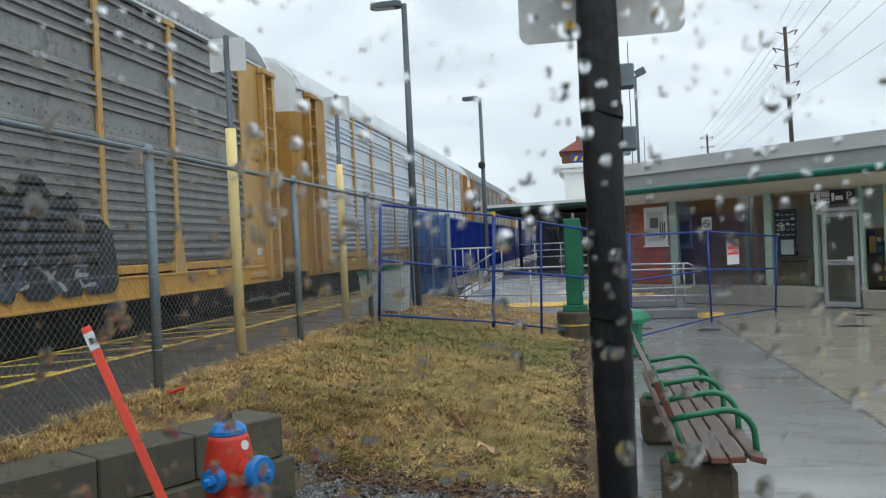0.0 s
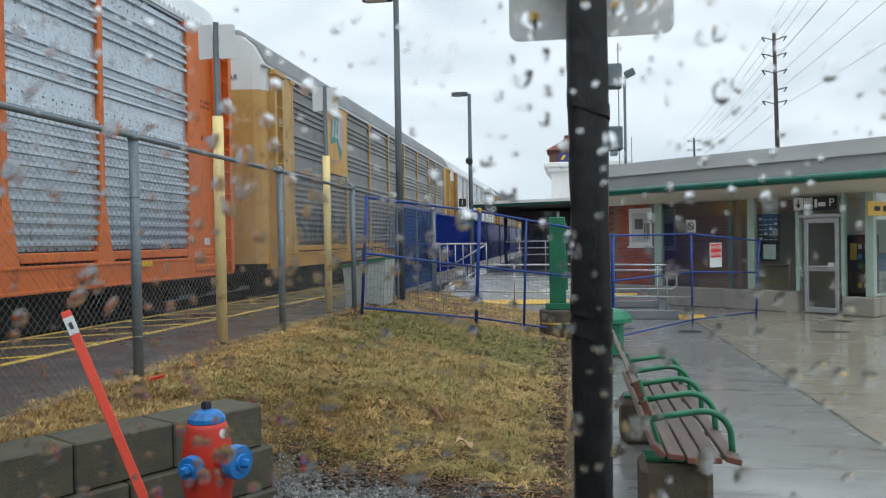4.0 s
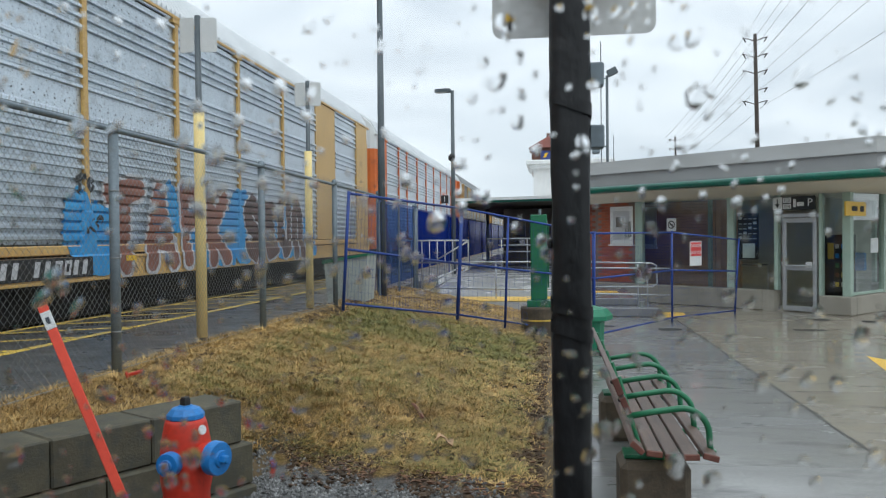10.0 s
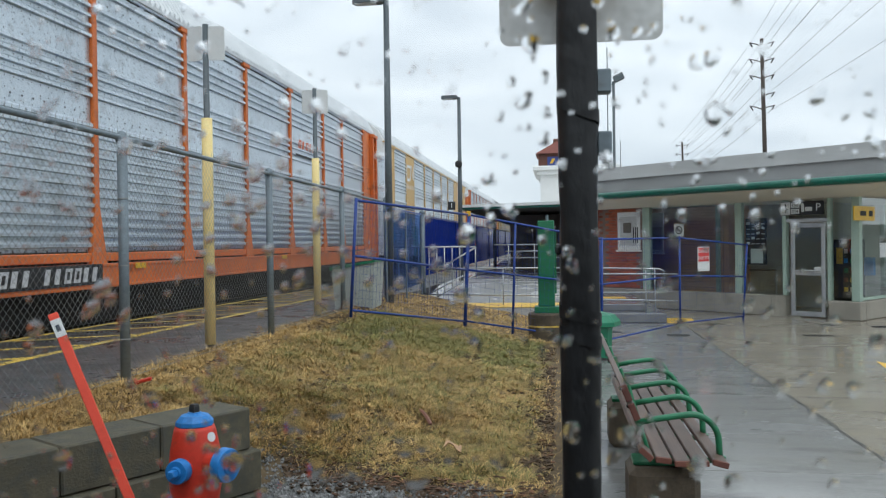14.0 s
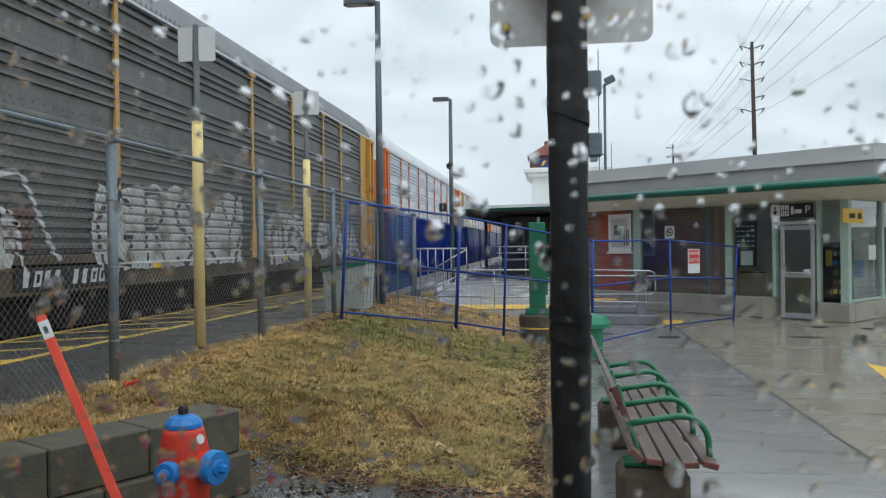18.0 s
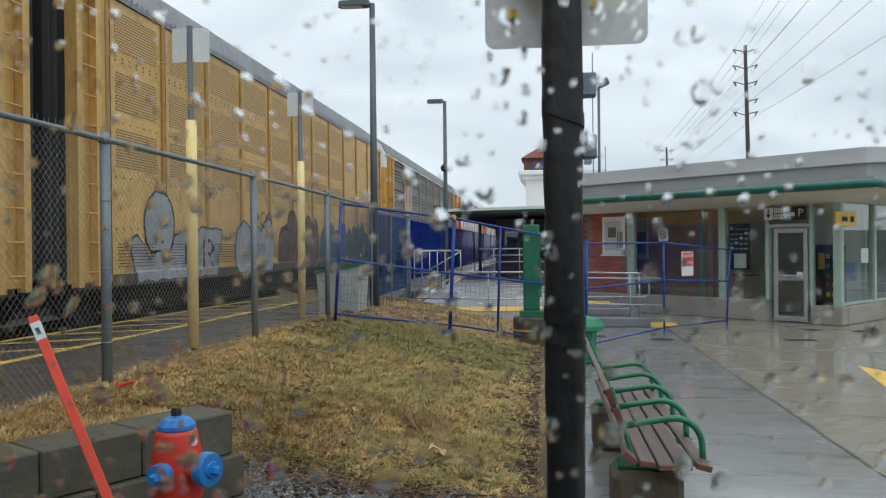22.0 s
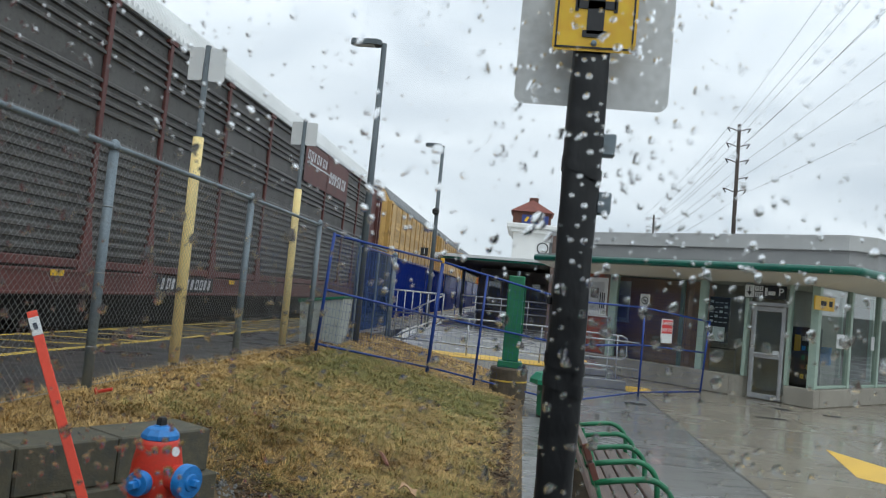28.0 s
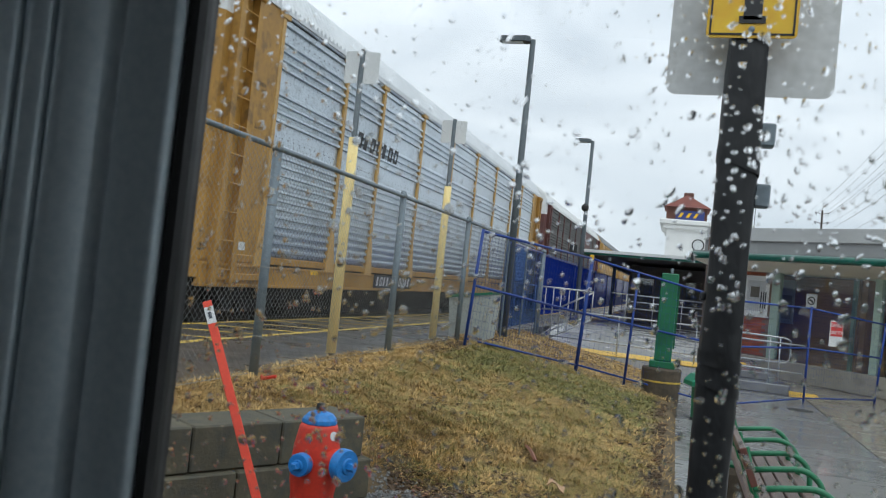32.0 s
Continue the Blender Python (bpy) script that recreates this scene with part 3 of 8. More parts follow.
# bare wet soil along the worn edges of the lawn
clods = Mesh()
rng = random.Random(15)
for k in range(7900):
    if k > 7000:
        px, py, pr = rng.choice(((-0.60, 8.3, 0.16), (-0.42, 7.6, 0.12), (-1.17, 9.9, 0.10), (-2.05, 6.9, 0.12), (-1.18, 5.85, 0.12), (-0.9, 5.7, 0.10), (-1.6, 5.6, 0.18)))
        x, y = px + rng.gauss(0, pr), py + rng.gauss(0, pr * 1.3)
    elif k > 5200:
        y = rng.uniform(4.5, 13.5)
        x = -3.16 + abs(rng.gauss(0, 0.16 + 0.10 * noise.noise((y * 1.1, 4.0, 0.0))))
    elif k % 5 < 3:
        x = rng.uniform(-1.95, -0.15)
        y = 5.40 - 0.3 * (x + 1.5) + rng.gauss(0, 0.12)
    else:
        y = 4.2 + 9.0 * rng.random() ** 1.6
        x = -0.06 - abs(rng.gauss(0, 0.15 + 0.07 * noise.noise((y * 1.3, 2.0, 0.0))))
    if noise.noise((x * 3.0, y * 3.0, 7)) < rng.uniform(-0.6, 0.1):
        continue
    r = rng.choice((0.010, 0.014, 0.02, 0.028)) * rng.uniform(0.7, 1.2)
    z = max(0.12 if y < 5.6 and x < -0.5 else 0.0, turf_z(x, y) + 0.022 * noise.noise((x * 2.1, y * 2.1, 0.3))) + r * 0.2 + (0.012 if k > 7000 else 0.0)
    q = Euler((rng.uniform(-0.5, 0.5), rng.uniform(-0.5, 0.5), rng.uniform(0, 6))).to_matrix()
    vs = [q @ Vector(p) * r for p in ((1.3, 0.1, 0), (-1.2, 0, 0.1), (0.1, 1.0, 0.1), (0, -1.1, 0), (0.2, 0.1, 0.6), (0, 0, -0.8))]
    clods.add([(x + v.x, y + v.y, z + v.z) for v in vs], [(0, 2, 4), (2, 1, 4), (1, 3, 4), (3, 0, 4), (2, 0, 5), (1, 2, 5), (3, 1, 5), (0, 3, 5)])
thing("soil_clods", "dark wet clods of bare soil at the lawn's edge", "soil", kind="stuff", me=clods, material=clod_mat)

# dead grass
rng = np.random.RandomState(7)


def blades(count, x0, x1, y0, y1, long, name, label, mats, patch=9.0, bias=0.0):
    x, y = rng.uniform(x0, x1, count), rng.uniform(y0, y1, count)
    # half of the blades grow in tufts and splay from their centres
    heart = rng.randint(0, count // 55, count)
    hx, hy = rng.uniform(x0, x1, count // 55)[heart], rng.uniform(y0, y1, count // 55)[heart]
    splay = rng.uniform(0, 1, count) < 0.5
    sx, sy = rng.normal(0, 0.03, count), rng.normal(0, 0.03, count)
    x, y = np.where(splay, hx + sx, x), np.where(splay, hy + sy, y)
    out = np.arctan2(sy, sx) + rng.normal(0, 0.5, count)
    keep = np.array([noise.noise((a * 1.1, b * 1.1, patch)) + 0.9 * noise.noise((a * 4.5, b * 4.5, patch + 3)) > c for a, b, c in zip(x, y, rng.uniform(-0.95, 0.15, count) + bias)])
    x, y, splay, out = x[keep], y[keep], splay[keep], out[keep]
    n = len(x)
    z = np.array([turf_z(a, b) + 0.022 * noise.noise((a * 2.1, b * 2.1, 0.3)) for a, b in zip(x, y)]) - 0.008
    edge = 5.48 - 0.3 * (x + 1.5) + rng.uniform(-0.16, 0.14, n)
    back = -0.862 * (x + 1.975) + 0.506 * (y - 4.90)
    along = 0.506 * (x + 1.975) + 0.862 * (y - 4.90)
    keep = (((along > 0.02) & ((y > edge) | (back > 0.4 + rng.uniform(0, 0.1, n)))) | (back > 0.37)) & ((rng.uniform(0, 1, n) < np.clip((-0.10 - x) / 0.38 + 0.25 * np.sin(5.0 * y), 0.06, 1.0)))
    x, y, z, splay, out = x[keep], y[keep], z[keep], splay[keep], out[keep]
    n = len(x)
    tuft = np.array([noise.noise((a * 9, b * 9, 20)) for a, b in zip(x, y)])
    swirl = np.array([noise.noise((a * 6.5, b * 6.5, 30)) for a, b in zip(x, y)])
    h = rng.uniform(0.4, 1.0, n) * long * (0.85 + 0.9 * np.clip(tuft, -0.5, 1)) * np.where(splay, 1.25, 0.85)
    a = np.where(rng.uniform(0, 1, n) < 0.7, rng.uniform(0, 6.283, n), 9.0 * swirl + rng.normal(0, 0.6, n))
    a = np.where(splay, out, a)
    lean = rng.uniform(0.8, 2.4, n) * h * np.where(splay, 0.7, 1.0)
    w = rng.uniform(0.0008, 0.0018, n) * (1 + 0.13 * y)
    dx, dy = np.cos(a), np.sin(a)
    px, py = -dy * w, dx * w
    v = np.empty((n, 5, 3))
    v[:, 0] = np.stack([x - px, y - py, z], 1)
    v[:, 1] = np.stack([x + px, y + py, z], 1)
    v[:, 2] = np.stack([x + dx * lean * 0.4 + px * 0.8, y + dy * lean * 0.4 + py * 0.8, z + h * 0.5], 1)
    v[:, 3] = np.stack([x + dx * lean * 0.4 - px * 0.8, y + dy * lean * 0.4 - py * 0.8, z + h * 0.5], 1)
    v[:, 4] = np.stack([x + dx * lean, y + dy * lean, z + h * rng.uniform(0.2, 0.8, n)], 1)
    me = bpy.data.meshes.new(name)
    base = (np.arange(n) * 5)[:, None]
    loops = np.concatenate([base + [0, 1, 2, 3], base + [3, 2, 4]], 1).ravel()
    me.vertices.add(n * 5)
    me.vertices.foreach_set("co", v.ravel())
    me.loops.add(n * 7)
    me.loops.foreach_set("vertex_index", loops.astype(np.int32))
    me.polygons.add(n * 2)
    me.polygons.foreach_set("loop_start", np.stack([np.arange(n) * 7, np.arange(n) * 7 + 4], 1).ravel().astype(np.int32))
    me.materials.append(mats)
    me.update(calc_edges=True)
    me.validate()
    return tagged(new(name, me), label, "grass", kind="stuff")


straw = mat("straw_blade", (0.61, 0.42, 0.163), (0.335, 0.206, 0.067), rough=0.75, big=1.5, fine=8, bump=0, island=0.7)
olive = mat("olive_blade", (0.17, 0.175, 0.045), (0.29, 0.245, 0.075), rough=0.75, big=1.5, fine=8, bump=0, island=0.5)
blades(330000, -3.3, 0.03, 3.2, 9.5, 0.085, "dead_grass", "matted straw-coloured dead grass", straw)
blades(75000, -3.3, 0.03, 9.5, 17.3, 0.07, "dead_grass", "matted straw-coloured dead grass", straw)
blades(150000, -2.9, -0.2, 5.4, 12.5, 0.10, "green_grass", "sparse olive-green grass among the straw", olive, 14.0, 0.3)

# litter in the grass: curled leaves, a bark strip, clods
rl = random.Random(12)
litter = Mesh()
for k in range(420):
    if k < 260:
        x = rl.uniform(-2.1, -0.05)
        y = 5.46 - 0.3 * (x + 1.5) + rl.gauss(0.0, 0.14)
    elif k < 350:
        x, y = -0.12 + rl.gauss(0, 0.1), rl.uniform(5.0, 12)
    else:
        x, y = rl.uniform(-3.1, -0.1), rl.uniform(5.5, 10)
    if x > 0.0:
        continue
    z, r, a = max(turf_z(x, y), 0.13) + rl.uniform(0.01, 0.03), rl.uniform(0.014, 0.034), rl.uniform(0, 6.3)
    ca, sa = math.cos(a), math.sin(a)
    pts = ((-1.2, 0, 0.1), (-0.2, 0.55, 0.35), (1.1, 0.1, 0.2), (-0.1, -0.5, 0.4), (0.1, 0.0, -0.05))
    litter.add([(x + r * (p * ca - q * sa), y + r * (p * sa + q * ca), z + r * w) for p, q, w in pts], [(0, 4, 1), (1, 4, 2), (2, 4, 3), (3, 4, 0)])
thing("leaf_litter", "curled brown leaves lying in the grass", "leaves", kind="stuff", me=litter, material=mat("dead_leaf", (0.20, 0.10, 0.05), (0.09, 0.05, 0.03), rough=0.7, big=5, fine=40, bump=0.1, island=0.6))
bark = Mesh()
for k in range(6):
    u = k / 5
    x, y, z = -1.20 + 0.17 * u, 6.80 - 0.50 * u, turf_z(-1.1, 6.45) + 0.085 - 0.01 * u + 0.02 * math.sin(3 * u)
    bark.v += [(x - 0.016, y, z), (x, y - 0.004, z + 0.012), (x + 0.016, y + 0.006, z + 0.004), (x, y, z - 0.012)]
bark.f = [(4 * k + j, 4 * k + (j + 1) % 4, 4 * k + 4 + (j + 1) % 4, 4 * k + 4 + j) for k in range(5) for j in range(4)]
thing("bark_strip", "reddish brown strip of bark lying in the grass", "bark", me=bark, material=mat("red_bark", (0.22, 0.085, 0.05), (0.15, 0.06, 0.035), rough=0.7, big=8, fine=60, bump=0.3))
scrap = Mesh()
for k in range(5):
    u = k / 4
    scrap.v += [(-0.86 + 0.13 * u, 5.84 + 0.03 * math.sin(4 * u), 0.25 + 0.03 * math.sin(5 * u)), (-0.85 + 0.12 * u, 5.93 - 0.03 * u, 0.265 + 0.02 * math.cos(4 * u))]
    scrap.v += [(-0.86 + 0.13 * u, 5.845 + 0.03 * math.sin(4 * u), 0.24 + 0.03 * math.sin(5 * u)), (-0.85 + 0.12 * u, 5.93 - 0.03 * u, 0.255 + 0.02 * math.cos(4 * u))]
scrap.f = [f for k in range(4) for f in ((4 * k, 4 * k + 4, 4 * k + 5, 4 * k + 1), (4 * k + 2, 4 * k + 3, 4 * k + 7, 4 * k + 6), (4 * k, 4 * k + 2, 4 * k + 6, 4 * k + 4), (4 * k + 1, 4 * k + 5, 4 * k + 7, 4 * k + 3))]
thing("pale_leaf", "pale tan curled leaf in the grass", "leaf", me=scrap, material=mat("pale_leaf", (0.48, 0.30, 0.17), (0.36, 0.22, 0.12), rough=0.7, big=8, fine=60, bump=0.2))
tie = Mesh().box(-0.006, 0.006, -0.02, 0.02, 0.0, 0.05, 0.003, m=Matrix.Translation((-3.10, 5.52, 0.74)) @ Euler((0.3, -0.2, 0.2)).to_matrix().to_4x4())
tie.box(0.02, 0.13, -0.02, 0.02, 0.0, 0.020, 0.003, m=Matrix.Translation((-3.12, 5.52, 0.745)) @ Euler((0.1, -0.25, 0.3)).to_matrix().to_4x4())
thing("plastic_scrap", "scrap of bright red plastic at a fence post foot", "scrap", me=tie, material=hyd_red)

# track bed, rails and platform


def platform_z(y):
    """Height of the platform, which falls gently as it runs on."""
    return 0.75 - 0.009 * min(max(y - 7.0, 0.0), 22.0)


def strip(m, x0, x1, x2, x3, y0, y1, n=1):
    """A band of paint from x0..x1 at y0 to x2..x3 at y1, lying on the platform."""
    for k in range(n):
        u, v = k / n, (k + 1) / n
        ya, yb = y0 + (y1 - y0) * u, y0 + (y1 - y0) * v
        m.add([(x0 + (x2 - x0) * u, ya, platform_z(ya) + 0.004), (x1 + (x3 - x1) * u, ya, platform_z(ya) + 0.004), (x1 + (x3 - x1) * v, yb, platform_z(yb) + 0.004), (x0 + (x2 - x0) * v, yb, platform_z(yb) + 0.004)], [(0, 1, 2, 3)])


platform = Mesh()
cross = (-60, 7, 11, 15, 20, 29, 180)
for y in cross:
    platform.v += [(-6.12, y, 0.0), (-6.12, y, platform_z(y) - 0.03), (-6.10, y, platform_z(y)), (-3.28, y, platform_z(y)), (-3.28, y, 0.0)]
for k in range(len(cross) - 1):
    platform.f += [(5 * k + i, 5 * k + i + 1, 5 * k + 6 + i, 5 * k + 5 + i) for i in range(4)]
pl = thing("platform", "wet dark asphalt station platform", "platform", kind="structure", me=platform, material=asphalt)
lines = Mesh()
for x0, x1 in ((-4.90, -4.78), (-6.09, -5.99)):
    strip(lines, x0, x1, x0, x1, -10, 60, 40)
part("edge_line", lines, line_yellow, pl, "worn yellow painted lines")
for k in range(42):
    y = -6.2 + k * 1.01
    bar = Mesh()
    strip(bar, -5.99, -5.99, -4.90, -4.90, y, y + 0.72)
    bar.v = [(x, yy + (0.13 if i in (1, 2) else 0.0), z) for i, (x, yy, z) in enumerate(bar.v)]
    part("hatch_line", bar, line_yellow, pl)
ballast = Mesh()
nx, ny = 8, 420
for j in range(ny + 1):
    for i in range(nx + 1):
        x, y = -13 + 7.05 * i / nx, -270 + 760 * j / ny
        ballast.v.append((x, y, 0.36 + 0.05 * noise.noise((x * 2, y * 2, 2))))
for j in range(ny):
    for i in range(nx):
        a = j * (nx + 1) + i
        ballast.f.append((a, a + 1, a + nx + 2, a + nx + 1))
thing("track_bed", "dark ballast under the rails", "ballast", kind="structure", me=ballast, material=ballast_mat)
for x in (-7.03, -8.47):
    rail = Mesh().box(x - 0.075, x + 0.075, -270, 490, 0.36, 0.39).box(x - 0.012, x + 0.012, -270, 490, 0.39, 0.51).box(x - 0.036, x + 0.036, -270, 490, 0.51, 0.55, 0.006)
    thing("rail", "brown steel running rail on ballast", "rail", group="track rails", kind="structure", me=rail, material=wheel_steel)

# ---- pavement of concrete slabs ----
pave = thing("pavement", "wet grey concrete slab pavement", "pavement", kind="structure", me=Mesh().box(0.05, 60, -12, 80, -0.25, -0.012), material=concrete)


def slabs():
    cache = {}
    xs = [0.052, 2.53, 5.05, 7.6, 10.2, 13.0]
    ys = [-3.0, 0.2, 3.25, 6.3, 9.35, 12.4, 15.45, 18.5, 21.6, 25.0]
    for i in range(len(xs) - 1):
        for j in range(len(ys) - 1):
            w, d = xs[i + 1] - xs[i] - 0.012, ys[j + 1] - ys[j] - 0.012
            key = (round(w, 3), round(d, 3), i > 0)
            if key not in cache:
                cache[key] = Mesh().box(0, w, 0, d, -0.05, 0, 0.006).data("slab", tan_slab if i else concrete_slab)
            part("slab", cache[key], parent=pave, at=(xs[i], ys[j], 0))


arrow = Mesh().slab([(4.05, 10.0), (4.42, 12.0), (5.3, 9.4), (5.0, 9.0)], 0.0, 0.004)
part("painted_arrow", arrow, tactile, pave, "yellow painted ground arrow")
grate = Mesh().box(4.33, 4.87, 15.0, 15.02, 0.0, 0.006).box(4.33, 4.87, 15.20, 15.22, 0.0, 0.006)
for k in range(10):
    grate.box(4.34 + k * 0.055, 4.365 + k * 0.055, 15.021, 15.199, 0.0, 0.005)
part("drain_grate", grate, dark_metal, pave, "dark iron drain grate")
for x, y, r in ((2.16, 15.12, 0.21), (5.35, 16.9, 0.17), (6.2, 16.6, 0.17), (1.05, 15.6, 0.14)):
    lid = Mesh().lathe([(r, 0.0), (r, 0.005), (r * 0.9, 0.006), (r * 0.88, 0.003), (r * 0.3, 0.003), (r * 0.25, 0.006), (0.005, 0.006)], 24, cx=x, cy=y)
    part("manhole_lid", lid, dark_metal, pave, "round dark iron cover")
# worn joint between the grey and the tan slabs
joint = Mesh()
for k in range(120):
    y = 4.0 + k * 0.12
    w = 0.010 + 0.045 * max(0.0, noise.noise((y * 0.9, 3.0, 0.0)) + 0.15) + 0.012 * noise.noise((y * 5.0, 1.0, 0.0))
    c = 2.525 + 0.02 * noise.noise((y * 1.4, 8.0, 0.0))
    joint.v += [(c - max(w, 0.004), y, 0.0022), (c + max(w, 0.004), y, 0.0022)]
joint.f = [(2 * k, 2 * k + 1, 2 * k + 3, 2 * k + 2) for k in range(119)]
part("worn_joint", joint, mat("joint_dirt", (0.075, 0.07, 0.055), (0.045, 0.042, 0.034), rough=0.6, big=6, fine=60, bump=0.3), pave, "crumbled dark joint between slabs")

# ---- raised walkway towards the platform ----
way = thing("walkway", "raised wet concrete walkway and ramp", "walkway", kind="structure", me=Mesh().add(
    [(-3.2, 17.5, 0.0), (0.9, 17.5, 0.0), (0.9, 44, 0.0), (-3.2, 44, 0.0), (-3.2, 17.5, 0.32), (0.9, 17.5, 0.30), (0.9, 21.5, 0.60), (-3.2, 21.5, 0.62), (0.9, 44, 0.74), (-3.2, 44, 0.74)],
    [(0, 3, 2, 1), (4, 5, 6, 7), (7, 6, 8, 9), (0, 1, 5, 4), (1, 2, 8, 6, 5), (2, 3, 9, 8), (3, 0, 4, 7, 9)]), material=ramp_concrete)
part("tactile_strip", Mesh().slab([(-2.1, 0.03), (0.75, 0.03), (0.75, 0.64), (-2.1, 0.64)], 0.004, 0.016, m=Matrix.Translation((0, 17.5, 0.314)) @ Euler((math.atan(0.0745), 0, 0)).to_matrix().to_4x4()), tactile, way, "yellow tactile paving strip")
landing = thing("ramp_landing", "low concrete landing with a step", "ramp", kind="structure", me=Mesh().box(0.92, 2.25, 17.35, 22.5, 0.0, 0.2, 0.02).box(0.92, 1.9, 17.9, 22.5, 0.2, 0.36, 0.02), material=concrete)
part("tactile_patch", Mesh().slab([(2.27, 17.3), (2.85, 17.5), (2.9, 18.3), (2.27, 18.3)], 0.0, 0.012), tactile, landing, "yellow tactile patch at the ramp foot")
part("tactile_patch", Mesh().slab([(1.0, 19.6), (1.6, 19.6), (1.6, 20.1), (1.0, 20.1)], 0.36, 0.37), tactile, landing, "yellow tactile patch on the landing")

# ---- chain-link fence ----
FX = -3.22


def fence():
    f = thing("chain_link_fence", "galvanised chain-link fence on steel posts beside the platform", "fence", me=None)
    post = Mesh().tube([(0, 0, -0.1), (0, 0, 1.86)], 0.038, 12).lathe([(0.045, 1.83), (0.047, 1.86), (0.03, 1.90), (0.006, 1.915)], 12).data("post", galv, True)
    band = Mesh().tube([(0, 0, 0), (0, 0, 0.009)], 0.041, 12).data("tension_band", wire_mat, True)
    for y in (-0.52, 2.53, 5.58, 8.64, 11.69, 14.75):
        p = part("post", post, parent=f, at=(FX, y, 0.72))
        for z in (0.35, 0.9, 1.4):
            part("tension_band", band, parent=p, at=(0, 0, z))
    part("top_rail", Mesh().tube([(FX, -1.5, 2.585), (FX, 5.58, 2.58), (FX, 11.69, 2.555), (FX, 17.7, 2.50)], 0.022, 8), galv, f, smooth=True)
    part("bottom_wire", Mesh().tube([(FX, -1.5, 0.80), (FX, 17.7, 0.76)], 0.003, 4), wire_mat, f)
    wires = Mesh()
    step, h, ya, yb = 0.062, 1.80, -1.5, 17.7
    k = int((yb - ya + h) / step) + 1
    for s in (1, -1):
        for i in range(k):
            y0 = ya - h + i * step if s > 0 else ya + i * step
            y1 = y0 + s * h
            z0, z1 = 0.76, 0.76 + h
            lo, hi = min(y0, y1), max(y0, y1)
            if hi < ya or lo > yb:
                continue
            pts = []
            for yy in (max(lo, ya), min(hi, yb)):
                u = (yy - y0) / (y1 - y0)
                pts.append((FX - 0.03 + 0.002 * s, yy, z0 + (z1 - z0) * u))
            wires.tube(pts, 0.0014, 3, cap=False)
    # twisted wire ends stand above the top rail
    rg = random.Random(8)
    for i in range(int((yb - ya) / 0.062)):
        y = ya + i * 0.062
        z = 2.555 - 0.06 * max(0.0, y - 11.69) / 6.0
        wires.tube([(FX - 0.028, y, z), (FX - 0.022 + rg.uniform(-0.006, 0.006), y + rg.uniform(-0.012, 0.012), z + 0.085 + rg.uniform(-0.015, 0.015))], 0.0018, 3, cap=False)
    tagged(part("wire_mesh", wires, wire_mat, f), kind="stuff")
    return f


def sleeved_post(y, top, sleeve, turn):
    t = thing("platform_sign_post", "grey steel sign post in a yellow sleeve behind the fence", "sign post", at=(-3.36, y, platform_z(y)), group="platform sign posts")
    top, sleeve = top + 0.75 - platform_z(y), sleeve + 0.75 - platform_z(y)
    part("pole", Mesh().tube([(0, 0, -0.1), (0, 0, top - 0.75)], 0.03, 10), pole_grey, t, smooth=True)
    part("sleeve", Mesh().tube([(0, 0, 0.06), (0, 0, sleeve - 0.76)], 0.052, 14), sleeve_yellow, t, "yellow plastic post sleeve", smooth=True)
    for s in (1, -1):
        plate = Mesh().slab([(-0.065, 0), (0.065, 0), (0.08, 0.015), (0.08, 0.315), (0.065, 0.33), (-0.065, 0.33), (-0.08, 0.315), (-0.08, 0.015)], -0.003, 0.003)
        part("sign_plate", plate, white_plate, t, "white sign plate seen from behind", at=Matrix.Translation((s * 0.105, s * turn, top - 1.10)) @ Euler((radians(90), 0, radians(10 * s))).to_matrix().to_4x4())
    return t


# ---- lamps ----


def street_lamp(x, y, base, top, head):
    t = thing("street_lamp", "grey steel platform lamp post with a flat head", "lamp post", at=(x, y, base), group="platform lamps")
    h = top - base
    part("pole", Mesh().tube([(0, 0, -0.1), (0, 0, h)], 0.075, 12, r2=0.05), pole_grey, t, smooth=True)
    part("base_plate", Mesh().box(-0.16, 0.16, -0.16, 0.16, 0, 0.03, 0.006), galv, t)
    part("arm", Mesh().tube([(0, 0, h - 0.03), (-0.16, 0, h + 0.02)], 0.03, 8), pole_grey, t, smooth=True)
    hd = part("head", Mesh().slab([(-head, -0.10), (-0.12, -0.13), (-0.05, -0.06), (-0.05, 0.06), (-0.12, 0.13), (-head, 0.10), (-head - 0.05, 0)], h - 0.045, h + 0.05), pole_grey, t, "flat grey lamp head")
    part("lens", Mesh().box(-head + 0.02, -0.18, -0.085, 0.085, h - 0.06, h - 0.046, 0.004), white_plate, hd, "frosted lens")
    return t


# ---- blue site fence panels ----


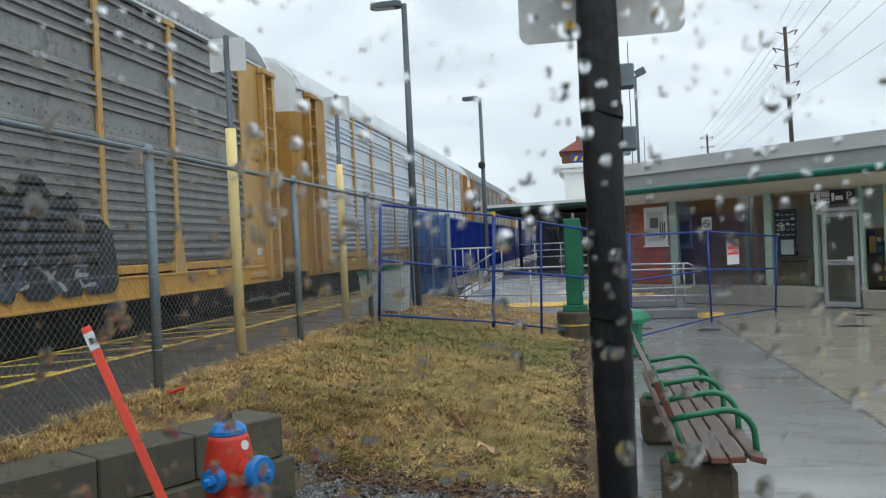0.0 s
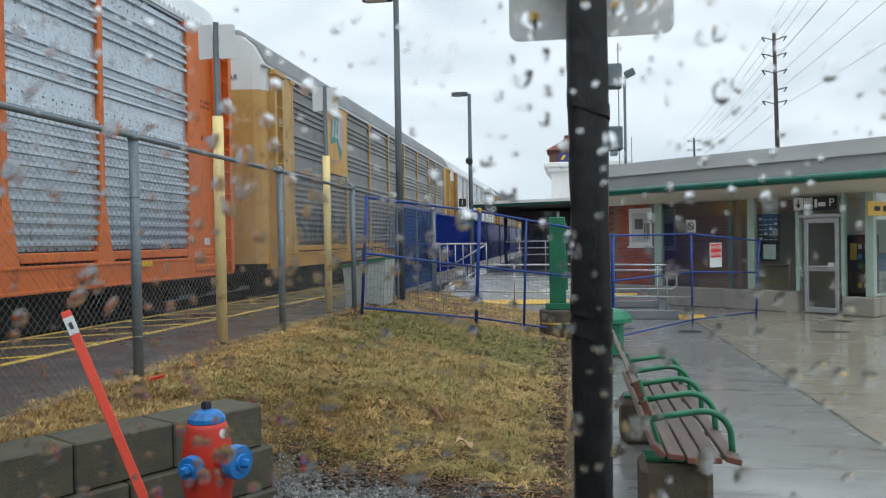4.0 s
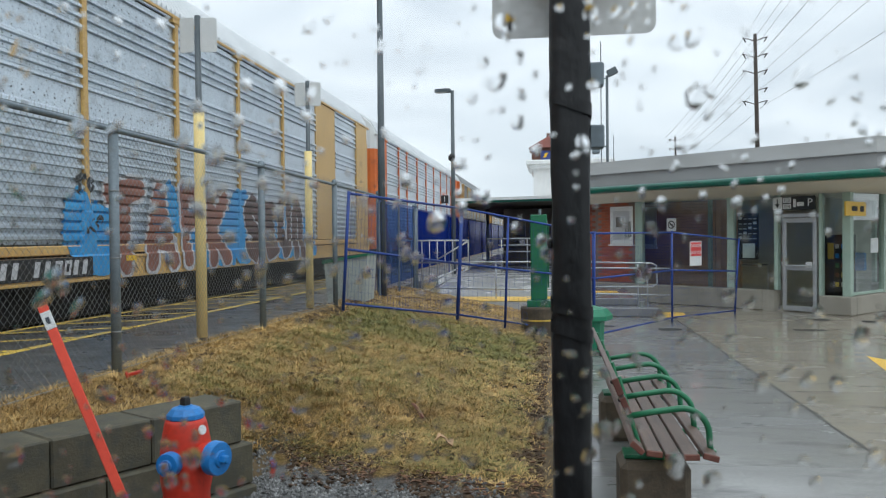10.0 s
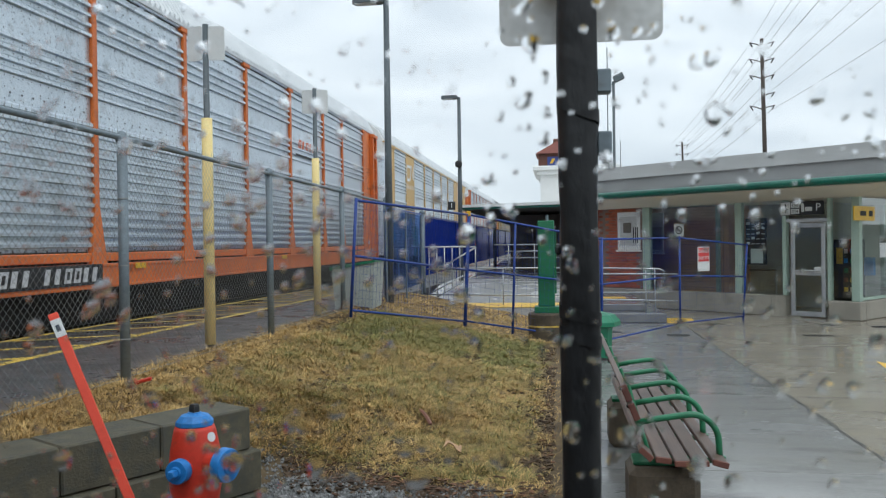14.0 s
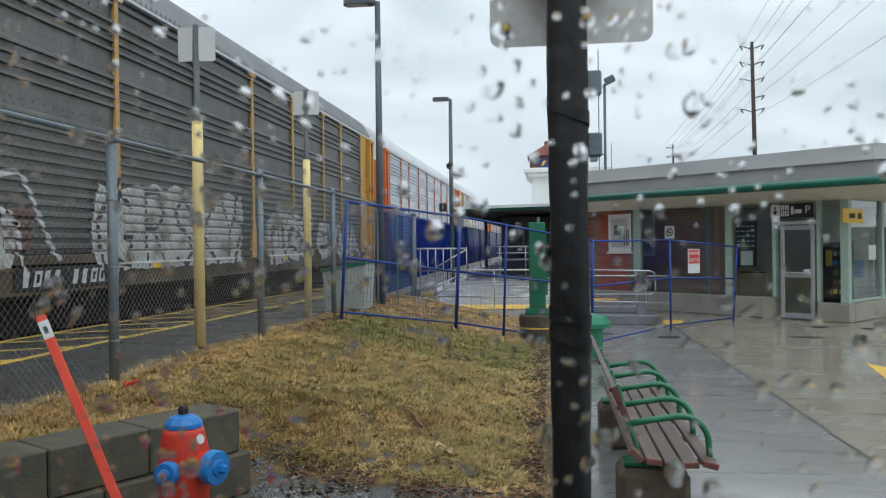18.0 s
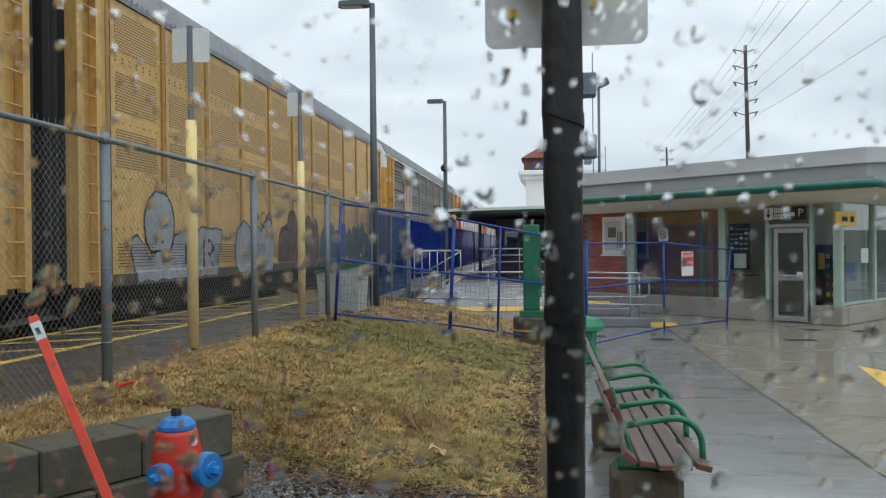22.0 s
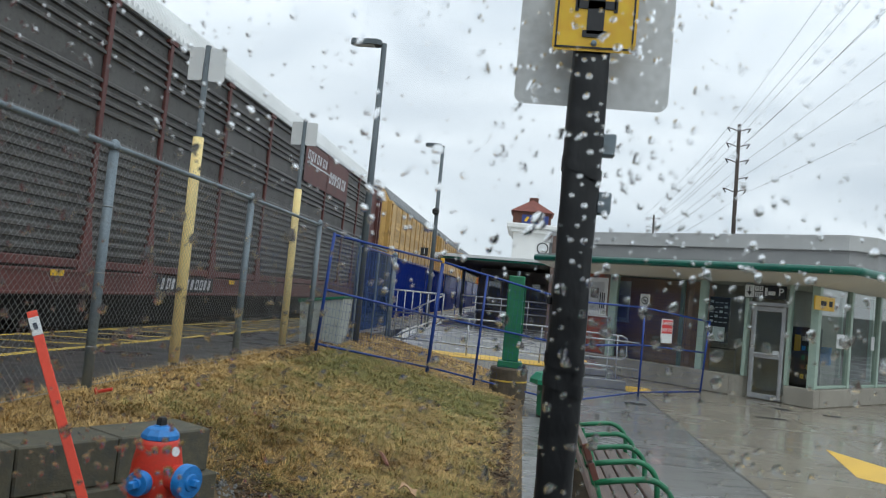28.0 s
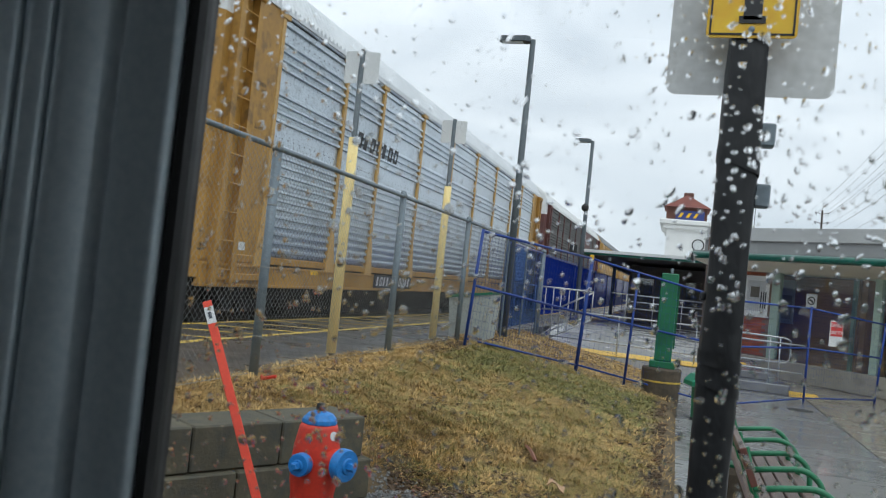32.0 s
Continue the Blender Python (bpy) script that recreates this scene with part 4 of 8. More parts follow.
def site_panel(a, b, za, ta, zb, tb, mid_post=False, clip=False, mid=(0.57, 0.57), lean=(0.0, 0.0)):
    t = thing("site_fence_panel", "blue steel temporary fence panel with wire mesh", "fence panel", group="blue fence panels")
    A0, A1, B0, B1 = Vector((*a, za)), Vector((a[0] + lean[0], a[1], ta)), Vector((*b, zb)), Vector((b[0] + lean[1], b[1], tb))

    def P(u, w):
        return (A0.lerp(B0, u)).lerp(A1.lerp(B1, u), w)

    part("post", Mesh().tube([P(0, -0.03), P(0, 1.02)], 0.021, 8), panel_blue, t, smooth=True)
    part("post", Mesh().tube([P(1, -0.03), P(1, 1.02)], 0.021, 8), panel_blue, t, smooth=True)
    if mid_post:
        part("post", Mesh().tube([P(0.34, -0.03), P(0.34, 1.0)], 0.02, 8), panel_blue, t, smooth=True)
    part("top_rail", Mesh().tube([P(0, 1), P(1, 1)], 0.0175, 8), panel_blue, t, smooth=True)
    part("mid_rail", Mesh().tube([P(0, mid[0]), P(1, mid[1])], 0.0175, 8), panel_blue, t, smooth=True)
    part("bottom_rail", Mesh().tube([P(0, 0.03), P(1, 0.03)], 0.015, 8), panel_blue, t, smooth=True)
    w = Mesh()
    n = int((B0 - A0).length / 0.075)
    for i in range(1, n):
        w.tube([P(i / n, 0.03), P(i / n, 1)], 0.0018, 3, cap=False)
    for i in range(1, 14):
        w.tube([P(0, i / 14), P(1, i / 14)], 0.0018, 3, cap=False)
    tagged(part("mesh_infill", w, panel_blue, t), kind="stuff")
    q = P(1, 1.0)
    if clip:
        part("clip", Mesh().box(q.x - 0.03, q.x + 0.03, q.y - 0.03, q.y + 0.03, q.z - 0.02, q.z + 0.06, 0.006), sign_yellow, t, "yellow joining clip")
    return t


# ---- hydrant ----


def hydrant():
    t = thing("fire_hydrant", "red fire hydrant with blue caps and bonnet on gravel", "fire hydrant", at=(-1.665, 3.47, 0.14))
    part("barrel", Mesh().lathe([(0.155, -0.05), (0.155, 0.04), (0.15, 0.05), (0.108, 0.06), (0.104, 0.30), (0.145, 0.31), (0.145, 0.345), (0.108, 0.355), (0.104, 0.46), (0.115, 0.52), (0.118, 0.60), (0.111, 0.69), (0.094, 0.78), (0.086, 0.80)], 32), hyd_red, t, smooth=True)
    part("bonnet", Mesh().lathe([(0.084, 0.801), (0.087, 0.805), (0.085, 0.822), (0.062, 0.848), (0.034, 0.856), (0.03, 0.861)], 10), hyd_blue, t, "bright blue bonnet", smooth=False)
    part("operating_nut", Mesh().lathe([(0.024, 0.861), (0.024, 0.885), (0.02, 0.896), (0.012, 0.898)], 5), dark_metal, t, "dark pentagon operating nut")
    part("tag", Mesh().lathe([(0.022, 0.0), (0.022, 0.004)], 16, m=Matrix.Translation((0.092, -0.031, 0.755)) @ Euler((radians(76), 0, radians(66))).to_matrix().to_4x4()), white_plate, t, "round white tag")
    for ang, r, ln, z in ((265, 0.045, 0.128, 0.625), (340, 0.064, 0.172, 0.637)):
        m = Matrix.Translation((0, 0, z)) @ Euler((0, radians(90), radians(ang))).to_matrix().to_4x4()
        part("nozzle", Mesh().lathe([(r * 0.95, 0.06), (r * 0.95, ln - 0.03), (r * 1.12, ln - 0.028), (r * 1.12, ln - 0.012)], 20, m=m), hyd_red, t, smooth=False)
        c = part("cap", Mesh().lathe([(r * 1.14, ln - 0.014), (r * 1.2, ln - 0.008), (r * 1.2, ln + 0.026), (r * 1.14, ln + 0.036), (r * 0.62, ln + 0.037), (r * 0.55, ln + 0.046), (r * 0.3, ln + 0.047)], 28, m=m), hyd_blue, t, "blue nozzle cap", smooth=False)
        part("cap_nut", Mesh().lathe([(0.021, ln + 0.043), (0.021, ln + 0.072), (0.015, ln + 0.078)], 5, m=m), hyd_blue, c)
    for k in range(8):
        a = 2 * math.pi * k / 8
        part("bolt", Mesh().lathe([(0.012, 0.345), (0.012, 0.36), (0.006, 0.363)], 6, cx=0.128 * math.cos(a), cy=0.128 * math.sin(a)), hyd_red, t)
    return t


def marker_stake():
    t = thing("marker_stake", "fluorescent orange wooden survey stake leaning over the gravel", "stake")
    top, bot = Vector((-2.285, 3.35, 1.465)), Vector((-1.684, 3.35, 0.08))
    d = (top - bot)
    L = d.length
    zc = d.normalized()
    xc = Vector((0.5, -0.86, 0)).cross(zc).normalized()
    yc = zc.cross(xc)
    m = Matrix(((xc.x, yc.x, zc.x, bot.x), (xc.y, yc.y, zc.y, bot.y), (xc.z, yc.z, zc.z, bot.z), (0, 0, 0, 1)))
    part("lath", Mesh().box(-0.0215, 0.0215, -0.007, 0.007, 0, L, 0.003, m=m), stake_orange, t)
    part("label_band", Mesh().box(-0.022, 0.022, -0.0085, 0.0085, L - 0.115, L - 0.03, 0.001, m=m), white_plate, t, "white paper tag")
    part("tag_mark", Mesh().box(-0.008, 0.010, -0.0095, 0.0095, L - 0.064, L - 0.058, 0.0, m=m).box(-0.008, 0.010, 0.002, 0.0085, L - 0.090, L - 0.0645, 0.0, m=m), paint_slate, t)
    return t


def retaining_wall():
    w = thing("retaining_wall", "low dark concrete block retaining wall", "wall", kind="structure")
    ang = math.degrees(math.atan2(1.33, 0.78))
    m0 = Matrix.Translation((-1.975, 4.90, 0)) @ Euler((0, 0, radians(ang))).to_matrix().to_4x4()
    rng2 = random.Random(3)
    cuts = (0, 0.64, 1.225, 1.86, 2.5, 3.14, 3.78)
    for row, (z0, z1, off, n) in enumerate(((0.455, 0.72, 0.0, 6), (0.19, 0.45, 0.30, 6), (-0.07, 0.185, 0.0, 6))):
        for k in range(n):
            x1 = -cuts[k] - (off if k else 0)
            x0 = -cuts[k + 1] - off + 0.008
            pro = -0.045 * row
            b = Mesh().box(x0, x1 + (0.05 if row and not k else 0), pro + rng2.uniform(-0.004, 0.004), 0.37, z0, z1, 0.010, m=m0)
            part("block", b, block_mat, w)
    return w


# ---- bench, bin, pedestal ----


def bench():
    t = thing("park_bench", "wooden slat bench with green tubular arms on concrete feet", "bench")
    y0, y1 = 4.76, 7.34
    for k, (x, z, tilt) in enumerate(((0.502, 0.528, 42), (0.592, 0.497, 6), (0.697, 0.482, 0), (0.800, 0.482, -2), (0.912, 0.486, 14))):
        turn = Matrix.Translation((x, 0, z)) @ Euler((0, radians(tilt), 0)).to_matrix().to_4x4()
        s = part("seat_slat", Mesh().box(-0.045, 0.045, y0 + 0.012 * (k % 2), y1, -0.034, 0.0, 0.006, m=turn), bench_wood, t)
        part("slat_end", Mesh().box(-0.046, 0.046, y0 + 0.012 * (k % 2) - 0.012, y0 + 0.012 * (k % 2) - 0.001, -0.035, 0.001, 0.004, m=turn), bench_wood_end, s, "red-brown painted slat end")
    for x, z in ((0.424, 0.765), (0.380, 0.875)):
        turn = Matrix.Translation((x, 0, z)) @ Euler((0, radians(-22), 0)).to_matrix().to_4x4()
        s = part("back_slat", Mesh().box(-0.018, 0.018, y0 - 0.02, y1, -0.05, 0.05, 0.006, m=turn), bench_wood, t)
        part("slat_end", Mesh().box(-0.019, 0.019, y0 - 0.032, y0 - 0.021, -0.051, 0.051, 0.004, m=turn), bench_wood_end, s, "red-brown painted slat end")
        for y in (4.93, 6.03, 7.15):
            part("bolt", Mesh().lathe([(0.012, 0.018), (0.012, 0.026), (0.006, 0.03)], 6, m=turn @ Matrix.Translation((0, y, 0)) @ Euler((0, radians(-90), 0)).to_matrix().to_4x4()), dark_metal, s)
    for y in (4.93, 5.48, 6.03, 6.59, 7.15):
        pts = [(0.462, y, 0.662), (0.60, y, 0.690)]
        for i in range(9):
            a = radians(98 - 12.25 * i)
            pts.append((0.775 + 0.155 * math.cos(a), y, 0.560 + 0.155 * math.sin(a)))
        pts += [(0.932, y, 0.52), (0.935, y, 0.465)]
        part("arm", Mesh().tube(pts, 0.0195, 10), bench_green, t, "green tubular arm", smooth=True)
        part("arm_foot", Mesh().lathe([(0.036, 0.462), (0.036, 0.470), (0.024, 0.474)], 10, cx=0.935, cy=y), bench_green, t)
        part("bracket", Mesh().tube([(0.40, y, 0.90), (0.455, y, 0.70), (0.53, y, 0.462), (0.93, y, 0.44)], 0.016, 6), bench_green, t)
    for y in (5.12, 7.08):
        l = part("leg", Mesh().tube([(0.60, y, 0.45), (0.60, y, 0.375)], 0.03, 10), bench_green, t, "green steel leg", smooth=True)
        part("leg_plate", Mesh().box(0.44, 0.76, y - 0.10, y + 0.10, 0.376, 0.40, 0.005), bench_green, l)
        part("foot_block", Mesh().box(0.41, 0.83, y - 0.19, y + 0.19, 0.0, 0.374, 0.04), foot_mat, t, "stained concrete foot block")
    return t


def litter_bin():
    t = thing("litter_bin", "green plastic litter bin with a flared lid", "litter bin", at=(0.52, 12.15, 0.0))
    part("body", Mesh().lathe([(0.235, 0.0), (0.245, 0.02), (0.265, 0.46), (0.265, 0.49)], 8), bin_green, t)
    part("lid", Mesh().lathe([(0.30, 0.47), (0.385, 0.50), (0.385, 0.56), (0.30, 0.66), (0.12, 0.70)], 8), bin_green, t, "flared green lid")
    part("base_ring", Mesh().lathe([(0.25, -0.005), (0.25, 0.03)], 12), dark_metal, t)
    return t


def pedestal():
    t = thing("green_pedestal", "green steel pedestal post on a concrete footing", "pedestal", at=(-0.2, 13.3, 0.0))
    part("footing", Mesh().lathe([(0.30, 0.0), (0.31, 0.56), (0.295, 0.585)], 28), foot_mat, t, "round concrete footing")
    part("footing_band", Mesh().lathe([(0.312, 0.36), (0.314, 0.362), (0.314, 0.385), (0.312, 0.387)], 28), line_yellow, t, "faded yellow band")
    part("base_plate", Mesh().box(-0.20, 0.20, -0.17, 0.17, 0.585, 0.69, 0.01), bench_green, t)
    part("column", Mesh().box(-0.135, 0.135, -0.11, 0.11, 0.69, 2.10, 0.012), bench_green, t)
    part("side_channel", Mesh().box(0.137, 0.165, -0.05, 0.05, 0.9, 1.95, 0.004), bench_green, t)
    part("cap_rod", Mesh().tube([(0.02, 0, 2.1), (0.02, 0, 2.19)], 0.025, 8), galv, t)
    return t


def grit_box():
    t = thing("grit_box", "pale grey grit box with a dark green lid behind the fence", "grit box", at=(-3.30, 12.95, 0.70))
    part("body", Mesh().add([(-0.31, -0.30, -0.06), (0.30, -0.30, -0.06), (0.30, 0.35, -0.06), (-0.31, 0.35, -0.06), (-0.36, -0.34, 0.63), (0.35, -0.34, 0.76), (0.35, 0.4, 0.76), (-0.36, 0.4, 0.63)],
                            [(3, 2, 1, 0), (4, 5, 6, 7), (0, 1, 5, 4), (1, 2, 6, 5), (2, 3, 7, 6), (3, 0, 4, 7)]), mat("grit_box_grey", (0.40, 0.43, 0.40), (0.33, 0.36, 0.335), rough=0.6, big=2, fine=30, bump=0.05, dirt=(0.16, 0.15, 0.13), dirt_amount=0.25), t)
    part("lid", Mesh().add([(-0.385, -0.37, 0.632), (0.37, -0.37, 0.766), (0.37, 0.42, 0.766), (-0.385, 0.42, 0.632), (-0.385, -0.37, 0.69), (0.37, -0.37, 0.80), (0.37, 0.42, 0.80), (-0.385, 0.42, 0.69)],
                           [(3, 2, 1, 0), (4, 5, 6, 7), (0, 1, 5, 4), (1, 2, 6, 5), (2, 3, 7, 6), (3, 0, 4, 7)]), bench_green, t, "dark green lid")
    return t


# ---- sign post beside the kerb ----


def hydrant_sign_post():
    t = thing("hydrant_sign_post", "square post wrapped in black plastic carrying a yellow hydrant sign", "sign post", at=(0.058, 2.25, 0.0))
    w = Mesh()
    rg = random.Random(5)
    n, k = 90, 16
    for i in range(n + 1):
        z = 3.1 * i / n
        for j in range(k):
            a = 2 * math.pi * j / k + math.pi / 4
            c, s = math.cos(a), math.sin(a)
            r = 0.0535 / max(abs(c), abs(s)) if max(abs(c), abs(s)) > 0.8 else 0.0535 / 0.8
            fold = 0.0022 * math.sin(9 * z + 2.2 * a) + 0.003 * noise.noise((c * 2.2, s * 2.2, z * 5.5)) + 0.0016 * noise.noise((c * 6, s * 6, z * 21))
            w.v.append(((r + fold) * c, (r + fold) * s, z))
    for i in range(n):
        for j in range(k):
            a, b = i * k + j, i * k + (j + 1) % k
            w.f.append((a, b, b + k, a + k))
    part("wrapped_post", w, wrap, t, smooth=True)
    for z0, tilt in ((1.50, -0.2), (1.56, -0.15), (2.12, -0.25)):
        b = Mesh()
        for j in range(33):
            a = 2 * math.pi * j / 32 + math.pi / 4
            c, s = math.cos(a), math.sin(a)
            r = 0.0575 / max(abs(c), abs(s)) if max(abs(c), abs(s)) > 0.8 else 0.0575 / 0.8
            z = z0 + tilt * 0.1 * c
            b.v += [(r * c, r * s, z - 0.018), (r * c, r * s, z + 0.018)]
        b.f = [(2 * j, 2 * j + 2, 2 * j + 3, 2 * j + 1) for j in range(32)]
        part("tape_band", b, wrap, t, "black tape band", smooth=True)

    def rounded(x0, x1, z0, z1, r):
        pts = []
        for cx, cz, a0 in ((x1 - r, z0 + r, -90), (x1 - r, z1 - r, 0), (x0 + r, z1 - r, 90), (x0 + r, z0 + r, 180)):
            for q in range(7):
                a = radians(a0 + 15 * q)
                pts.append((cx + r * math.cos(a), cz + r * math.sin(a)))
        return pts

    up = Euler((radians(90), 0, 0)).to_matrix().to_4x4()
    part("back_plate", Mesh().slab(rounded(-0.217, 0.241, 2.325, 2.935, 0.03), -0.0015, 0.0015, m=Matrix.Translation((0, 0.066, 0)) @ up), sign_back, t, "bare grey back of a larger sign")
    y = part("yellow_plate", Mesh().slab(rounded(-0.118, 0.118, 2.455, 2.80, 0.012), -0.0015, 0.0015, m=Matrix.Translation((0, -0.064, 0)) @ up), sign_yellow, t, "yellow sign plate with a hydrant symbol")
    edge = Mesh()
    for a, b in (((-0.108, 2.465), (0.108, 2.465)), ((0.108, 2.465), (0.108, 2.79)), ((0.108, 2.79), (-0.108, 2.79)), ((-0.108, 2.79), (-0.108, 2.465))):
        edge.box(min(a[0], b[0]) - 0.0025, max(a[0], b[0]) + 0.0025, -0.0685, -0.066, min(a[1], b[1]) - 0.0025, max(a[1], b[1]) + 0.0025)
    part("border", edge, black_paint, y)
    sym = Mesh()
    for x0, x1, z0, z1 in ((-0.035, 0.035, 2.495, 2.515), (-0.024, 0.024, 2.505, 2.64), (-0.055, 0.055, 2.578, 2.602), (-0.06, -0.05, 2.57, 2.61), (0.05, 0.06, 2.57, 2.61), (-0.030, 0.030, 2.635, 2.65)):
        sym.box(x0, x1, -0.069, -0.0655, z0, z1)
    sym.slab([(-0.024, 2.65), (0.024, 2.65), (0.016, 2.675), (0.006, 2.685), (-0.006, 2.685), (-0.016, 2.675)], 0, 0.0035, m=Matrix.Translation((0, -0.0655, 0)) @ up)
    part("hydrant_symbol", sym, black_paint, y, "black hydrant symbol")
    part("bolt", Mesh().lathe([(0.009, 0), (0.009, 0.006), (0.004, 0.008)], 8, m=Matrix.Translation((0, -0.0655, 2.478)) @ Euler((radians(90), 0, 0)).to_matrix().to_4x4()), galv, y)
    for zz in (2.20, 2.03):
        part("side_plate", Mesh().box(0.052, 0.092, -0.02, 0.028, zz - 0.032, zz + 0.032, 0.004), galv, t, "grey metal bracket plate")
    part("knob", Mesh().box(-0.066, -0.05, -0.02, 0.02, 1.725, 1.75, 0.005), black_paint, t)
    return t


# ---- rails ----


def handrail(name, label, rows, posts):
    t = thing(name, label, "handrail", group="ramp handrails")
    for r in rows:
        part("rail", Mesh().tube(r, 0.0185, 8), rail_steel, t, smooth=True)
    for p in posts:
        part("post", Mesh().tube(p, 0.0145, 8), rail_steel, t, smooth=True)
    return t


# ---- station ----
ST = pose(5.15, 18.75, 0, 0, 0, -42)


def station():
    """Local x runs along the entrance front, y goes in."""
    b = thing("station_building", "single-storey brick and glass station with a deep green-guttered eave", "building", at=ST)
    wall = part("front_wall", Mesh().box(-5.9, -3.98, 0.0, 0.28, 0.0, 2.62), mortar, b, "red brick front wall")
    part("side_wall", Mesh().box(1.18, 1.45, 8.6, 14, 0.0, 2.62), mortar, b, "red brick side wall")
    wall_in = part("inner_wall", Mesh().box(-5.9, -2.45, 1.315, 1.5, 0.02, 2.62), mortar, b, "brick wall inside the porch")
    for r in range(34):
        rows = Mesh()
        for k in range(12):
            x0 = -4.80 + k * 0.212 - 0.106 * (r % 2)
            rows.box(max(x0, -4.80), min(x0 + 0.204, -2.46), 1.300, 1.314, 0.04 + r * 0.0755, 0.108 + r * 0.0755)
        part("brick_course", rows, porch_brick, wall_in)
    part("inner_post", Mesh().box(-2.62, -2.52, 1.22, 1.298, 0.03, 2.62, 0.006), mint, b, "pale green inner post")
    part("porch_return", Mesh().box(-2.45, -2.30, 1.32, 2.5, 0.02, 2.62), porch_brick, b, "brick return inside the porch")
    part("inner_panel", Mesh().box(-2.29, -0.5, 2.3, 2.5, 0.02, 2.62).box(-0.5, -0.3, 2.3, 5.6, 0.02, 2.62), hall_panel, b, "grey-brown panelling inside the porch")
    for x in (-0.3, 0.5, 1.25):
        part("mullion", Mesh().box(x, x + 0.1, 5.5, 5.6, 0.02, 2.62, 0.008), mint, b, "pale green steel mullion")
    part("back_kerb", Mesh().box(-0.3, 1.3, 5.46, 5.64, 0.02, 0.40, 0.02), kerb_mat, b)
    part("back_wall", Mesh().box(-5.9, 2.5, 13.7, 14, 0.0, 2.9), mortar, b)
    part("far_wall", Mesh().box(-6.1, -5.9, 0.0, 14, 0.0, 3.6), mortar, b)
    part("floor", Mesh().box(-3.98, 1.3, 0.1, 5.6, 0.0, 0.03), kerb_mat, b, "pale tiled porch floor")
    part("porch_ceiling", Mesh().box(-5.9, 1.4, 0.12, 13.7, 2.62, 2.7), soffit_mat, b)
    k = Mesh().box(-6.0, -0.42, -0.10, 0.16, 0.0, 0.47, 0.02)
    bend = [(-0.421 + 0.30 * math.sin(radians(q)), 0.20 - 0.30 * math.cos(radians(q))) for q in range(0, 91, 15)]
    part("kerb_end", Mesh().slab([(-0.421, 0.16)] + bend + [(-0.20, 0.20)], 0.0, 0.465), kerb_mat, b, "rounded end of the concrete kerb")
    part("base_kerb", k, kerb_mat, b, "pale concrete base kerb")
    part("base_kerb", Mesh().box(0.84, 1.52, -0.10, 0.16, 0.0, 0.40, 0.02), kerb_mat, b, "pale concrete base kerb")
    part("base_kerb", Mesh().box(1.30, 1.52, 0.17, 5.6, 0.0, 0.40, 0.02), kerb_mat, b, "pale concrete base kerb")
    # slender pale green posts and panes
    for x, w in ((-3.98, 0.22), (-1.36, 0.17), (-0.20, 0.09), (0.80, 0.07), (1.30, 0.17)):
        part("mullion", Mesh().box(x, x + w, -0.03, 0.12, 0.40 if x > 0.75 else 0.47, 2.62, 0.008), mint, b, "pale green steel mullion")
    for y in (1.75, 3.5, 5.45):
        part("mullion", Mesh().box(1.34, 1.46, y, y + 0.12, 0.40, 2.62, 0.008), mint, b, "pale green steel mullion")
    for x0, x1 in ((-3.75, -1.38), (-1.18, -0.21), (0.88, 1.29)):
        p = part("pane", Mesh().box(x0, x1, 0.03, 0.038, 0.48, 2.6), window_glass, b, "large window pane")
        p.visible_shadow = False
    for y0, y1 in ((0.14, 1.74), (1.88, 3.49), (3.63, 5.44)):
        p = part("pane", Mesh().box(1.39, 1.398, y0, y1, 0.41, 2.6), window_glass, b, "large window pane")
        p.visible_shadow = False
        part("bottom_rail", Mesh().box(1.36, 1.44, y0, y1, 0.41, 0.47, 0.005), mint, b)
    # door leaf
    d = part("door", Mesh().box(0.0, 0.085, -0.04, 0.015, 0.03, 2.08, 0.006).box(0.675, 0.76, -0.04, 0.015, 0.03, 2.08, 0.006).box(0.085, 0.675, -0.04, 0.015, 1.98, 2.08, 0.006).box(0.085, 0.675, -0.04, 0.015, 0.03, 0.14, 0.006).box(0.085, 0.675, -0.04, 0.015, 0.93, 1.05, 0.006), alu, b, "aluminium glazed entrance door")
    for z0, z1 in ((0.14, 0.93), (1.05, 1.98)):
        p = part("door_pane", Mesh().box(0.086, 0.674, -0.016, -0.010, z0, z1), window_glass, d)
        p.visible_shadow = False
    part("push_bar", Mesh().tube([(0.10, -0.08, 1.03), (0.66, -0.08, 1.03)], 0.014, 8), alu, d)
    part("handle_plate", Mesh().box(0.53, 0.67, -0.06, -0.042, 0.99, 1.12, 0.004), white_plate, d)
    part("door_head", Mesh().box(-0.11, 0.80, -0.03, 0.12, 2.10, 2.18, 0.005), alu, b)
    # soffit, gutter and roof
    o = 1.12
    part("soffit", Mesh().add([(-5.65, -0.02, 2.60), (1.45, -0.02, 2.60), (1.45 + o, -o, 2.79), (-5.65, -o, 2.79), (-5.65, -0.02, 2.66), (1.45, -0.02, 2.66), (1.45 + o, -o, 2.85), (-5.65, -o, 2.85)],
                              [(0, 1, 2, 3), (7, 6, 5, 4), (3, 2, 6, 7), (0, 4, 5, 1), (0, 3, 7, 4), (1, 5, 6, 2)]), soffit_mat, b, "cream boarded soffit")
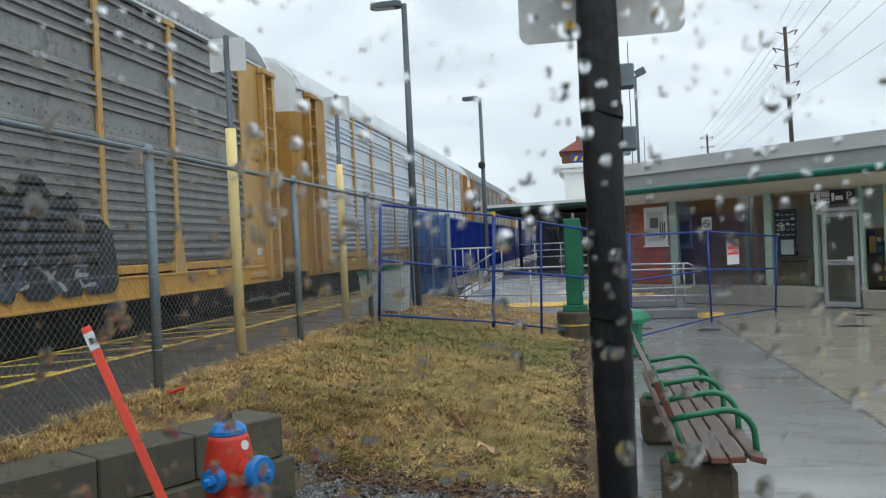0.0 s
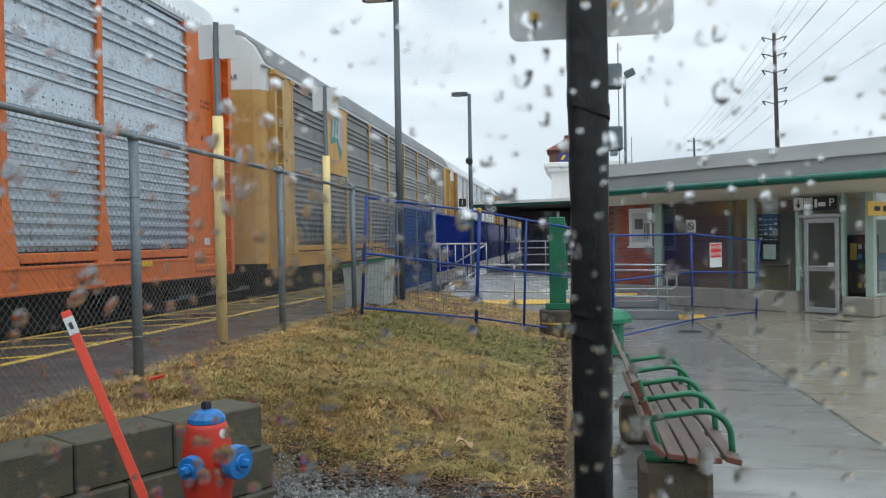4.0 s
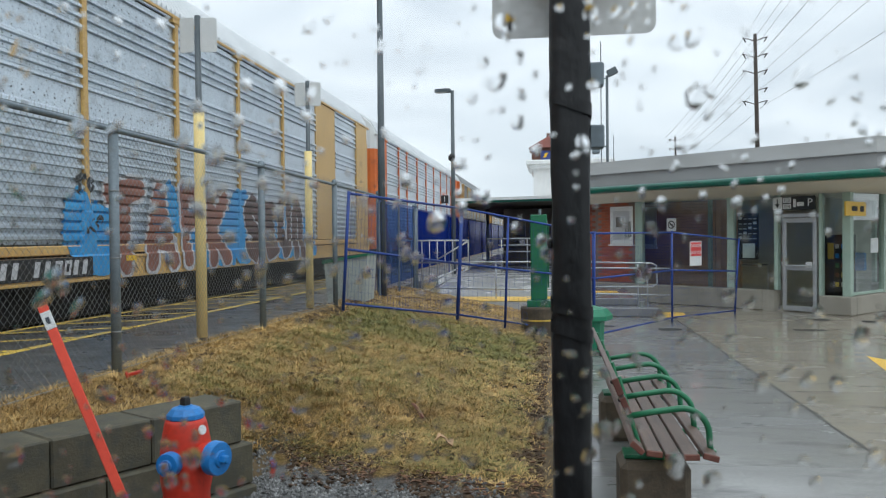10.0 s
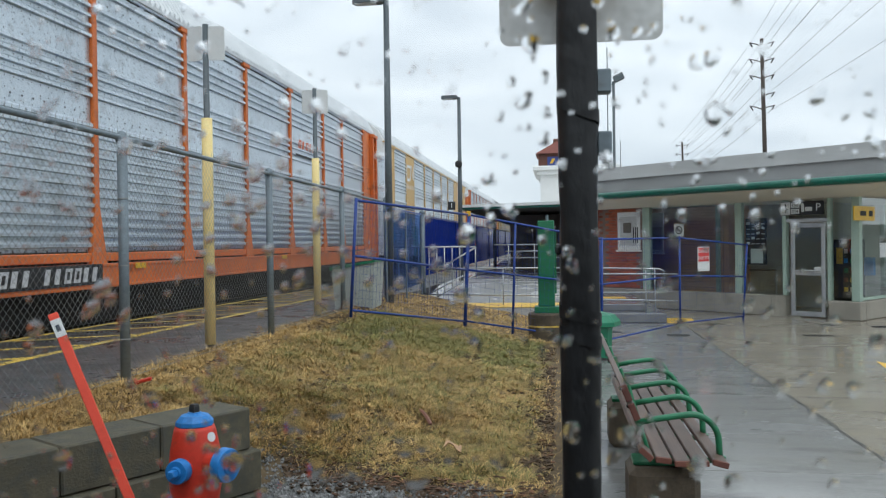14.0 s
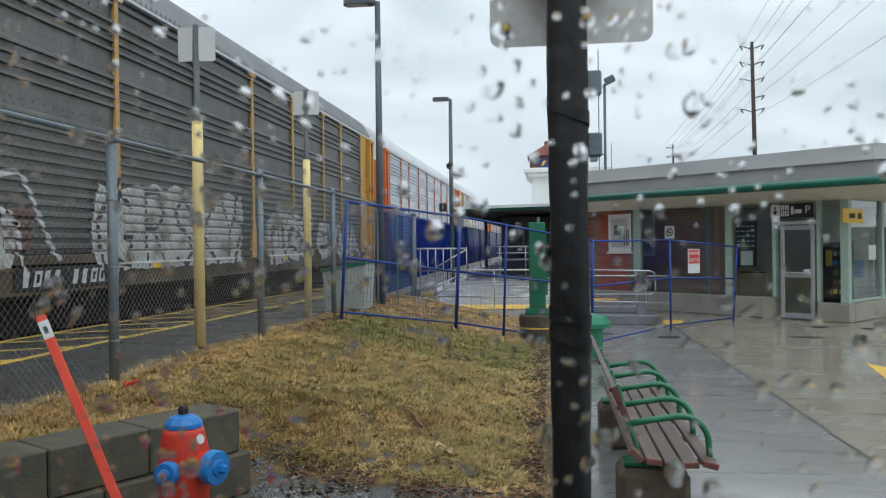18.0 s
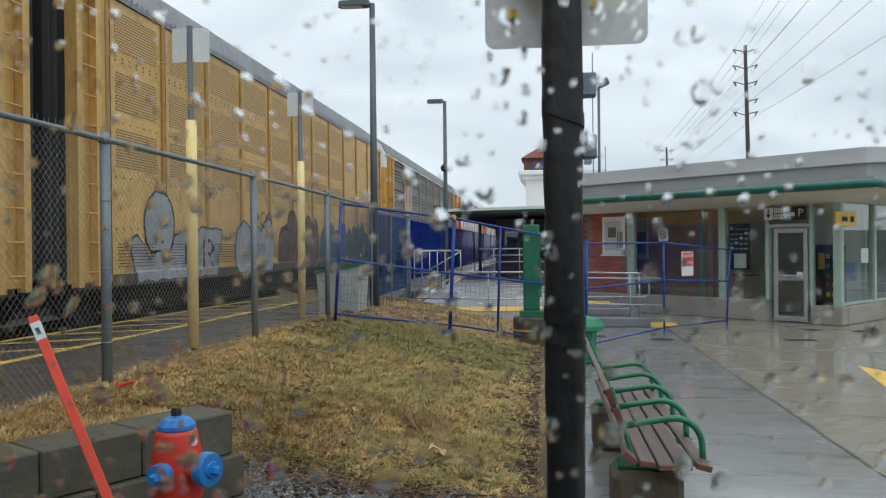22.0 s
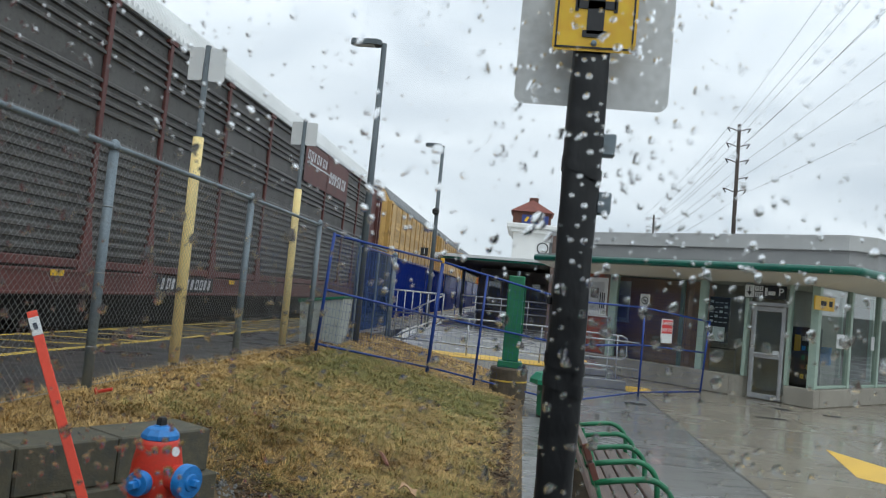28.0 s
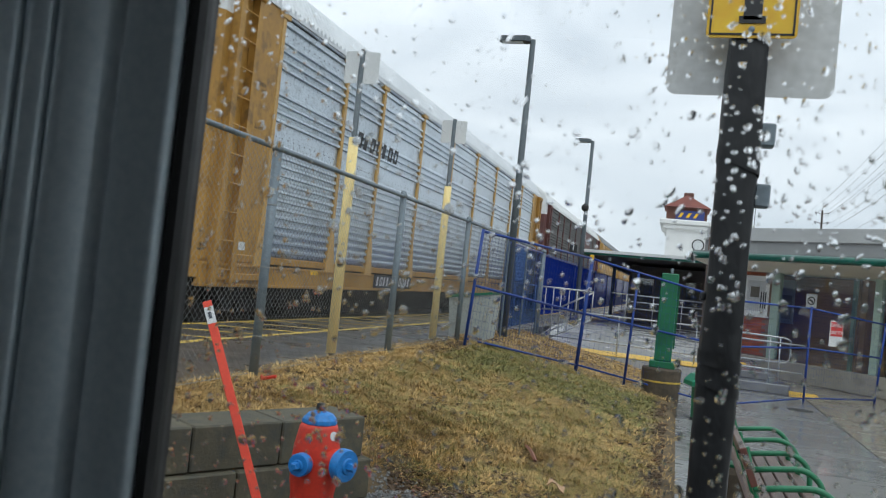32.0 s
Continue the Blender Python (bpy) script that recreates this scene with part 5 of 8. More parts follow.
    part("soffit", Mesh().add([(1.46, -0.02, 2.60), (1.46, 14, 2.60), (1.45 + o, 14, 2.79), (1.45 + o, -o, 2.79), (1.46, -0.02, 2.66), (1.46, 14, 2.66), (1.45 + o, 14, 2.85), (1.45 + o, -o, 2.85)],
                              [(3, 2, 1, 0), (4, 5, 6, 7), (2, 3, 7, 6), (0, 1, 5, 4), (1, 2, 6, 5), (0, 4, 7, 3)]), soffit_mat, b, "cream boarded soffit")
    part("roof", Mesh().slab([(-5.65, -o + 0.02), (1.43 + o, -o + 0.02), (1.43 + o, 14), (-5.65, 14)], 2.855, 3.02), roof_dark, b, "flat eave roof")
    g = [(-5.65, -o - 0.05, 2.89), (1.28 + o, -o - 0.05, 2.89)] + [(1.28 + o + 0.22 * math.sin(radians(a)), -o + 0.17 - 0.22 * math.cos(radians(a)), 2.89) for a in (15, 30, 45, 60, 75, 90)] + [(1.5 + o, 14, 2.89)]
    part("gutter", Mesh().tube(g, 0.085, 12), gutter_green, b, "dark green round gutter", smooth=True)
    part("clerestory", Mesh().slab([(-6.3, 0.1), (1.95, 0.1), (2.35, 0.6), (2.35, 14), (-6.3, 14)], 3.02, 3.40), roof_dark, b, "dark grey metal roof band")
    part("ledge", Mesh().slab([(-6.3, 0.02), (1.98, 0.02), (2.43, 0.56), (2.43, 14), (-6.3, 14)], 3.40, 3.435), roof_grey, b)
    part("parapet", Mesh().slab([(-6.3, 0.14), (1.92, 0.14), (2.31, 0.62), (2.31, 14), (-6.3, 14)], 3.435, 3.74), roof_grey, b, "pale grey metal parapet")
    # things on the front
    ps = part("poster_board", Mesh().box(-4.78, -4.05, -0.03, -0.004, 1.50, 2.50, 0.006), white_paint, b, "white framed notice board")
    part("poster", Mesh().box(-4.68, -4.15, -0.036, -0.031, 1.62, 2.38), sign_back, ps)
    part("poster_block", Mesh().box(-4.58, -4.32, -0.040, -0.037, 1.95, 2.22), shade_print_brown, ps)
    for x in (-4.27, -4.20, -4.14):
        part("poster_bar", Mesh().box(x, x + 0.03, -0.040, -0.037, 1.68, 2.1), dark_metal, ps)
    iw = part("inner_window", Mesh().box(-4.72, -4.22, 1.25, 1.298, 1.40, 2.50, 0.006), white_paint, b, "pale inner window with a half-drawn blind")
    part("blind", Mesh().box(-4.67, -4.27, 1.238, 1.249, 1.48, 2.10), hall_panel, iw)
    part("inner_sill", Mesh().box(-4.78, -4.16, 1.18, 1.249, 1.36, 1.398, 0.004), white_paint, iw)
    part("notice_sill", Mesh().box(-4.82, -4.01, -0.06, -0.004, 1.455, 1.495, 0.004), white_paint, b)
    ib = part("info_board", Mesh().box(-1.13, -0.62, 0.06, 0.09, 1.15, 2.22, 0.005), dark_metal, b, "dark timetable board with white cells")
    for r in range(5):
        for c in range(4):
            part("cell", Mesh().box(-1.10 + c * 0.12, -1.02 + c * 0.12, 0.052, 0.059, 1.62 + r * 0.115, 1.64 + r * 0.115 + 0.04 * ((r * 3 + c * 5) % 4 == 0)), white_plate, ib)
    part("notice_sheet", Mesh().box(-1.0, -0.7, 0.050, 0.058, 1.18, 1.52), white_plate, ib)
    part("rack_shelf", Mesh().box(-1.12, -0.62, 0.2, 0.5, 1.0, 1.03), dark_metal, b)
    part("inside_rail", Mesh().tube([(-0.62, 0.5, 0.03), (-0.62, 0.5, 1.0), (-0.55, 0.5, 1.08), (-0.30, 0.5, 1.08), (-0.24, 0.5, 1.0), (-0.24, 0.5, 0.03)], 0.02, 8), rail_steel, b, smooth=True)
    part("machine", Mesh().box(-0.25, 0.25, 2.6, 3.2, 0.03, 1.7, 0.02), dark_metal, b, "dark machine inside the porch")
    part("machine_panel", Mesh().box(-0.17, 0.17, 2.59, 2.599, 1.1, 1.5), sign_yellow, b)
    part("machine_panel", Mesh().box(1.0, 1.25, 1.2, 1.3, 0.9, 1.3, 0.01), hyd_blue, b)
    # direction board over the door
    db = part("direction_board", Mesh().box(-0.19, 0.75, -0.10, -0.045, 2.26, 2.56, 0.006), black_paint, b, "black direction board with white symbols")
    part("arrow_plate", Mesh().box(-0.185, 0.03, -0.106, -0.101, 2.27, 2.55), white_plate, db, "white plate with a black down arrow")
    ar = Mesh().box(-0.09, -0.066, -0.111, -0.107, 2.37, 2.51)
    ar.add([(-0.135, -0.109, 2.40), (-0.021, -0.109, 2.40), (-0.078, -0.109, 2.31)], [(0, 1, 2)])
    part("arrow", ar, black_paint, db)
    flat = Euler((radians(90), 0, 0)).to_matrix().to_4x4()
    for i, (ch, x, z) in enumerate((("1", 0.09, 2.48), ("2", 0.19, 2.48), ("3", 0.09, 2.34), ("4", 0.19, 2.34))):
        part("number_tile", Mesh().box(x - 0.043, x + 0.043, -0.105, -0.101, z - 0.058, z + 0.058), white_plate, db)
        letters("number", ch, 0.10, black_paint, db, Matrix.Translation((x, -0.108, z)) @ flat)
    part("bus_symbol", Mesh().box(0.28, 0.34, -0.106, -0.101, 2.32, 2.50, 0.002), white_plate, db)
    part("bus_symbol", Mesh().box(0.36, 0.52, -0.106, -0.101, 2.34, 2.43, 0.002), white_plate, db)
    letters("parking_letter", "P", 0.24, white_plate, db, Matrix.Translation((0.65, -0.106, 2.41)) @ flat)
    # leaflet rack behind the narrow pane
    lr = part("leaflet_rack", Mesh().box(0.84, 1.24, 0.62, 0.74, 0.45, 1.62, 0.01), dark_metal, b, "dark rack of coloured leaflets behind the glass")
    for r in range(5):
        for c in range(3):
            part("leaflet", Mesh().box(0.88 + c * 0.125, 0.955 + c * 0.125, 0.600, 0.618, 0.56 + r * 0.21, 0.66 + r * 0.21), (line_yellow, hyd_blue, bench_wood_end, hall_panel, bench_green)[(r * 2 + c * 3) % 5], lr)
    # yellow sign and paper on the side
    ys = part("corner_sign", Mesh().box(1.49, 1.52, -0.38, 0.62, 2.10, 2.40, 0.004), sign_yellow, b, "yellow sign with unreadable dark lettering")
    part("lettering_bar", Mesh().box(1.521, 1.524, -0.1, 0.18, 2.20, 2.30), dark_metal, ys)
    part("lettering_bar", Mesh().box(1.521, 1.524, 0.32, 0.50, 2.19, 2.31), dark_metal, ys)
    part("paper_notice", Mesh().box(1.40, 1.404, 1.15, 1.55, 1.30, 1.62), white_plate, b)
    part("bike_sign", Mesh().box(1.40, 1.404, 3.2, 3.4, 1.30, 1.62), white_plate, b)
    return b, wall


def no_smoking(x, y, z):
    t = thing("no_smoking_sign", "small white no-smoking sign", "sign", at=ST @ Matrix.Translation((x, y, z)), group="no smoking signs")
    part("plate", Mesh().box(-0.14, 0.14, 0, 0.012, -0.16, 0.16, 0.004), white_plate, t)
    ring = Mesh()
    for k in range(24):
        a, b = 2 * math.pi * k / 24, 2 * math.pi * (k + 1) / 24
        ring.add([(r * math.cos(q), -0.003, r * math.sin(q)) for q, r in ((a, 0.075), (a, 0.10), (b, 0.10), (b, 0.075))], [(0, 1, 2, 3)])
    ring.add([(-0.065, -0.003, 0.045), (-0.045, -0.003, 0.065), (0.065, -0.003, -0.045), (0.045, -0.003, -0.065)], [(0, 1, 2, 3)])
    part("ring", ring, red_paint if x < -4 else dark_metal, t)
    part("cigarette", Mesh().box(-0.05, 0.05, -0.002, -0.001, -0.012, 0.012), dark_metal, t)
    return t


def canopy():
    t = thing("platform_canopy", "flat platform canopy with a dark green fascia", "canopy")
    part("roof", Mesh().slab([(-3.15, 25.6), (1.6, 24.0), (1.6, 60), (-3.15, 60)], 2.88, 2.97), white_paint, t, "white canopy roof edge")
    part("fascia", Mesh().slab([(-3.12, 25.64), (1.57, 24.05), (1.57, 24.10), (-3.12, 25.69)], 2.81, 2.876), gutter_green, t, "dark green fascia")
    part("fascia", Mesh().box(-3.12, -3.07, 25.70, 59.9, 2.81, 2.876), gutter_green, t, "dark green fascia")
    # the underside's shade is put into its dark colour
    part("ceiling_boards", Mesh().slab([(-3.06, 25.70), (1.56, 24.12), (1.56, 59.8), (-3.06, 59.8)], 2.84, 2.876), shade_print_brown, t, "canopy underside with its shade put into the colour")
    for x, y in ((-2.6, 33), (-2.6, 45), (0.9, 27.5), (0.9, 33), (0.9, 39)):
        part("column", Mesh().tube([(x, y, 0.3), (x, y, 2.84)], 0.07, 10), galv, t, smooth=True)
    # solid block, coloured dark to stand for a shaded room
    part("kiosk", Mesh().box(-1.7, 1.55, 29, 44, 0.4, 2.72), shade_print_brown, t, "waiting room block coloured dark for the shade inside")
    for x in (-1.4, -0.6, 0.2, 0.9):
        part("kiosk_window", Mesh().box(x, x + 0.5, 28.95, 28.99, 1.3, 2.3, 0.01), window_glass, t)
    return t


def tower():
    t = thing("distant_tower", "white rendered block with a brick cupola behind the station", "building", at=(0, 45, 0))
    part("block", Mesh().box(-0.95, 3.2, 0, 6, 0, 5.68), white_paint, t, "white rendered block")
    part("cornice", Mesh().box(-1.35, 3.5, -0.35, 6.3, 5.68, 5.95, 0.05), white_paint, t)
    part("cornice", Mesh().box(-1.15, 3.35, -0.2, 6.1, 5.45, 5.68, 0.04), white_paint, t)
    c = part("cupola", Mesh().box(-1.05, 1.10, 0.3, 3.0, 5.95, 6.68), brick_brown, t, "brown brick cupola")
    part("logo_panel", Mesh().box(-0.55, 0.95, 0.22, 0.28, 6.0, 6.5, 0.02), mark_navy, c, "dark blue panel with a yellow logo shape")
    lg = Mesh()
    for x in (-0.42, -0.02, 0.36):
        lg.slab([(x, 6.12), (x + 0.16, 6.12), (x + 0.30, 6.38), (x + 0.14, 6.38)], 0, 0.02, m=Matrix.Translation((0, 0.22, 0)) @ Euler((radians(90), 0, 0)).to_matrix().to_4x4())
    part("logo_shape", lg, sign_yellow, c, "yellow logo strokes")
    part("roof", Mesh().add([(-1.2, 0.1, 6.68), (1.25, 0.1, 6.68), (1.25, 3.2, 6.68), (-1.2, 3.2, 6.68), (0.0, 1.3, 7.5), (0.1, 1.9, 7.5)],
                            [(3, 2, 1, 0), (0, 1, 4), (1, 2, 5, 4), (2, 3, 5), (3, 0, 4, 5)]), mat("tower_roof", (0.22, 0.07, 0.05), (0.15, 0.05, 0.04), rough=0.8, big=3, fine=30), t, "red-brown hipped roof")
    part("ridge_cap", Mesh().box(-0.22, 0.32, 1.25, 1.95, 7.38, 7.62, 0.04), brick_brown, t, "dark cap on the roof ridge")
    clock = Mesh().lathe([(0.33, 0), (0.33, 0.05)], 28, m=Matrix.Translation((0.75, 0, 4.65)) @ Euler((radians(90), 0, 0)).to_matrix().to_4x4())
    cl = part("clock_rim", clock, dark_metal, t, "round clock with a dark rim")
    part("clock_face", Mesh().lathe([(0.27, 0.05), (0.27, 0.06)], 28, m=Matrix.Translation((0.75, 0, 4.65)) @ Euler((radians(90), 0, 0)).to_matrix().to_4x4()), white_plate, cl)
    return t


def utility_pole(x, y, top, arms, lean=0.0):
    t = thing("utility_pole", "tall wooden utility pole with crossarms and insulators", "utility pole", at=(x, y, 0), group="utility poles")
    part("pole", Mesh().tube([(0.28, 0, -0.3), (0, 0, top)], 0.19, 10, r2=0.12), wood_pole, t, smooth=True)
    for z, sides in arms:
        for s in sides:
            a = part("bracket_arm", Mesh().tube([(s * 0.05, 0, z - 0.15), (s * 0.42, 0, z), (s * 0.85, 0, z + 0.10)], 0.035, 6), wood_pole, t)
            part("insulator", Mesh().tube([(s * 0.80, 0, z + 0.09), (s * 0.62, 0, z - 0.22)], 0.045, 6), dark_metal, a)
    return t


def overhead_wires():
    t = thing("overhead_wires", "thin dark overhead cables", "cables", kind="stuff")
    for (x0, z0), (x1, z1), (xf, zf) in (((13.7, 15.7), (8.6, 17.2), (15.2, 14.6)), ((15.0, 15.7), (10.6, 17.4), (17.0, 14.6)), ((13.7, 14.7), (9.2, 15.6), (15.3, 13.8)), ((15.1, 14.7), (11.2, 15.8), (17.0, 13.8)),
                                         ((13.8, 13.4), (10.0, 13.9), (15.4, 12.8)), ((15.2, 13.4), (12.0, 14.0), (17.0, 12.8)), ((14.0, 11.4), (10.8, 11.4), (15.6, 11.2)), ((15.0, 10.8), (12.4, 10.2), (16.8, 10.6))):
        pts = []
        for k in range(13):
            u = k / 12
            pts.append((x0 + (x1 - x0) * u, 59 - 59 * u, z0 + (z1 - z0) * u - 1.6 * 4 * u * (1 - u) * 0.25))
        part("cable", Mesh().tube(pts, 0.009, 4, cap=False), cable, t)
        pts = [(x0 + (xf - x0) * k / 8, 59 + 51 * k / 8, z0 + (zf - z0) * k / 8 - 0.9 * k / 8 * (1 - k / 8) * 2) for k in range(9)]
        part("cable", Mesh().tube(pts, 0.011, 4, cap=False), cable, t)
    return t


def masts():
    t = thing("floodlight_mast", "slim floodlight mast with a whip antenna behind the station roof", "mast", at=(2.08, 30, 0))
    part("pole", Mesh().tube([(0, 0, 0.3), (0, 0, 7.6)], 0.05, 8), pole_grey, t, smooth=True)
    part("floodlight", Mesh().box(-0.05, 0.32, -0.12, 0.1, 7.55, 7.8, 0.02, m=Euler((0, radians(-25), 0)).to_matrix().to_4x4() @ Matrix.Translation((3.3, 0, -0.75))), pole_grey, t)
    part("antenna", Mesh().tube([(-0.22, 0, 4.2), (-0.22, 0, 8.85)], 0.018, 6), pole_grey, t)
    part("antenna", Mesh().tube([(0.22, 0, 3.9), (0.22, 0, 5.4)], 0.012, 6), pole_grey, t)
    part("cabinet", Mesh().box(-0.62, -0.47, -0.15, 0.15, 7.35, 7.7, 0.02), galv, t, "grey equipment box")
    part("bracket", Mesh().tube([(-0.48, 0, 7.5), (0, 0, 7.5)], 0.02, 6), pole_grey, t)
    part("roof_unit", Mesh().box(-0.55, -0.28, -0.3, 0.3, 4.75, 5.35, 0.03), galv, t, "grey roof unit")
    part("bracket", Mesh().tube([(-0.3, 0, 5.0), (0, 0, 5.0)], 0.02, 6), pole_grey, t)
    return t


# ---- the train: covered car carriers, each moving away along the platform ----
# local: x = 0 is the near side, y = 0 the rear end, z = 0 the rail head
CACHE = {}


def shared(key, build, name, material, smooth=False):
    if key not in CACHE:
        CACHE[key] = build().data(name, material, smooth)
    return CACHE[key]


SILL0, SILL1, EAVE = 0.66, 1.14, 4.92


def rib_profile():
    """The side sheet's section: pressed horizontal ribs and three plain bands."""
    prof, z = [], SILL1 + 0.02
    while z < EAVE - 0.10:
        plain = 2.78 < z < 3.05 or 3.72 < z < 3.98 or 4.40 < z < 4.62
        step = 0.135
        if plain:
            prof += [(0.0, z), (0.0, z + step - 0.001)]
        else:
            prof += [(0.0, z), (0.0, z + 0.050), (0.046, z + 0.062), (0.046, z + 0.100), (0.012, z + 0.128)]
        z += step
    prof.append((0.0, EAVE - 0.04))
    return prof


RIBS = rib_profile()


def ribbed(w):
    m = Mesh()
    for x, zz in RIBS:
        m.v += [(x, 0.0, zz), (x, w, zz)]
    m.f = [(2 * i, 2 * i + 1, 2 * i + 3, 2 * i + 2) for i in range(len(RIBS) - 1)]
    return m


def plain_sheet(w, z0=SILL1 + 0.02, z1=EAVE - 0.04, x=0.03):
    return Mesh().box(-0.02, x, 0.0, w, z0, z1, 0.004)


def post_mesh():
    m = Mesh().box(0.0, 0.056, -0.055, 0.055, SILL0 + 0.35, EAVE, 0.008)
    m.add([(0.058, -0.055, 1.75), (0.058, 0.055, 1.75), (0.075, 0.19, SILL0 + 0.31), (0.075, -0.19, SILL0 + 0.31), (0.0, -0.055, 1.75), (0.0, 0.055, 1.75), (0.0, 0.19, SILL0 + 0.31), (0.0, -0.19, SILL0 + 0.31)],
          [(0, 3, 2, 1), (0, 4, 7, 3), (1, 2, 6, 5), (0, 1, 5, 4), (3, 7, 6, 2)])
    m.box(0.0, 0.07, -0.16, 0.16, EAVE - 0.11, EAVE - 0.03, 0.006)
    return m


def roof_mesh(L):
    """A corrugated rounded roof."""
    m = Mesh()
    prof = [(0.05, EAVE - 0.02), (0.04, EAVE + 0.06), (-0.22, EAVE + 0.50), (-0.62, EAVE + 0.79), (-1.5, EAVE + 0.94), (-2.38, EAVE + 0.79), (-2.78, EAVE + 0.50), (-3.05, EAVE)]
    k = int(L / 0.16) * 4
    for j in range(k + 1):
        lift = (0.0, 0.034, 0.034, 0.0)[j % 4]
        for i, (x, z) in enumerate(prof):
            m.v.append((x + (lift * 0.8 if 0 < i < 4 else 0), L * j / k, z + (lift if 0 < i < 7 else 0)))
    n = len(prof)
    for j in range(k):
        for i in range(n - 1):
            a = j * n + i
            m.f.append((a, a + n, a + n + 1, a + 1))
    for e in (0, k):
        m.f.append(tuple(e * n + i for i in range(n)))
    return m


def truck_mesh():
    m = Mesh()
    for x in (-0.45, -2.45):
        m.box(x - 0.09, x + 0.09, -1.15, 1.15, 0.42, 0.60, 0.03)
        m.box(x - 0.10, x + 0.10, -0.55, 0.55, 0.22, 0.45, 0.03)
        for y in (-0.9, 0.9):
            m.box(x - 0.11, x + 0.11, y - 0.17, y + 0.17, 0.28, 0.60, 0.03)
        for y in (-0.3, -0.1, 0.1, 0.3):
            m.tube([(x + 0.02, y, 0.24), (x + 0.02, y, 0.42)], 0.07, 8)
    m.box(-2.4, -0.5, -0.2, 0.2, 0.38, 0.62, 0.03)
    return m


def wheelset_mesh():
    m = Mesh()
    t = Euler((0, radians(90), 0)).to_matrix().to_4x4()
    for x in (-0.80, -2.20):
        m.lathe([(0.12, -0.09), (0.17, -0.06), (0.36, -0.05), (0.40, -0.065), (0.455, -0.065), (0.455, -0.04), (0.42, -0.035), (0.41, 0.065), (0.36, 0.06), (0.15, 0.05), (0.10, 0.08)], 20, m=Matrix.Translation((x, 0, 0)) @ t)
    m.tube([(-2.55, 0, 0), (-0.45, 0, 0)], 0.075, 8)
    return m


def rung_mesh():
    """One ladder rung between the two corner ribs."""
    return Mesh().tube([(0.10, 0.10, 0), (0.16, 0.13, 0), (0.16, 0.45, 0), (0.10, 0.48, 0)], 0.012, 5)


def end_door_mesh(s):
    """A smooth door across the wagon's end that wraps round both corners; s is the way it faces along y."""
    m = Mesh()
    plan = [(0.035, -0.42), (0.03, -0.22), (-0.04, -0.10), (-0.18, -0.03), (-0.42, 0.0), (-1.47, 0.0), (-1.48, -0.03), (-1.52, -0.03), (-1.53, 0.0), (-2.58, 0.0), (-2.82, -0.03), (-2.96, -0.10), (-3.03, -0.22), (-3.035, -0.42)]
    for z in (SILL0 + 0.12, 2.86, 2.87, 4.40):
        m.v += [(x, s * y, z) for x, y in plan]
    n = len(plan)
    for r in range(3):
        m.f += [(r * n + i, r * n + i + 1, (r + 1) * n + i + 1, (r + 1) * n + i) for i in range(n - 1)]
    return m


def end_cap_mesh(s):
    """The pale cap above the end door, under the roof's curve."""
    m = Mesh()
    plan = [(0.035, -0.42), (0.03, -0.22), (-0.04, -0.10), (-0.18, -0.03), (-0.42, 0.0), (-1.5, 0.0), (-2.58, 0.0), (-2.82, -0.03), (-2.96, -0.10), (-3.03, -0.22), (-3.035, -0.42)]
    top = {0: 0.0, 1: 0.02, 2: 0.14, 3: 0.40, 4: 0.60, 5: 0.86}
    n = len(plan)
    m.v += [(x, s * y, 4.402) for x, y in plan]
    m.v += [(x, s * y, EAVE + top[min(i, n - 1 - i)]) for i, (x, y) in enumerate(plan)]
    m.v += [(x * 0.96 - 0.06, s * -0.42, EAVE + top[min(i, n - 1 - i)] + 0.05) for i, (x, y) in enumerate(plan)]
    for r in range(2):
        m.f += [(r * n + i, r * n + i + 1, (r + 1) * n + i + 1, (r + 1) * n + i) for i in range(n - 1)]
    return m


# ---- spray paint: strokes and clouds that follow the sheets, posts and sills ----
GLYPH = {"S": "9 8 5 10 1 8 2 6 8 4 9 2 5 0 1 1", "E": "9 9 3 9 1 5 3 0 9 1;1 5 7 5", "U": "1 10 1 3 4 0 8 2 9 10", "N": "1 0 1 8 4 10 7 8 8 0", "T": "0 9 10 10;5 9 4 0", "A": "0 0 4 10 9 0;2 3 8 3",
         "F": "2 0 1 10 9 9;1 5 7 6", "K": "1 0 1 10;9 10 1 5 9 0", "X": "0 10 9 0;9 10 0 0", "R": "1 0 1 10 7 10 9 7 6 5 1 5;4 5 9 0", "G": "9 8 4 10 1 6 2 1 7 0 9 4 5 4", "D": "1 0 1 10 6 9 9 5 6 1 1 0",
         "W": "0 10 2 0 5 7 7 0 10 10", "Y": "0 10 5 5 9 10;5 5 3 0", "I": "4 0 5 10", "Z": "0 9 9 10 1 1 10 0", "O": "5 0 1 3 1 7 5 10 9 7 9 3 5 0", "M": "0 0 1 10 5 4 8 10 10 0", "C": "9 9 4 10 1 6 1 3 5 0 9 1"}
POSTS_OF = {}


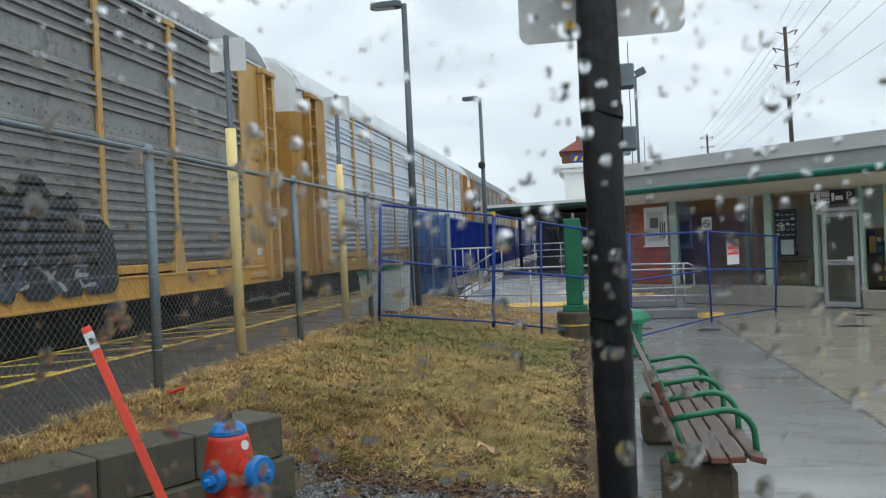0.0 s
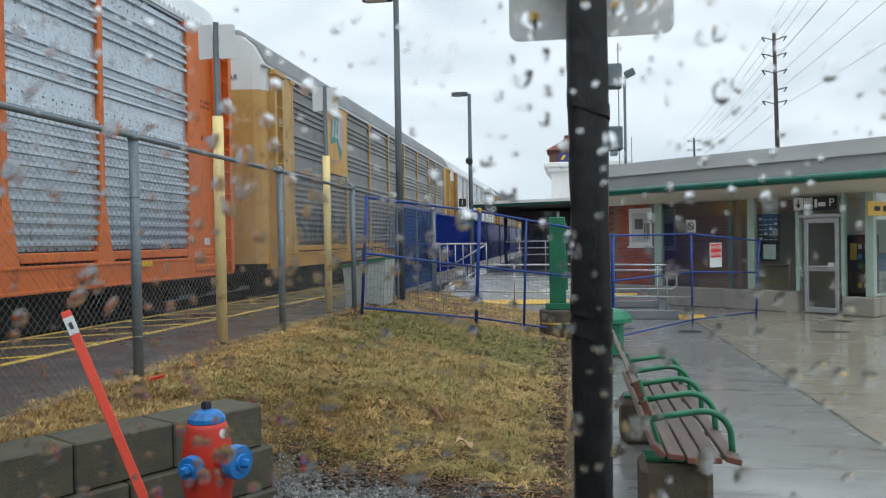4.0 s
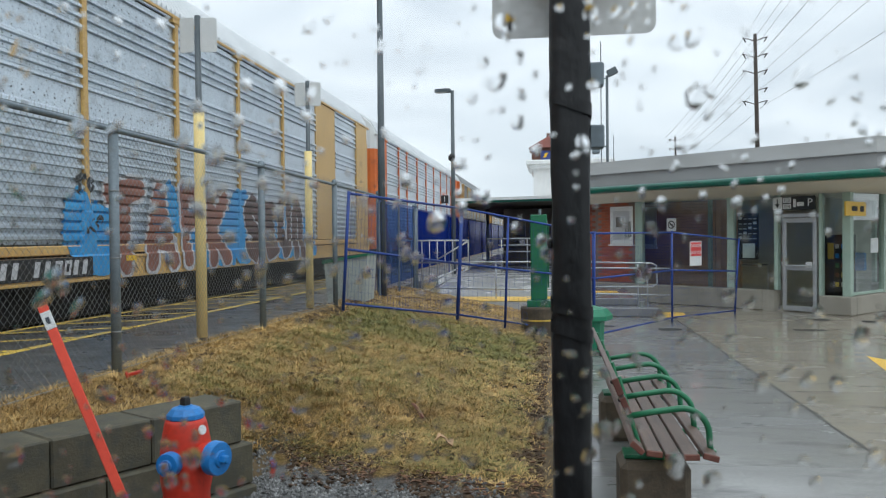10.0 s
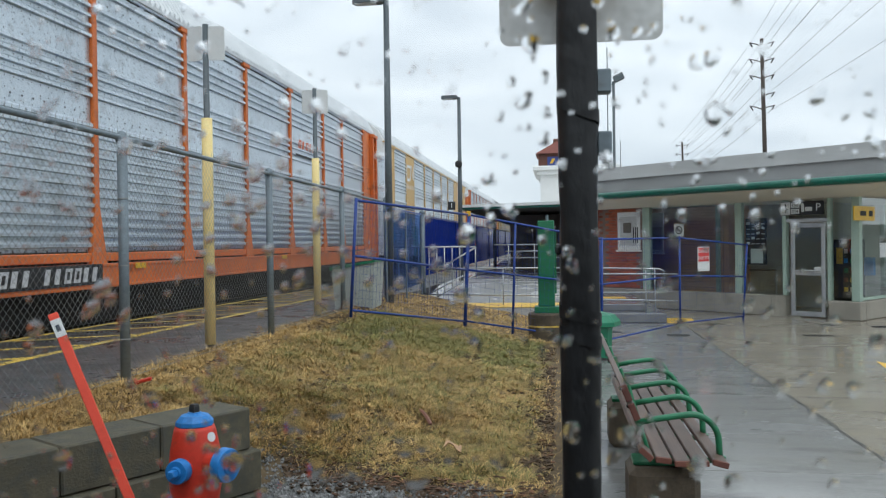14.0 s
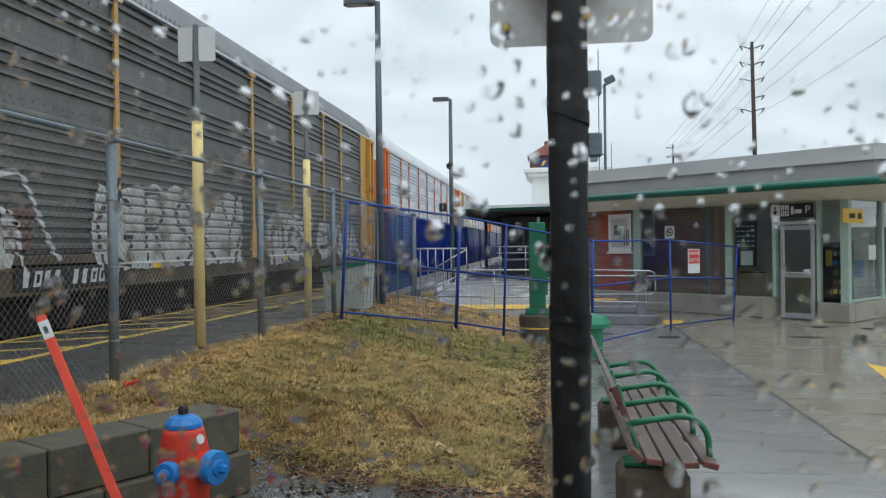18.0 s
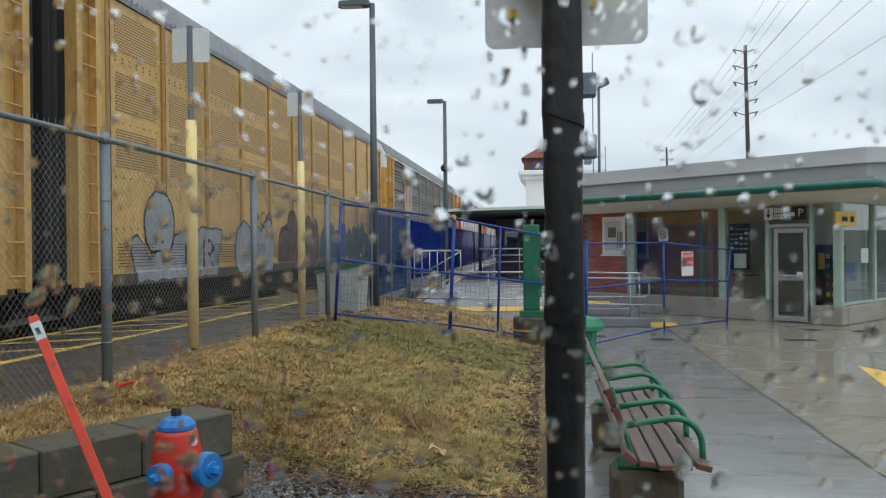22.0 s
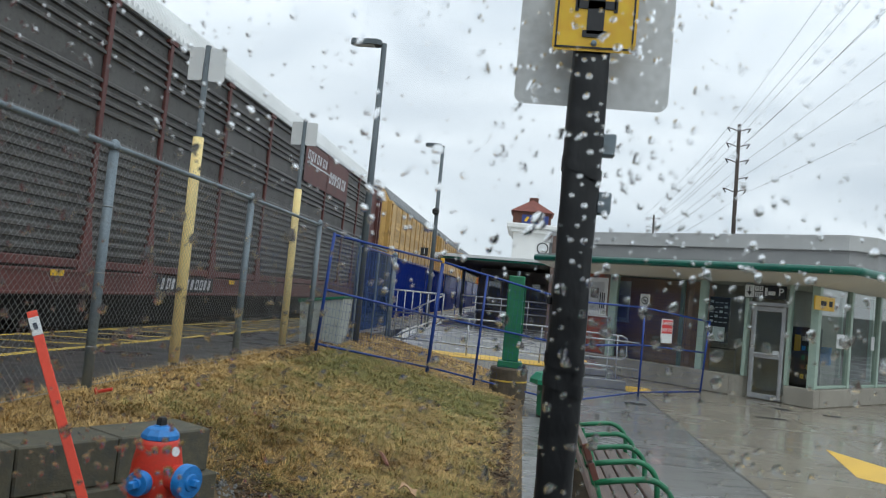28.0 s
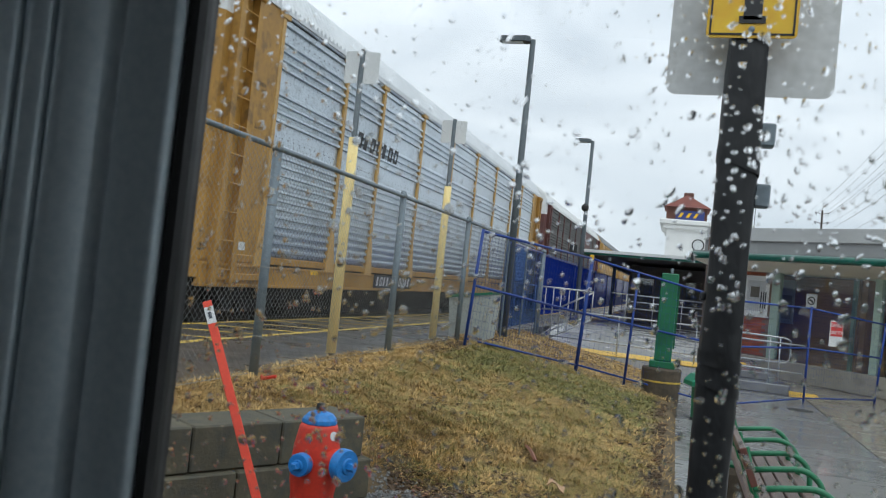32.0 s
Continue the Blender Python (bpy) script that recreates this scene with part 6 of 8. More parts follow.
def side_height(car, y, z):
    """How far the wagon's outside stands out at y, z."""
    posts, style = POSTS_OF[car.name]
    x = np.zeros_like(y)
    if style == "ribbed":
        zs, xs = [p[1] for p in RIBS], [p[0] for p in RIBS]
        for dz in (-0.02, 0.0, 0.02):
            x = np.maximum(x, np.where(z > SILL1, np.interp(z + dz, zs, xs), 0.0))
        x = np.where(z < SILL1 + 0.01, 0.062, x)
        x = np.where(z < SILL0 + 0.34, 0.098, x)
        for p in posts:
            half = 0.075 + np.clip((1.75 - z) * 0.175, 0.0, 0.14)
            x = np.where((abs(y - p) < half) & (z > SILL0 + 0.3), np.maximum(x, 0.060 + 0.02 * (z < 1.6)), x)
    else:
        x = np.where(z < SILL0 + 0.2, 0.052, 0.028)
        for p in posts:
            x = np.where(abs(y - p) < 0.08, 0.063, x)
    return x


def spray(car, field, y0, y1, z0, z1, paint, layer, label="spray-painted graffiti"):
    """Paints where field(y, z) is below zero, laid over the wagon's relief."""
    ys, zs = np.arange(y0, y1 + 0.035, 0.035), np.arange(max(z0, SILL0 + 0.005), z1 + 0.027, 0.027)
    Y, Z = np.meshgrid(ys, zs)
    F = field(Y, Z) + 0.012 * np.sin(11 * Y + 3 * np.sin(7 * Z)) + 0.010 * np.sin(17 * Z + 4 * np.sin(5 * Y))
    X = side_height(car, Y, Z) + 0.0025 + 0.0016 * layer
    m = Mesh()
    inside = F < 0
    for j in range(len(zs) - 1):
        for i in range(len(ys) - 1):
            ring = ((j, i), (j, i + 1), (j + 1, i + 1), (j + 1, i))
            n = sum(bool(inside[c]) for c in ring)
            if n == 0:
                continue
            pts = []
            for q in range(4):
                a, b = ring[q], ring[(q + 1) % 4]
                if inside[a]:
                    pts.append((X[a], Y[a], Z[a]))
                if inside[a] != inside[b]:
                    u = F[a] / (F[a] - F[b])
                    pts.append((X[a] + (X[b] - X[a]) * u, Y[a] + (Y[b] - Y[a]) * u, Z[a] + (Z[b] - Z[a]) * u))
            if len(pts) > 2:
                base = len(m.v)
                m.v += pts
                m.f.append(tuple(range(base, base + len(pts))))
    if m.f:
        part("graffiti", m, paint, car, label)


def stroke_field(lines, r):
    def field(Y, Z):
        best = np.full(Y.shape, 9.0)
        for line in lines:
            for (ay, az), (by, bz) in zip(line, line[1:]):
                dy, dz = by - ay, bz - az
                u = np.clip(((Y - ay) * dy + (Z - az) * dz) / (dy * dy + dz * dz + 1e-9), 0, 1)
                best = np.minimum(best, np.hypot(Y - ay - u * dy, Z - az - u * dz))
        return best - r
    return field


def word_lines(word, y0, y1, z0, z1, slant, wobble, wide=0.72):
    rg = random.Random(wobble)
    cw = (y1 - y0) / len(word)
    lines = []
    for k, ch in enumerate(word):
        low, high = z0 + rg.uniform(0, 0.06), z1 - rg.uniform(0, 0.12) * (z1 - z0)
        for run in GLYPH[ch].split(";"):
            v = [float(q) / 10 for q in run.split()]
            lines.append([(y0 + cw * (k + 0.5 + wide * (a - 0.5)) + slant * (low + (high - low) * b - z0), low + (high - low) * b) for a, b in zip(v[::2], v[1::2])])
    return lines


def spray_word(car, word, y0, y1, z0, z1, fat, rim, fill, edge, halo=None, halo_wide=0.2, slant=0.0, wobble=1, layer=1):
    lines = word_lines(word, y0, y1, z0 + fat, z1 - fat, slant, wobble)
    g = fat + rim + (halo_wide if halo else 0)
    ext = (y0 - g, y1 + g + abs(slant) * (z1 - z0), z0 - g, z1 + g)
    if halo:
        spray(car, stroke_field(lines, fat + rim + halo_wide), *ext, halo, layer - 1, "spray-painted graffiti background")
    if not rim:
        spray(car, stroke_field(lines, fat), *ext, fill, layer + 1)
        return
    # letter by letter, each outline over the letter before
    for k, ch in enumerate(word):
        n = GLYPH[ch].count(";") + 1
        own, lines = lines[:n], lines[n:]
        a, b = min(p[0] for q in own for p in q), max(p[0] for q in own for p in q)
        spray(car, stroke_field(own, fat + rim), a - g, b + g, ext[2], ext[3], edge, layer + 2 * k)
        spray(car, stroke_field(own, fat), a - g, b + g, ext[2], ext[3], fill, layer + 2 * k + 1)


def spray_lumps(car, y0, y1, z0, z1, seed, paint, edge=None, layer=0, n=5):
    """A rounded, lumpy patch of paint with an optional dark outline."""
    rg = random.Random(seed)
    lumps = [(y0 + (y1 - y0) * (k + 0.5) / n, z0 + (z1 - z0) * rg.uniform(0.25, 0.55), (y1 - y0) / n * rg.uniform(0.55, 0.8), (z1 - z0) * rg.uniform(0.42, 0.62)) for k in range(n)]

    def body(Y, Z):
        best = np.full(Y.shape, 9.0)
        for cy, cz, ry, rz in lumps:
            best = np.minimum(best, (np.hypot((Y - cy) / ry, (Z - cz) / rz) - 1) * min(ry, rz))
        return np.maximum(best, np.maximum(z0 - Z, Z - z1 - 0.1))

    ext = (y0 - 0.5, y1 + 0.5, z0 - 0.1, z1 + 0.2)
    if edge:
        spray(car, lambda Y, Z: body(Y, Z) - 0.045, *ext, edge, layer)
    spray(car, body, *ext, paint, layer + 1)


def spray_cloud(car, y0, y1, z0, z1, bumps, drop, paint, rim=None, layer=0, shift=0.0, lean=0.0):
    """A broad patch of paint with a scalloped top and ragged ends."""
    def body(Y, Z):
        u = (Y - y0) / (y1 - y0)
        v = u * bumps + shift + 0.35 * np.sin(2.3 * u * bumps + 3 * shift)
        top = z1 - drop * (1 - abs(np.sin(math.pi * v))) * (0.7 + 0.5 * np.sin(1.7 * v)) - 0.35 * drop * (1 + np.sin(4.3 * u + 5 * shift))
        return np.maximum(np.maximum(y0 - Y + 0.12 * np.sin(3.1 * Z + shift), Y - y1 + 0.14 * np.sin(2.7 * Z) + lean * (Z - z0)), np.maximum(z0 - Z, Z - top))

    ext = (y0 - 0.3, y1 + 0.3, z0 - 0.1, z1 + 0.2)
    if rim:
        spray(car, lambda Y, Z: body(Y, Z) - 0.045, *ext, rim, layer)
    spray(car, body, *ext, paint, layer + 1)


def sharp_field(lines, r):
    """Like stroke_field, with square ends and pointed corners."""
    def field(Y, Z):
        best = np.full(Y.shape, 9.0)
        for line in lines:
            for (ay, az), (by, bz) in zip(line, line[1:]):
                dy, dz = by - ay, bz - az
                n = math.hypot(dy, dz) + 1e-9
                along = ((Y - ay) * dy + (Z - az) * dz) / n
                across = abs((Y - ay) * dz - (Z - az) * dy) / n
                best = np.minimum(best, np.maximum(across, np.maximum(-along, along - n)))
        return best - r
    return field


def spray_piece(car, word, y0, y1, z0, z1, fat, line, fill, edge, shade, slant=0.0, wobble=1, layer=1):
    """Angular, interlocking letters: one silvery mass crossed by black outlines, with a dropped shadow."""
    lines = word_lines(word, y0, y1, z0 + fat, z1 - fat, slant, wobble, 1.05)
    ext = (y0 - 0.5, y1 + 0.5 + abs(slant) * (z1 - z0), z0 - 0.25, z1 + 0.25)
    spray(car, sharp_field([[(a + 0.09, b - 0.09) for a, b in q] for q in lines], fat + 0.04), *ext, shade, layer)
    spray(car, sharp_field(lines, fat), *ext, fill, layer + 1)
    for ch in word:
        n = GLYPH[ch].count(";") + 1
        own, lines = lines[:n], lines[n:]
        near = sharp_field(own, fat)
        spray(car, lambda Y, Z: abs(near(Y, Z)) - line, *ext, edge, layer + 2)


def sheet_bolts(w):
    """Dark bolt heads along the plain bands and drain holes between the ribs of a side sheet."""
    m = Mesh()
    for z in (1.17, 2.80, 3.02, 4.34, 4.60, 4.84):
        n = int(w / 0.21)
        for k in range(n):
            y = 0.2 + (w - 0.4) * k / (n - 1)
            m.box(-0.002, 0.006, y - 0.011, y + 0.011, z - 0.011, z + 0.011)
    z = SILL1 + 0.02
    while z < EAVE - 0.2:
        n = int(w / 0.16)
        for k in range(n):
            y = 0.14 + (w - 0.28) * k / (n - 1)
            m.add([(0.0022, y - 0.008, z + 0.018), (0.0022, y + 0.008, z + 0.018), (0.0022, y + 0.008, z + 0.034), (0.0022, y - 0.008, z + 0.034)], [(0, 1, 2, 3)])
        z += 0.135
    return m


def bolt_rows(w):
    m = Mesh()
    for z in (1.52, 2.28, 3.10, 4.0, 4.06):
        n = 7
        for k in range(n):
            y = 0.26 + (w - 0.46) * k / (n - 1)
            m.box(0.02, 0.027, y - 0.014, y + 0.014, z - 0.012, z + 0.012)
    return m


def low_slots(w):
    """Rows of short dark slots low on a yellow sheet, showing through the paint."""
    m = Mesh()
    for r in range(8):
        for k in range(int((w - 0.5) / 0.09)):
            y, z = 0.26 + k * 0.09 + 0.045 * (r % 2), 0.95 + 0.048 * r
            m.add([(0.0355, y, z), (0.0355, y + 0.065, z), (0.0355, y + 0.065, z + 0.014), (0.0355, y, z + 0.014)], [(0, 1, 2, 3)])
    return m


def slanted_bars(m, x, y, z, h, pattern, step=0.2):
    """Upright bars of lettering that leans forward; a space in the pattern leaves a gap."""
    for k, ch in enumerate(pattern):
        if ch == " ":
            continue
        a, w = y + k * step, step * (0.72 if ch == "o" else 0.5)
        m.add([(x, a, z), (x, a + w, z), (x, a + w + h * 0.25, z + h), (x, a + h * 0.25, z + h)], [(0, 1, 2, 3)])
        if ch == "o":
            m.f.pop()
            m.v = m.v[:-4]
            for f0, f1 in ((0.0, 0.3), (0.7, 1.0)):
                m.add([(x, a + w * f0, z), (x, a + w * f1, z), (x, a + w * f1 + h * 0.25, z + h), (x, a + w * f0 + h * 0.25, z + h)], [(0, 1, 2, 3)])
            for g0, g1 in ((0.0, 0.22), (0.78, 1.0)):
                m.add([(x + 0.0004, a + h * 0.25 * g0, z + h * g0), (x + 0.0004, a + w + h * 0.25 * g0, z + h * g0), (x + 0.0004, a + w + h * 0.25 * g1, z + h * g1), (x + 0.0004, a + h * 0.25 * g1, z + h * g1)], [(0, 1, 2, 3)])
    return m


def rail_car(rear, L, side, post, sill, roof, end, label, style="ribbed", bays=10, first=1.05, solid=(), dark_ends=(), ladders=(0, 1), rear_door=None, cap=None):
    car = thing("car_carrier_wagon", label, "rail wagon", at=(TX, rear, 0.55), group="car carrier wagons")
    cap = cap or rack_roof_white
    if style == "ribbed":
        part("side_sill", shared(("sill", L, sill.name), lambda: Mesh().box(-0.02, 0.075, 0.25, L - 0.25, SILL0, SILL0 + 0.31, 0.01).box(-0.04, 0.095, 0.25, L - 0.25, SILL0 + 0.29, SILL0 + 0.33, 0.006).box(-0.04, 0.095, 0.25, L - 0.25, SILL0, SILL0 + 0.04, 0.006), "side_sill", sill), parent=car)
        part("top_channel", shared(("chan", L, sill.name), lambda: Mesh().box(-0.02, 0.058, 0.25, L - 0.25, SILL0 + 0.36, SILL1, 0.012), "top_channel", sill), parent=car)
        part("eave_rail", shared(("eave", L, post.name), lambda: Mesh().box(-0.02, 0.07, 0.1, L - 0.1, EAVE - 0.028, EAVE + 0.022, 0.006), "eave_rail", post if post is rack_buff else roof), parent=car)
        posts = [L / 2 + p for p in (-11.15, -8.60, -6.70, -4.02, -1.34, 1.34, 4.02, 6.70, 8.60, 11.15)]
    else:
        part("side_sill", shared(("sill", L, sill.name), lambda: Mesh().box(-0.02, 0.045, 0.25, L - 0.25, SILL0, SILL0 + 0.19, 0.01), "side_sill", sill), parent=car)
        posts = [first + 1.715 * k for k in range(bays + 1)]
    POSTS_OF[car.name] = (posts, style)
    part("deck", shared(("deck", L), lambda: Mesh().box(-2.95, -0.05, 0.3, L - 0.3, 0.62, 1.0).box(-1.9, -1.1, 0.1, L - 0.1, 0.35, 0.62).box(-2.3, -0.55, 3.9, L - 3.9, 0.12, 0.62, 0.03), "deck", truck_black), parent=car)
    part("far_side", shared(("far", L, side.name), lambda: Mesh().box(-3.05, -3.0, 0.4, L - 0.4, SILL0, EAVE), "far_side", side), parent=car)
    part("inner_deck", shared(("inner", L), lambda: Mesh().box(-2.98, -0.06, 0.5, L - 0.5, 2.88, 2.94), "inner_deck", truck_black), parent=car)
    part("roof", shared(("roof", L, roof.name), lambda: roof_mesh(L - 0.8), "roof", roof), parent=car, at=(0, 0.4, 0))
    for e, y, ew in ((0, 0.0, posts[0]), (1, posts[-1], L - posts[-1])):
        out = 0.40 if style == "ribbed" else 0.12
        ep = part("end_panel", shared(("endp", end.name, round(ew, 3), out), lambda: plain_sheet(ew - out, SILL0 + 0.1, EAVE - 0.01, 0.045), "end_panel", end), parent=car, at=(0, y + (out if e == 0 else 0), 0))
        inner = ew - out

        def at_end(a, wide, e=e, inner=inner):
            return a if e == 0 else inner - a - wide

        if e in ladders:
            for a in (0.0, 0.46):
                part("corner_rib", shared(("rib", end.name), lambda: Mesh().box(0.046, 0.15, 0, 0.10, SILL0 + 0.05, EAVE - 0.05, 0.008).box(0.15, 0.17, -0.015, 0.115, SILL0 + 0.05, EAVE - 0.05, 0.004), "corner_rib", end), parent=ep, at=(0, at_end(a, 0.10), 0))
            part("head_beam", shared(("head", end.name), lambda: Mesh().box(0.046, 0.20, 0.0, 0.62, EAVE - 0.17, EAVE - 0.05, 0.02), "head_beam", end), parent=ep, at=(0, at_end(-0.03, 0.62), 0))
            for k in range(10):
                part("rung", shared(("rung", end.name), rung_mesh, "rung", end), parent=ep, at=(0, at_end(-0.01, 0.58), SILL0 + 0.25 + 0.40 * k))
        part("foot_beam", shared(("foot", end.name, round(inner, 3)), lambda: Mesh().box(0.046, 0.11, 0.02, inner - 0.02, SILL0 + 0.1, SILL0 + 0.20, 0.01), "foot_beam", end), parent=ep)
        q = at_end(0.70, 0.3)
        if inner > 1.0:
            part("placard_frame", shared(("brake", end.name), lambda: Mesh().box(0.046, 0.052, 0, 0.34, 2.16, 2.40, 0.004).box(0.0525, 0.056, 0.02, 0.32, 2.18, 2.20).box(0.0525, 0.056, 0.02, 0.32, 2.36, 2.38), "placard_frame", end), parent=ep, at=(0, q, 0))
            tagged(part("data_panel", shared(("data",), lambda: slanted_bars(Mesh(), 0.047, 0.0, 3.0, 0.07, "ii oiio", 0.05), "data_panel", paint_black), parent=ep, at=(0, q, 0), label="small black data bars"), kind="stuff")
            tagged(part("data_panel", shared(("data2",), lambda: slanted_bars(slanted_bars(Mesh(), 0.047, 0.0, 3.55, 0.05, "iioi iio", 0.045), 0.047, 0.0, 3.64, 0.05, "oi iioii", 0.045), "data_panel", paint_black), parent=ep, at=(0, q, 0), label="small black data bars"), kind="stuff")
            part("placard", shared(("placard",), lambda: Mesh().box(0.048, 0.054, 0.0, 0.2, 0.0, 0.12), "placard", white_plate), parent=ep, at=(0, q + 0.05, 1.20))
        s = 1 if e else -1
        ye = L - 0.02 if e else 0.02
        paint = truck_black if e in dark_ends else rear_door if rear_door and not e else end
        part("end_door", shared(("door", paint.name, s), lambda: end_door_mesh(s), "end_door", paint), parent=car, at=(0, ye, 0), label="smooth end door wrapping round the corner")
        hood = part("end_hood", shared(("hood", cap.name, s), lambda: end_cap_mesh(s), "end_hood", cap), parent=car, at=(0, ye, 0), label="pale rounded cap over the end door")
        if not e and style == "ribbed" and cap is rack_roof_white:
            letters("lettering", "FREIGHT CAR", 0.16, paint_black, hood, Matrix.Translation((-0.98, -0.006, 4.66)) @ Euler((radians(90), 0, 0)).to_matrix().to_4x4())
        if e in dark_ends:
            part("bellows", Mesh().box(-2.8, -0.02, min(ye, ye + s * 0.30), max(ye, ye + s * 0.30), 0.8, EAVE + 0.25, 0.05).box(-2.7, 0.02, min(ye + s * 0.1, ye + s * 0.2), max(ye + s * 0.1, ye + s * 0.2), 0.8, EAVE + 0.2, 0.03), truck_black, car, "black rubber bellows")
        part("coupler", Mesh().box(-1.65, -1.35, min(ye, ye + s * 0.62), max(ye, ye + s * 0.62), 0.45, 0.75, 0.04), truck_black, car)
        part("hose", Mesh().tube([(-1.1, ye, 0.6), (-1.05, ye + s * 0.3, 0.25), (-1.0, ye + s * 0.55, 0.35)], 0.025, 6), truck_black, car)
    for k in range(len(posts) - 1):
        y, bw = posts[k], posts[k + 1] - posts[k]
        if style == "ribbed" and k not in solid:
            sh = part("side_sheet", shared(("rib", side.name, round(bw, 3)), lambda: ribbed(bw), "side_sheet", side), parent=car, at=(0.0, y, 0))
            tagged(part("bolt_heads", shared(("bolts", "r", round(bw, 3)), lambda: sheet_bolts(bw), "bolt_heads", dark_metal), parent=sh), kind="stuff")
            part("eave_slot", shared(("slot", round(bw, 3)), lambda: Mesh().box(0.0, 0.012, 0.25, bw * 0.48, EAVE - 0.075, EAVE - 0.045).box(0.0, 0.012, bw * 0.55, bw - 0.25, EAVE - 0.075, EAVE - 0.045), "eave_slot", truck_black), parent=sh, label="dark slots under the eave")
        elif k in solid:
            part("side_sheet", shared(("solid", end.name, round(bw, 3)), lambda: plain_sheet(bw), "side_sheet", end), parent=car, label="plain painted full-height panel", at=(0, y, 0))
        else:
            sh = part("side_sheet", shared(("flat", side.name, round(bw, 4)), lambda: plain_sheet(bw, SILL0 + 0.16, EAVE - 0.02, 0.02), "side_sheet", side), parent=car, at=(0, y, 0))
            tagged(part("bolt_heads", shared(("bolts", round(bw, 4)), lambda: bolt_rows(bw), "bolt_heads", dark_metal), parent=sh), kind="stuff")
            tagged(part("vent_slots", shared(("slots", round(bw, 4)), lambda: low_slots(bw), "vent_slots", truck_black), parent=sh), kind="stuff")
            part("gap", shared(("gap",), lambda: Mesh().box(0.021, 0.024, 0.07, 0.13, SILL0 + 0.2, EAVE - 0.08), "gap", truck_black), parent=sh)
            if k < bays - 2 or 1 in dark_ends:
                for z, hv in ((2.42, 0.58), (3.26, 0.58), (4.16, 0.58)):
                    part("vent", shared(("vent", round(bw, 4), hv), lambda: Mesh().box(0.021, 0.025, 0.26, bw - 0.2, 0.0, hv), "vent", vent_yellow), parent=sh, at=(0, 0, z), label="punched vent grille")
    for k, y in enumerate(posts):
        if solid and (k in solid or k - 1 in solid):
            continue
        part("side_post", shared(("post", post.name, style), post_mesh if style == "ribbed" else lambda: Mesh().box(0.0, 0.06, -0.05, 0.05, SILL0 + 0.1, EAVE - 0.02, 0.008), "side_post", post), parent=car, at=(0, y, 0))
    for y in (2.6, L - 2.6):
        WHEELS.setdefault(car.name, [])
        tr = part("truck", shared(("truck",), truck_mesh, "truck", truck_black), parent=car, at=(0, y, 0))
        for dy in (-0.9, 0.9):
            WHEELS[car.name].append((part("wheelset", shared(("wheels",), wheelset_mesh, "wheelset", wheel_steel), parent=tr, at=(0, dy, 0.455)), dy, y + dy))
    if style == "ribbed":
        np_ = part("number_plate", shared(("nplate",), lambda: Mesh().box(0.096, 0.101, 6.55, 8.95, SILL0 + 0.06, SILL0 + 0.33), "number_plate", black_paint), parent=car, label="black panel with white reporting bars")
        for k, ch in enumerate("ioii iiooii"):
            if ch != " ":
                part("number_bar", shared(("bars", ch), lambda: slanted_bars(Mesh(), 0.1025, 0.0, SILL0 + 0.10, 0.19, ch, 0.205), "number_bar", paint_white), parent=np_, at=(0, 6.68 + 0.2 * k, 0))
    for k in range(4):
        part("reflector", shared(("reflector",), lambda: Mesh().box(0.102, 0.106, 0.0, 0.3, SILL0 + 0.24, SILL0 + 0.32), "reflector", sign_yellow), parent=car, at=(0, 3.5 + k * (L - 7) / 3, 0))
    return car


TX = -6.25
CARS = []
WHEELS = {}


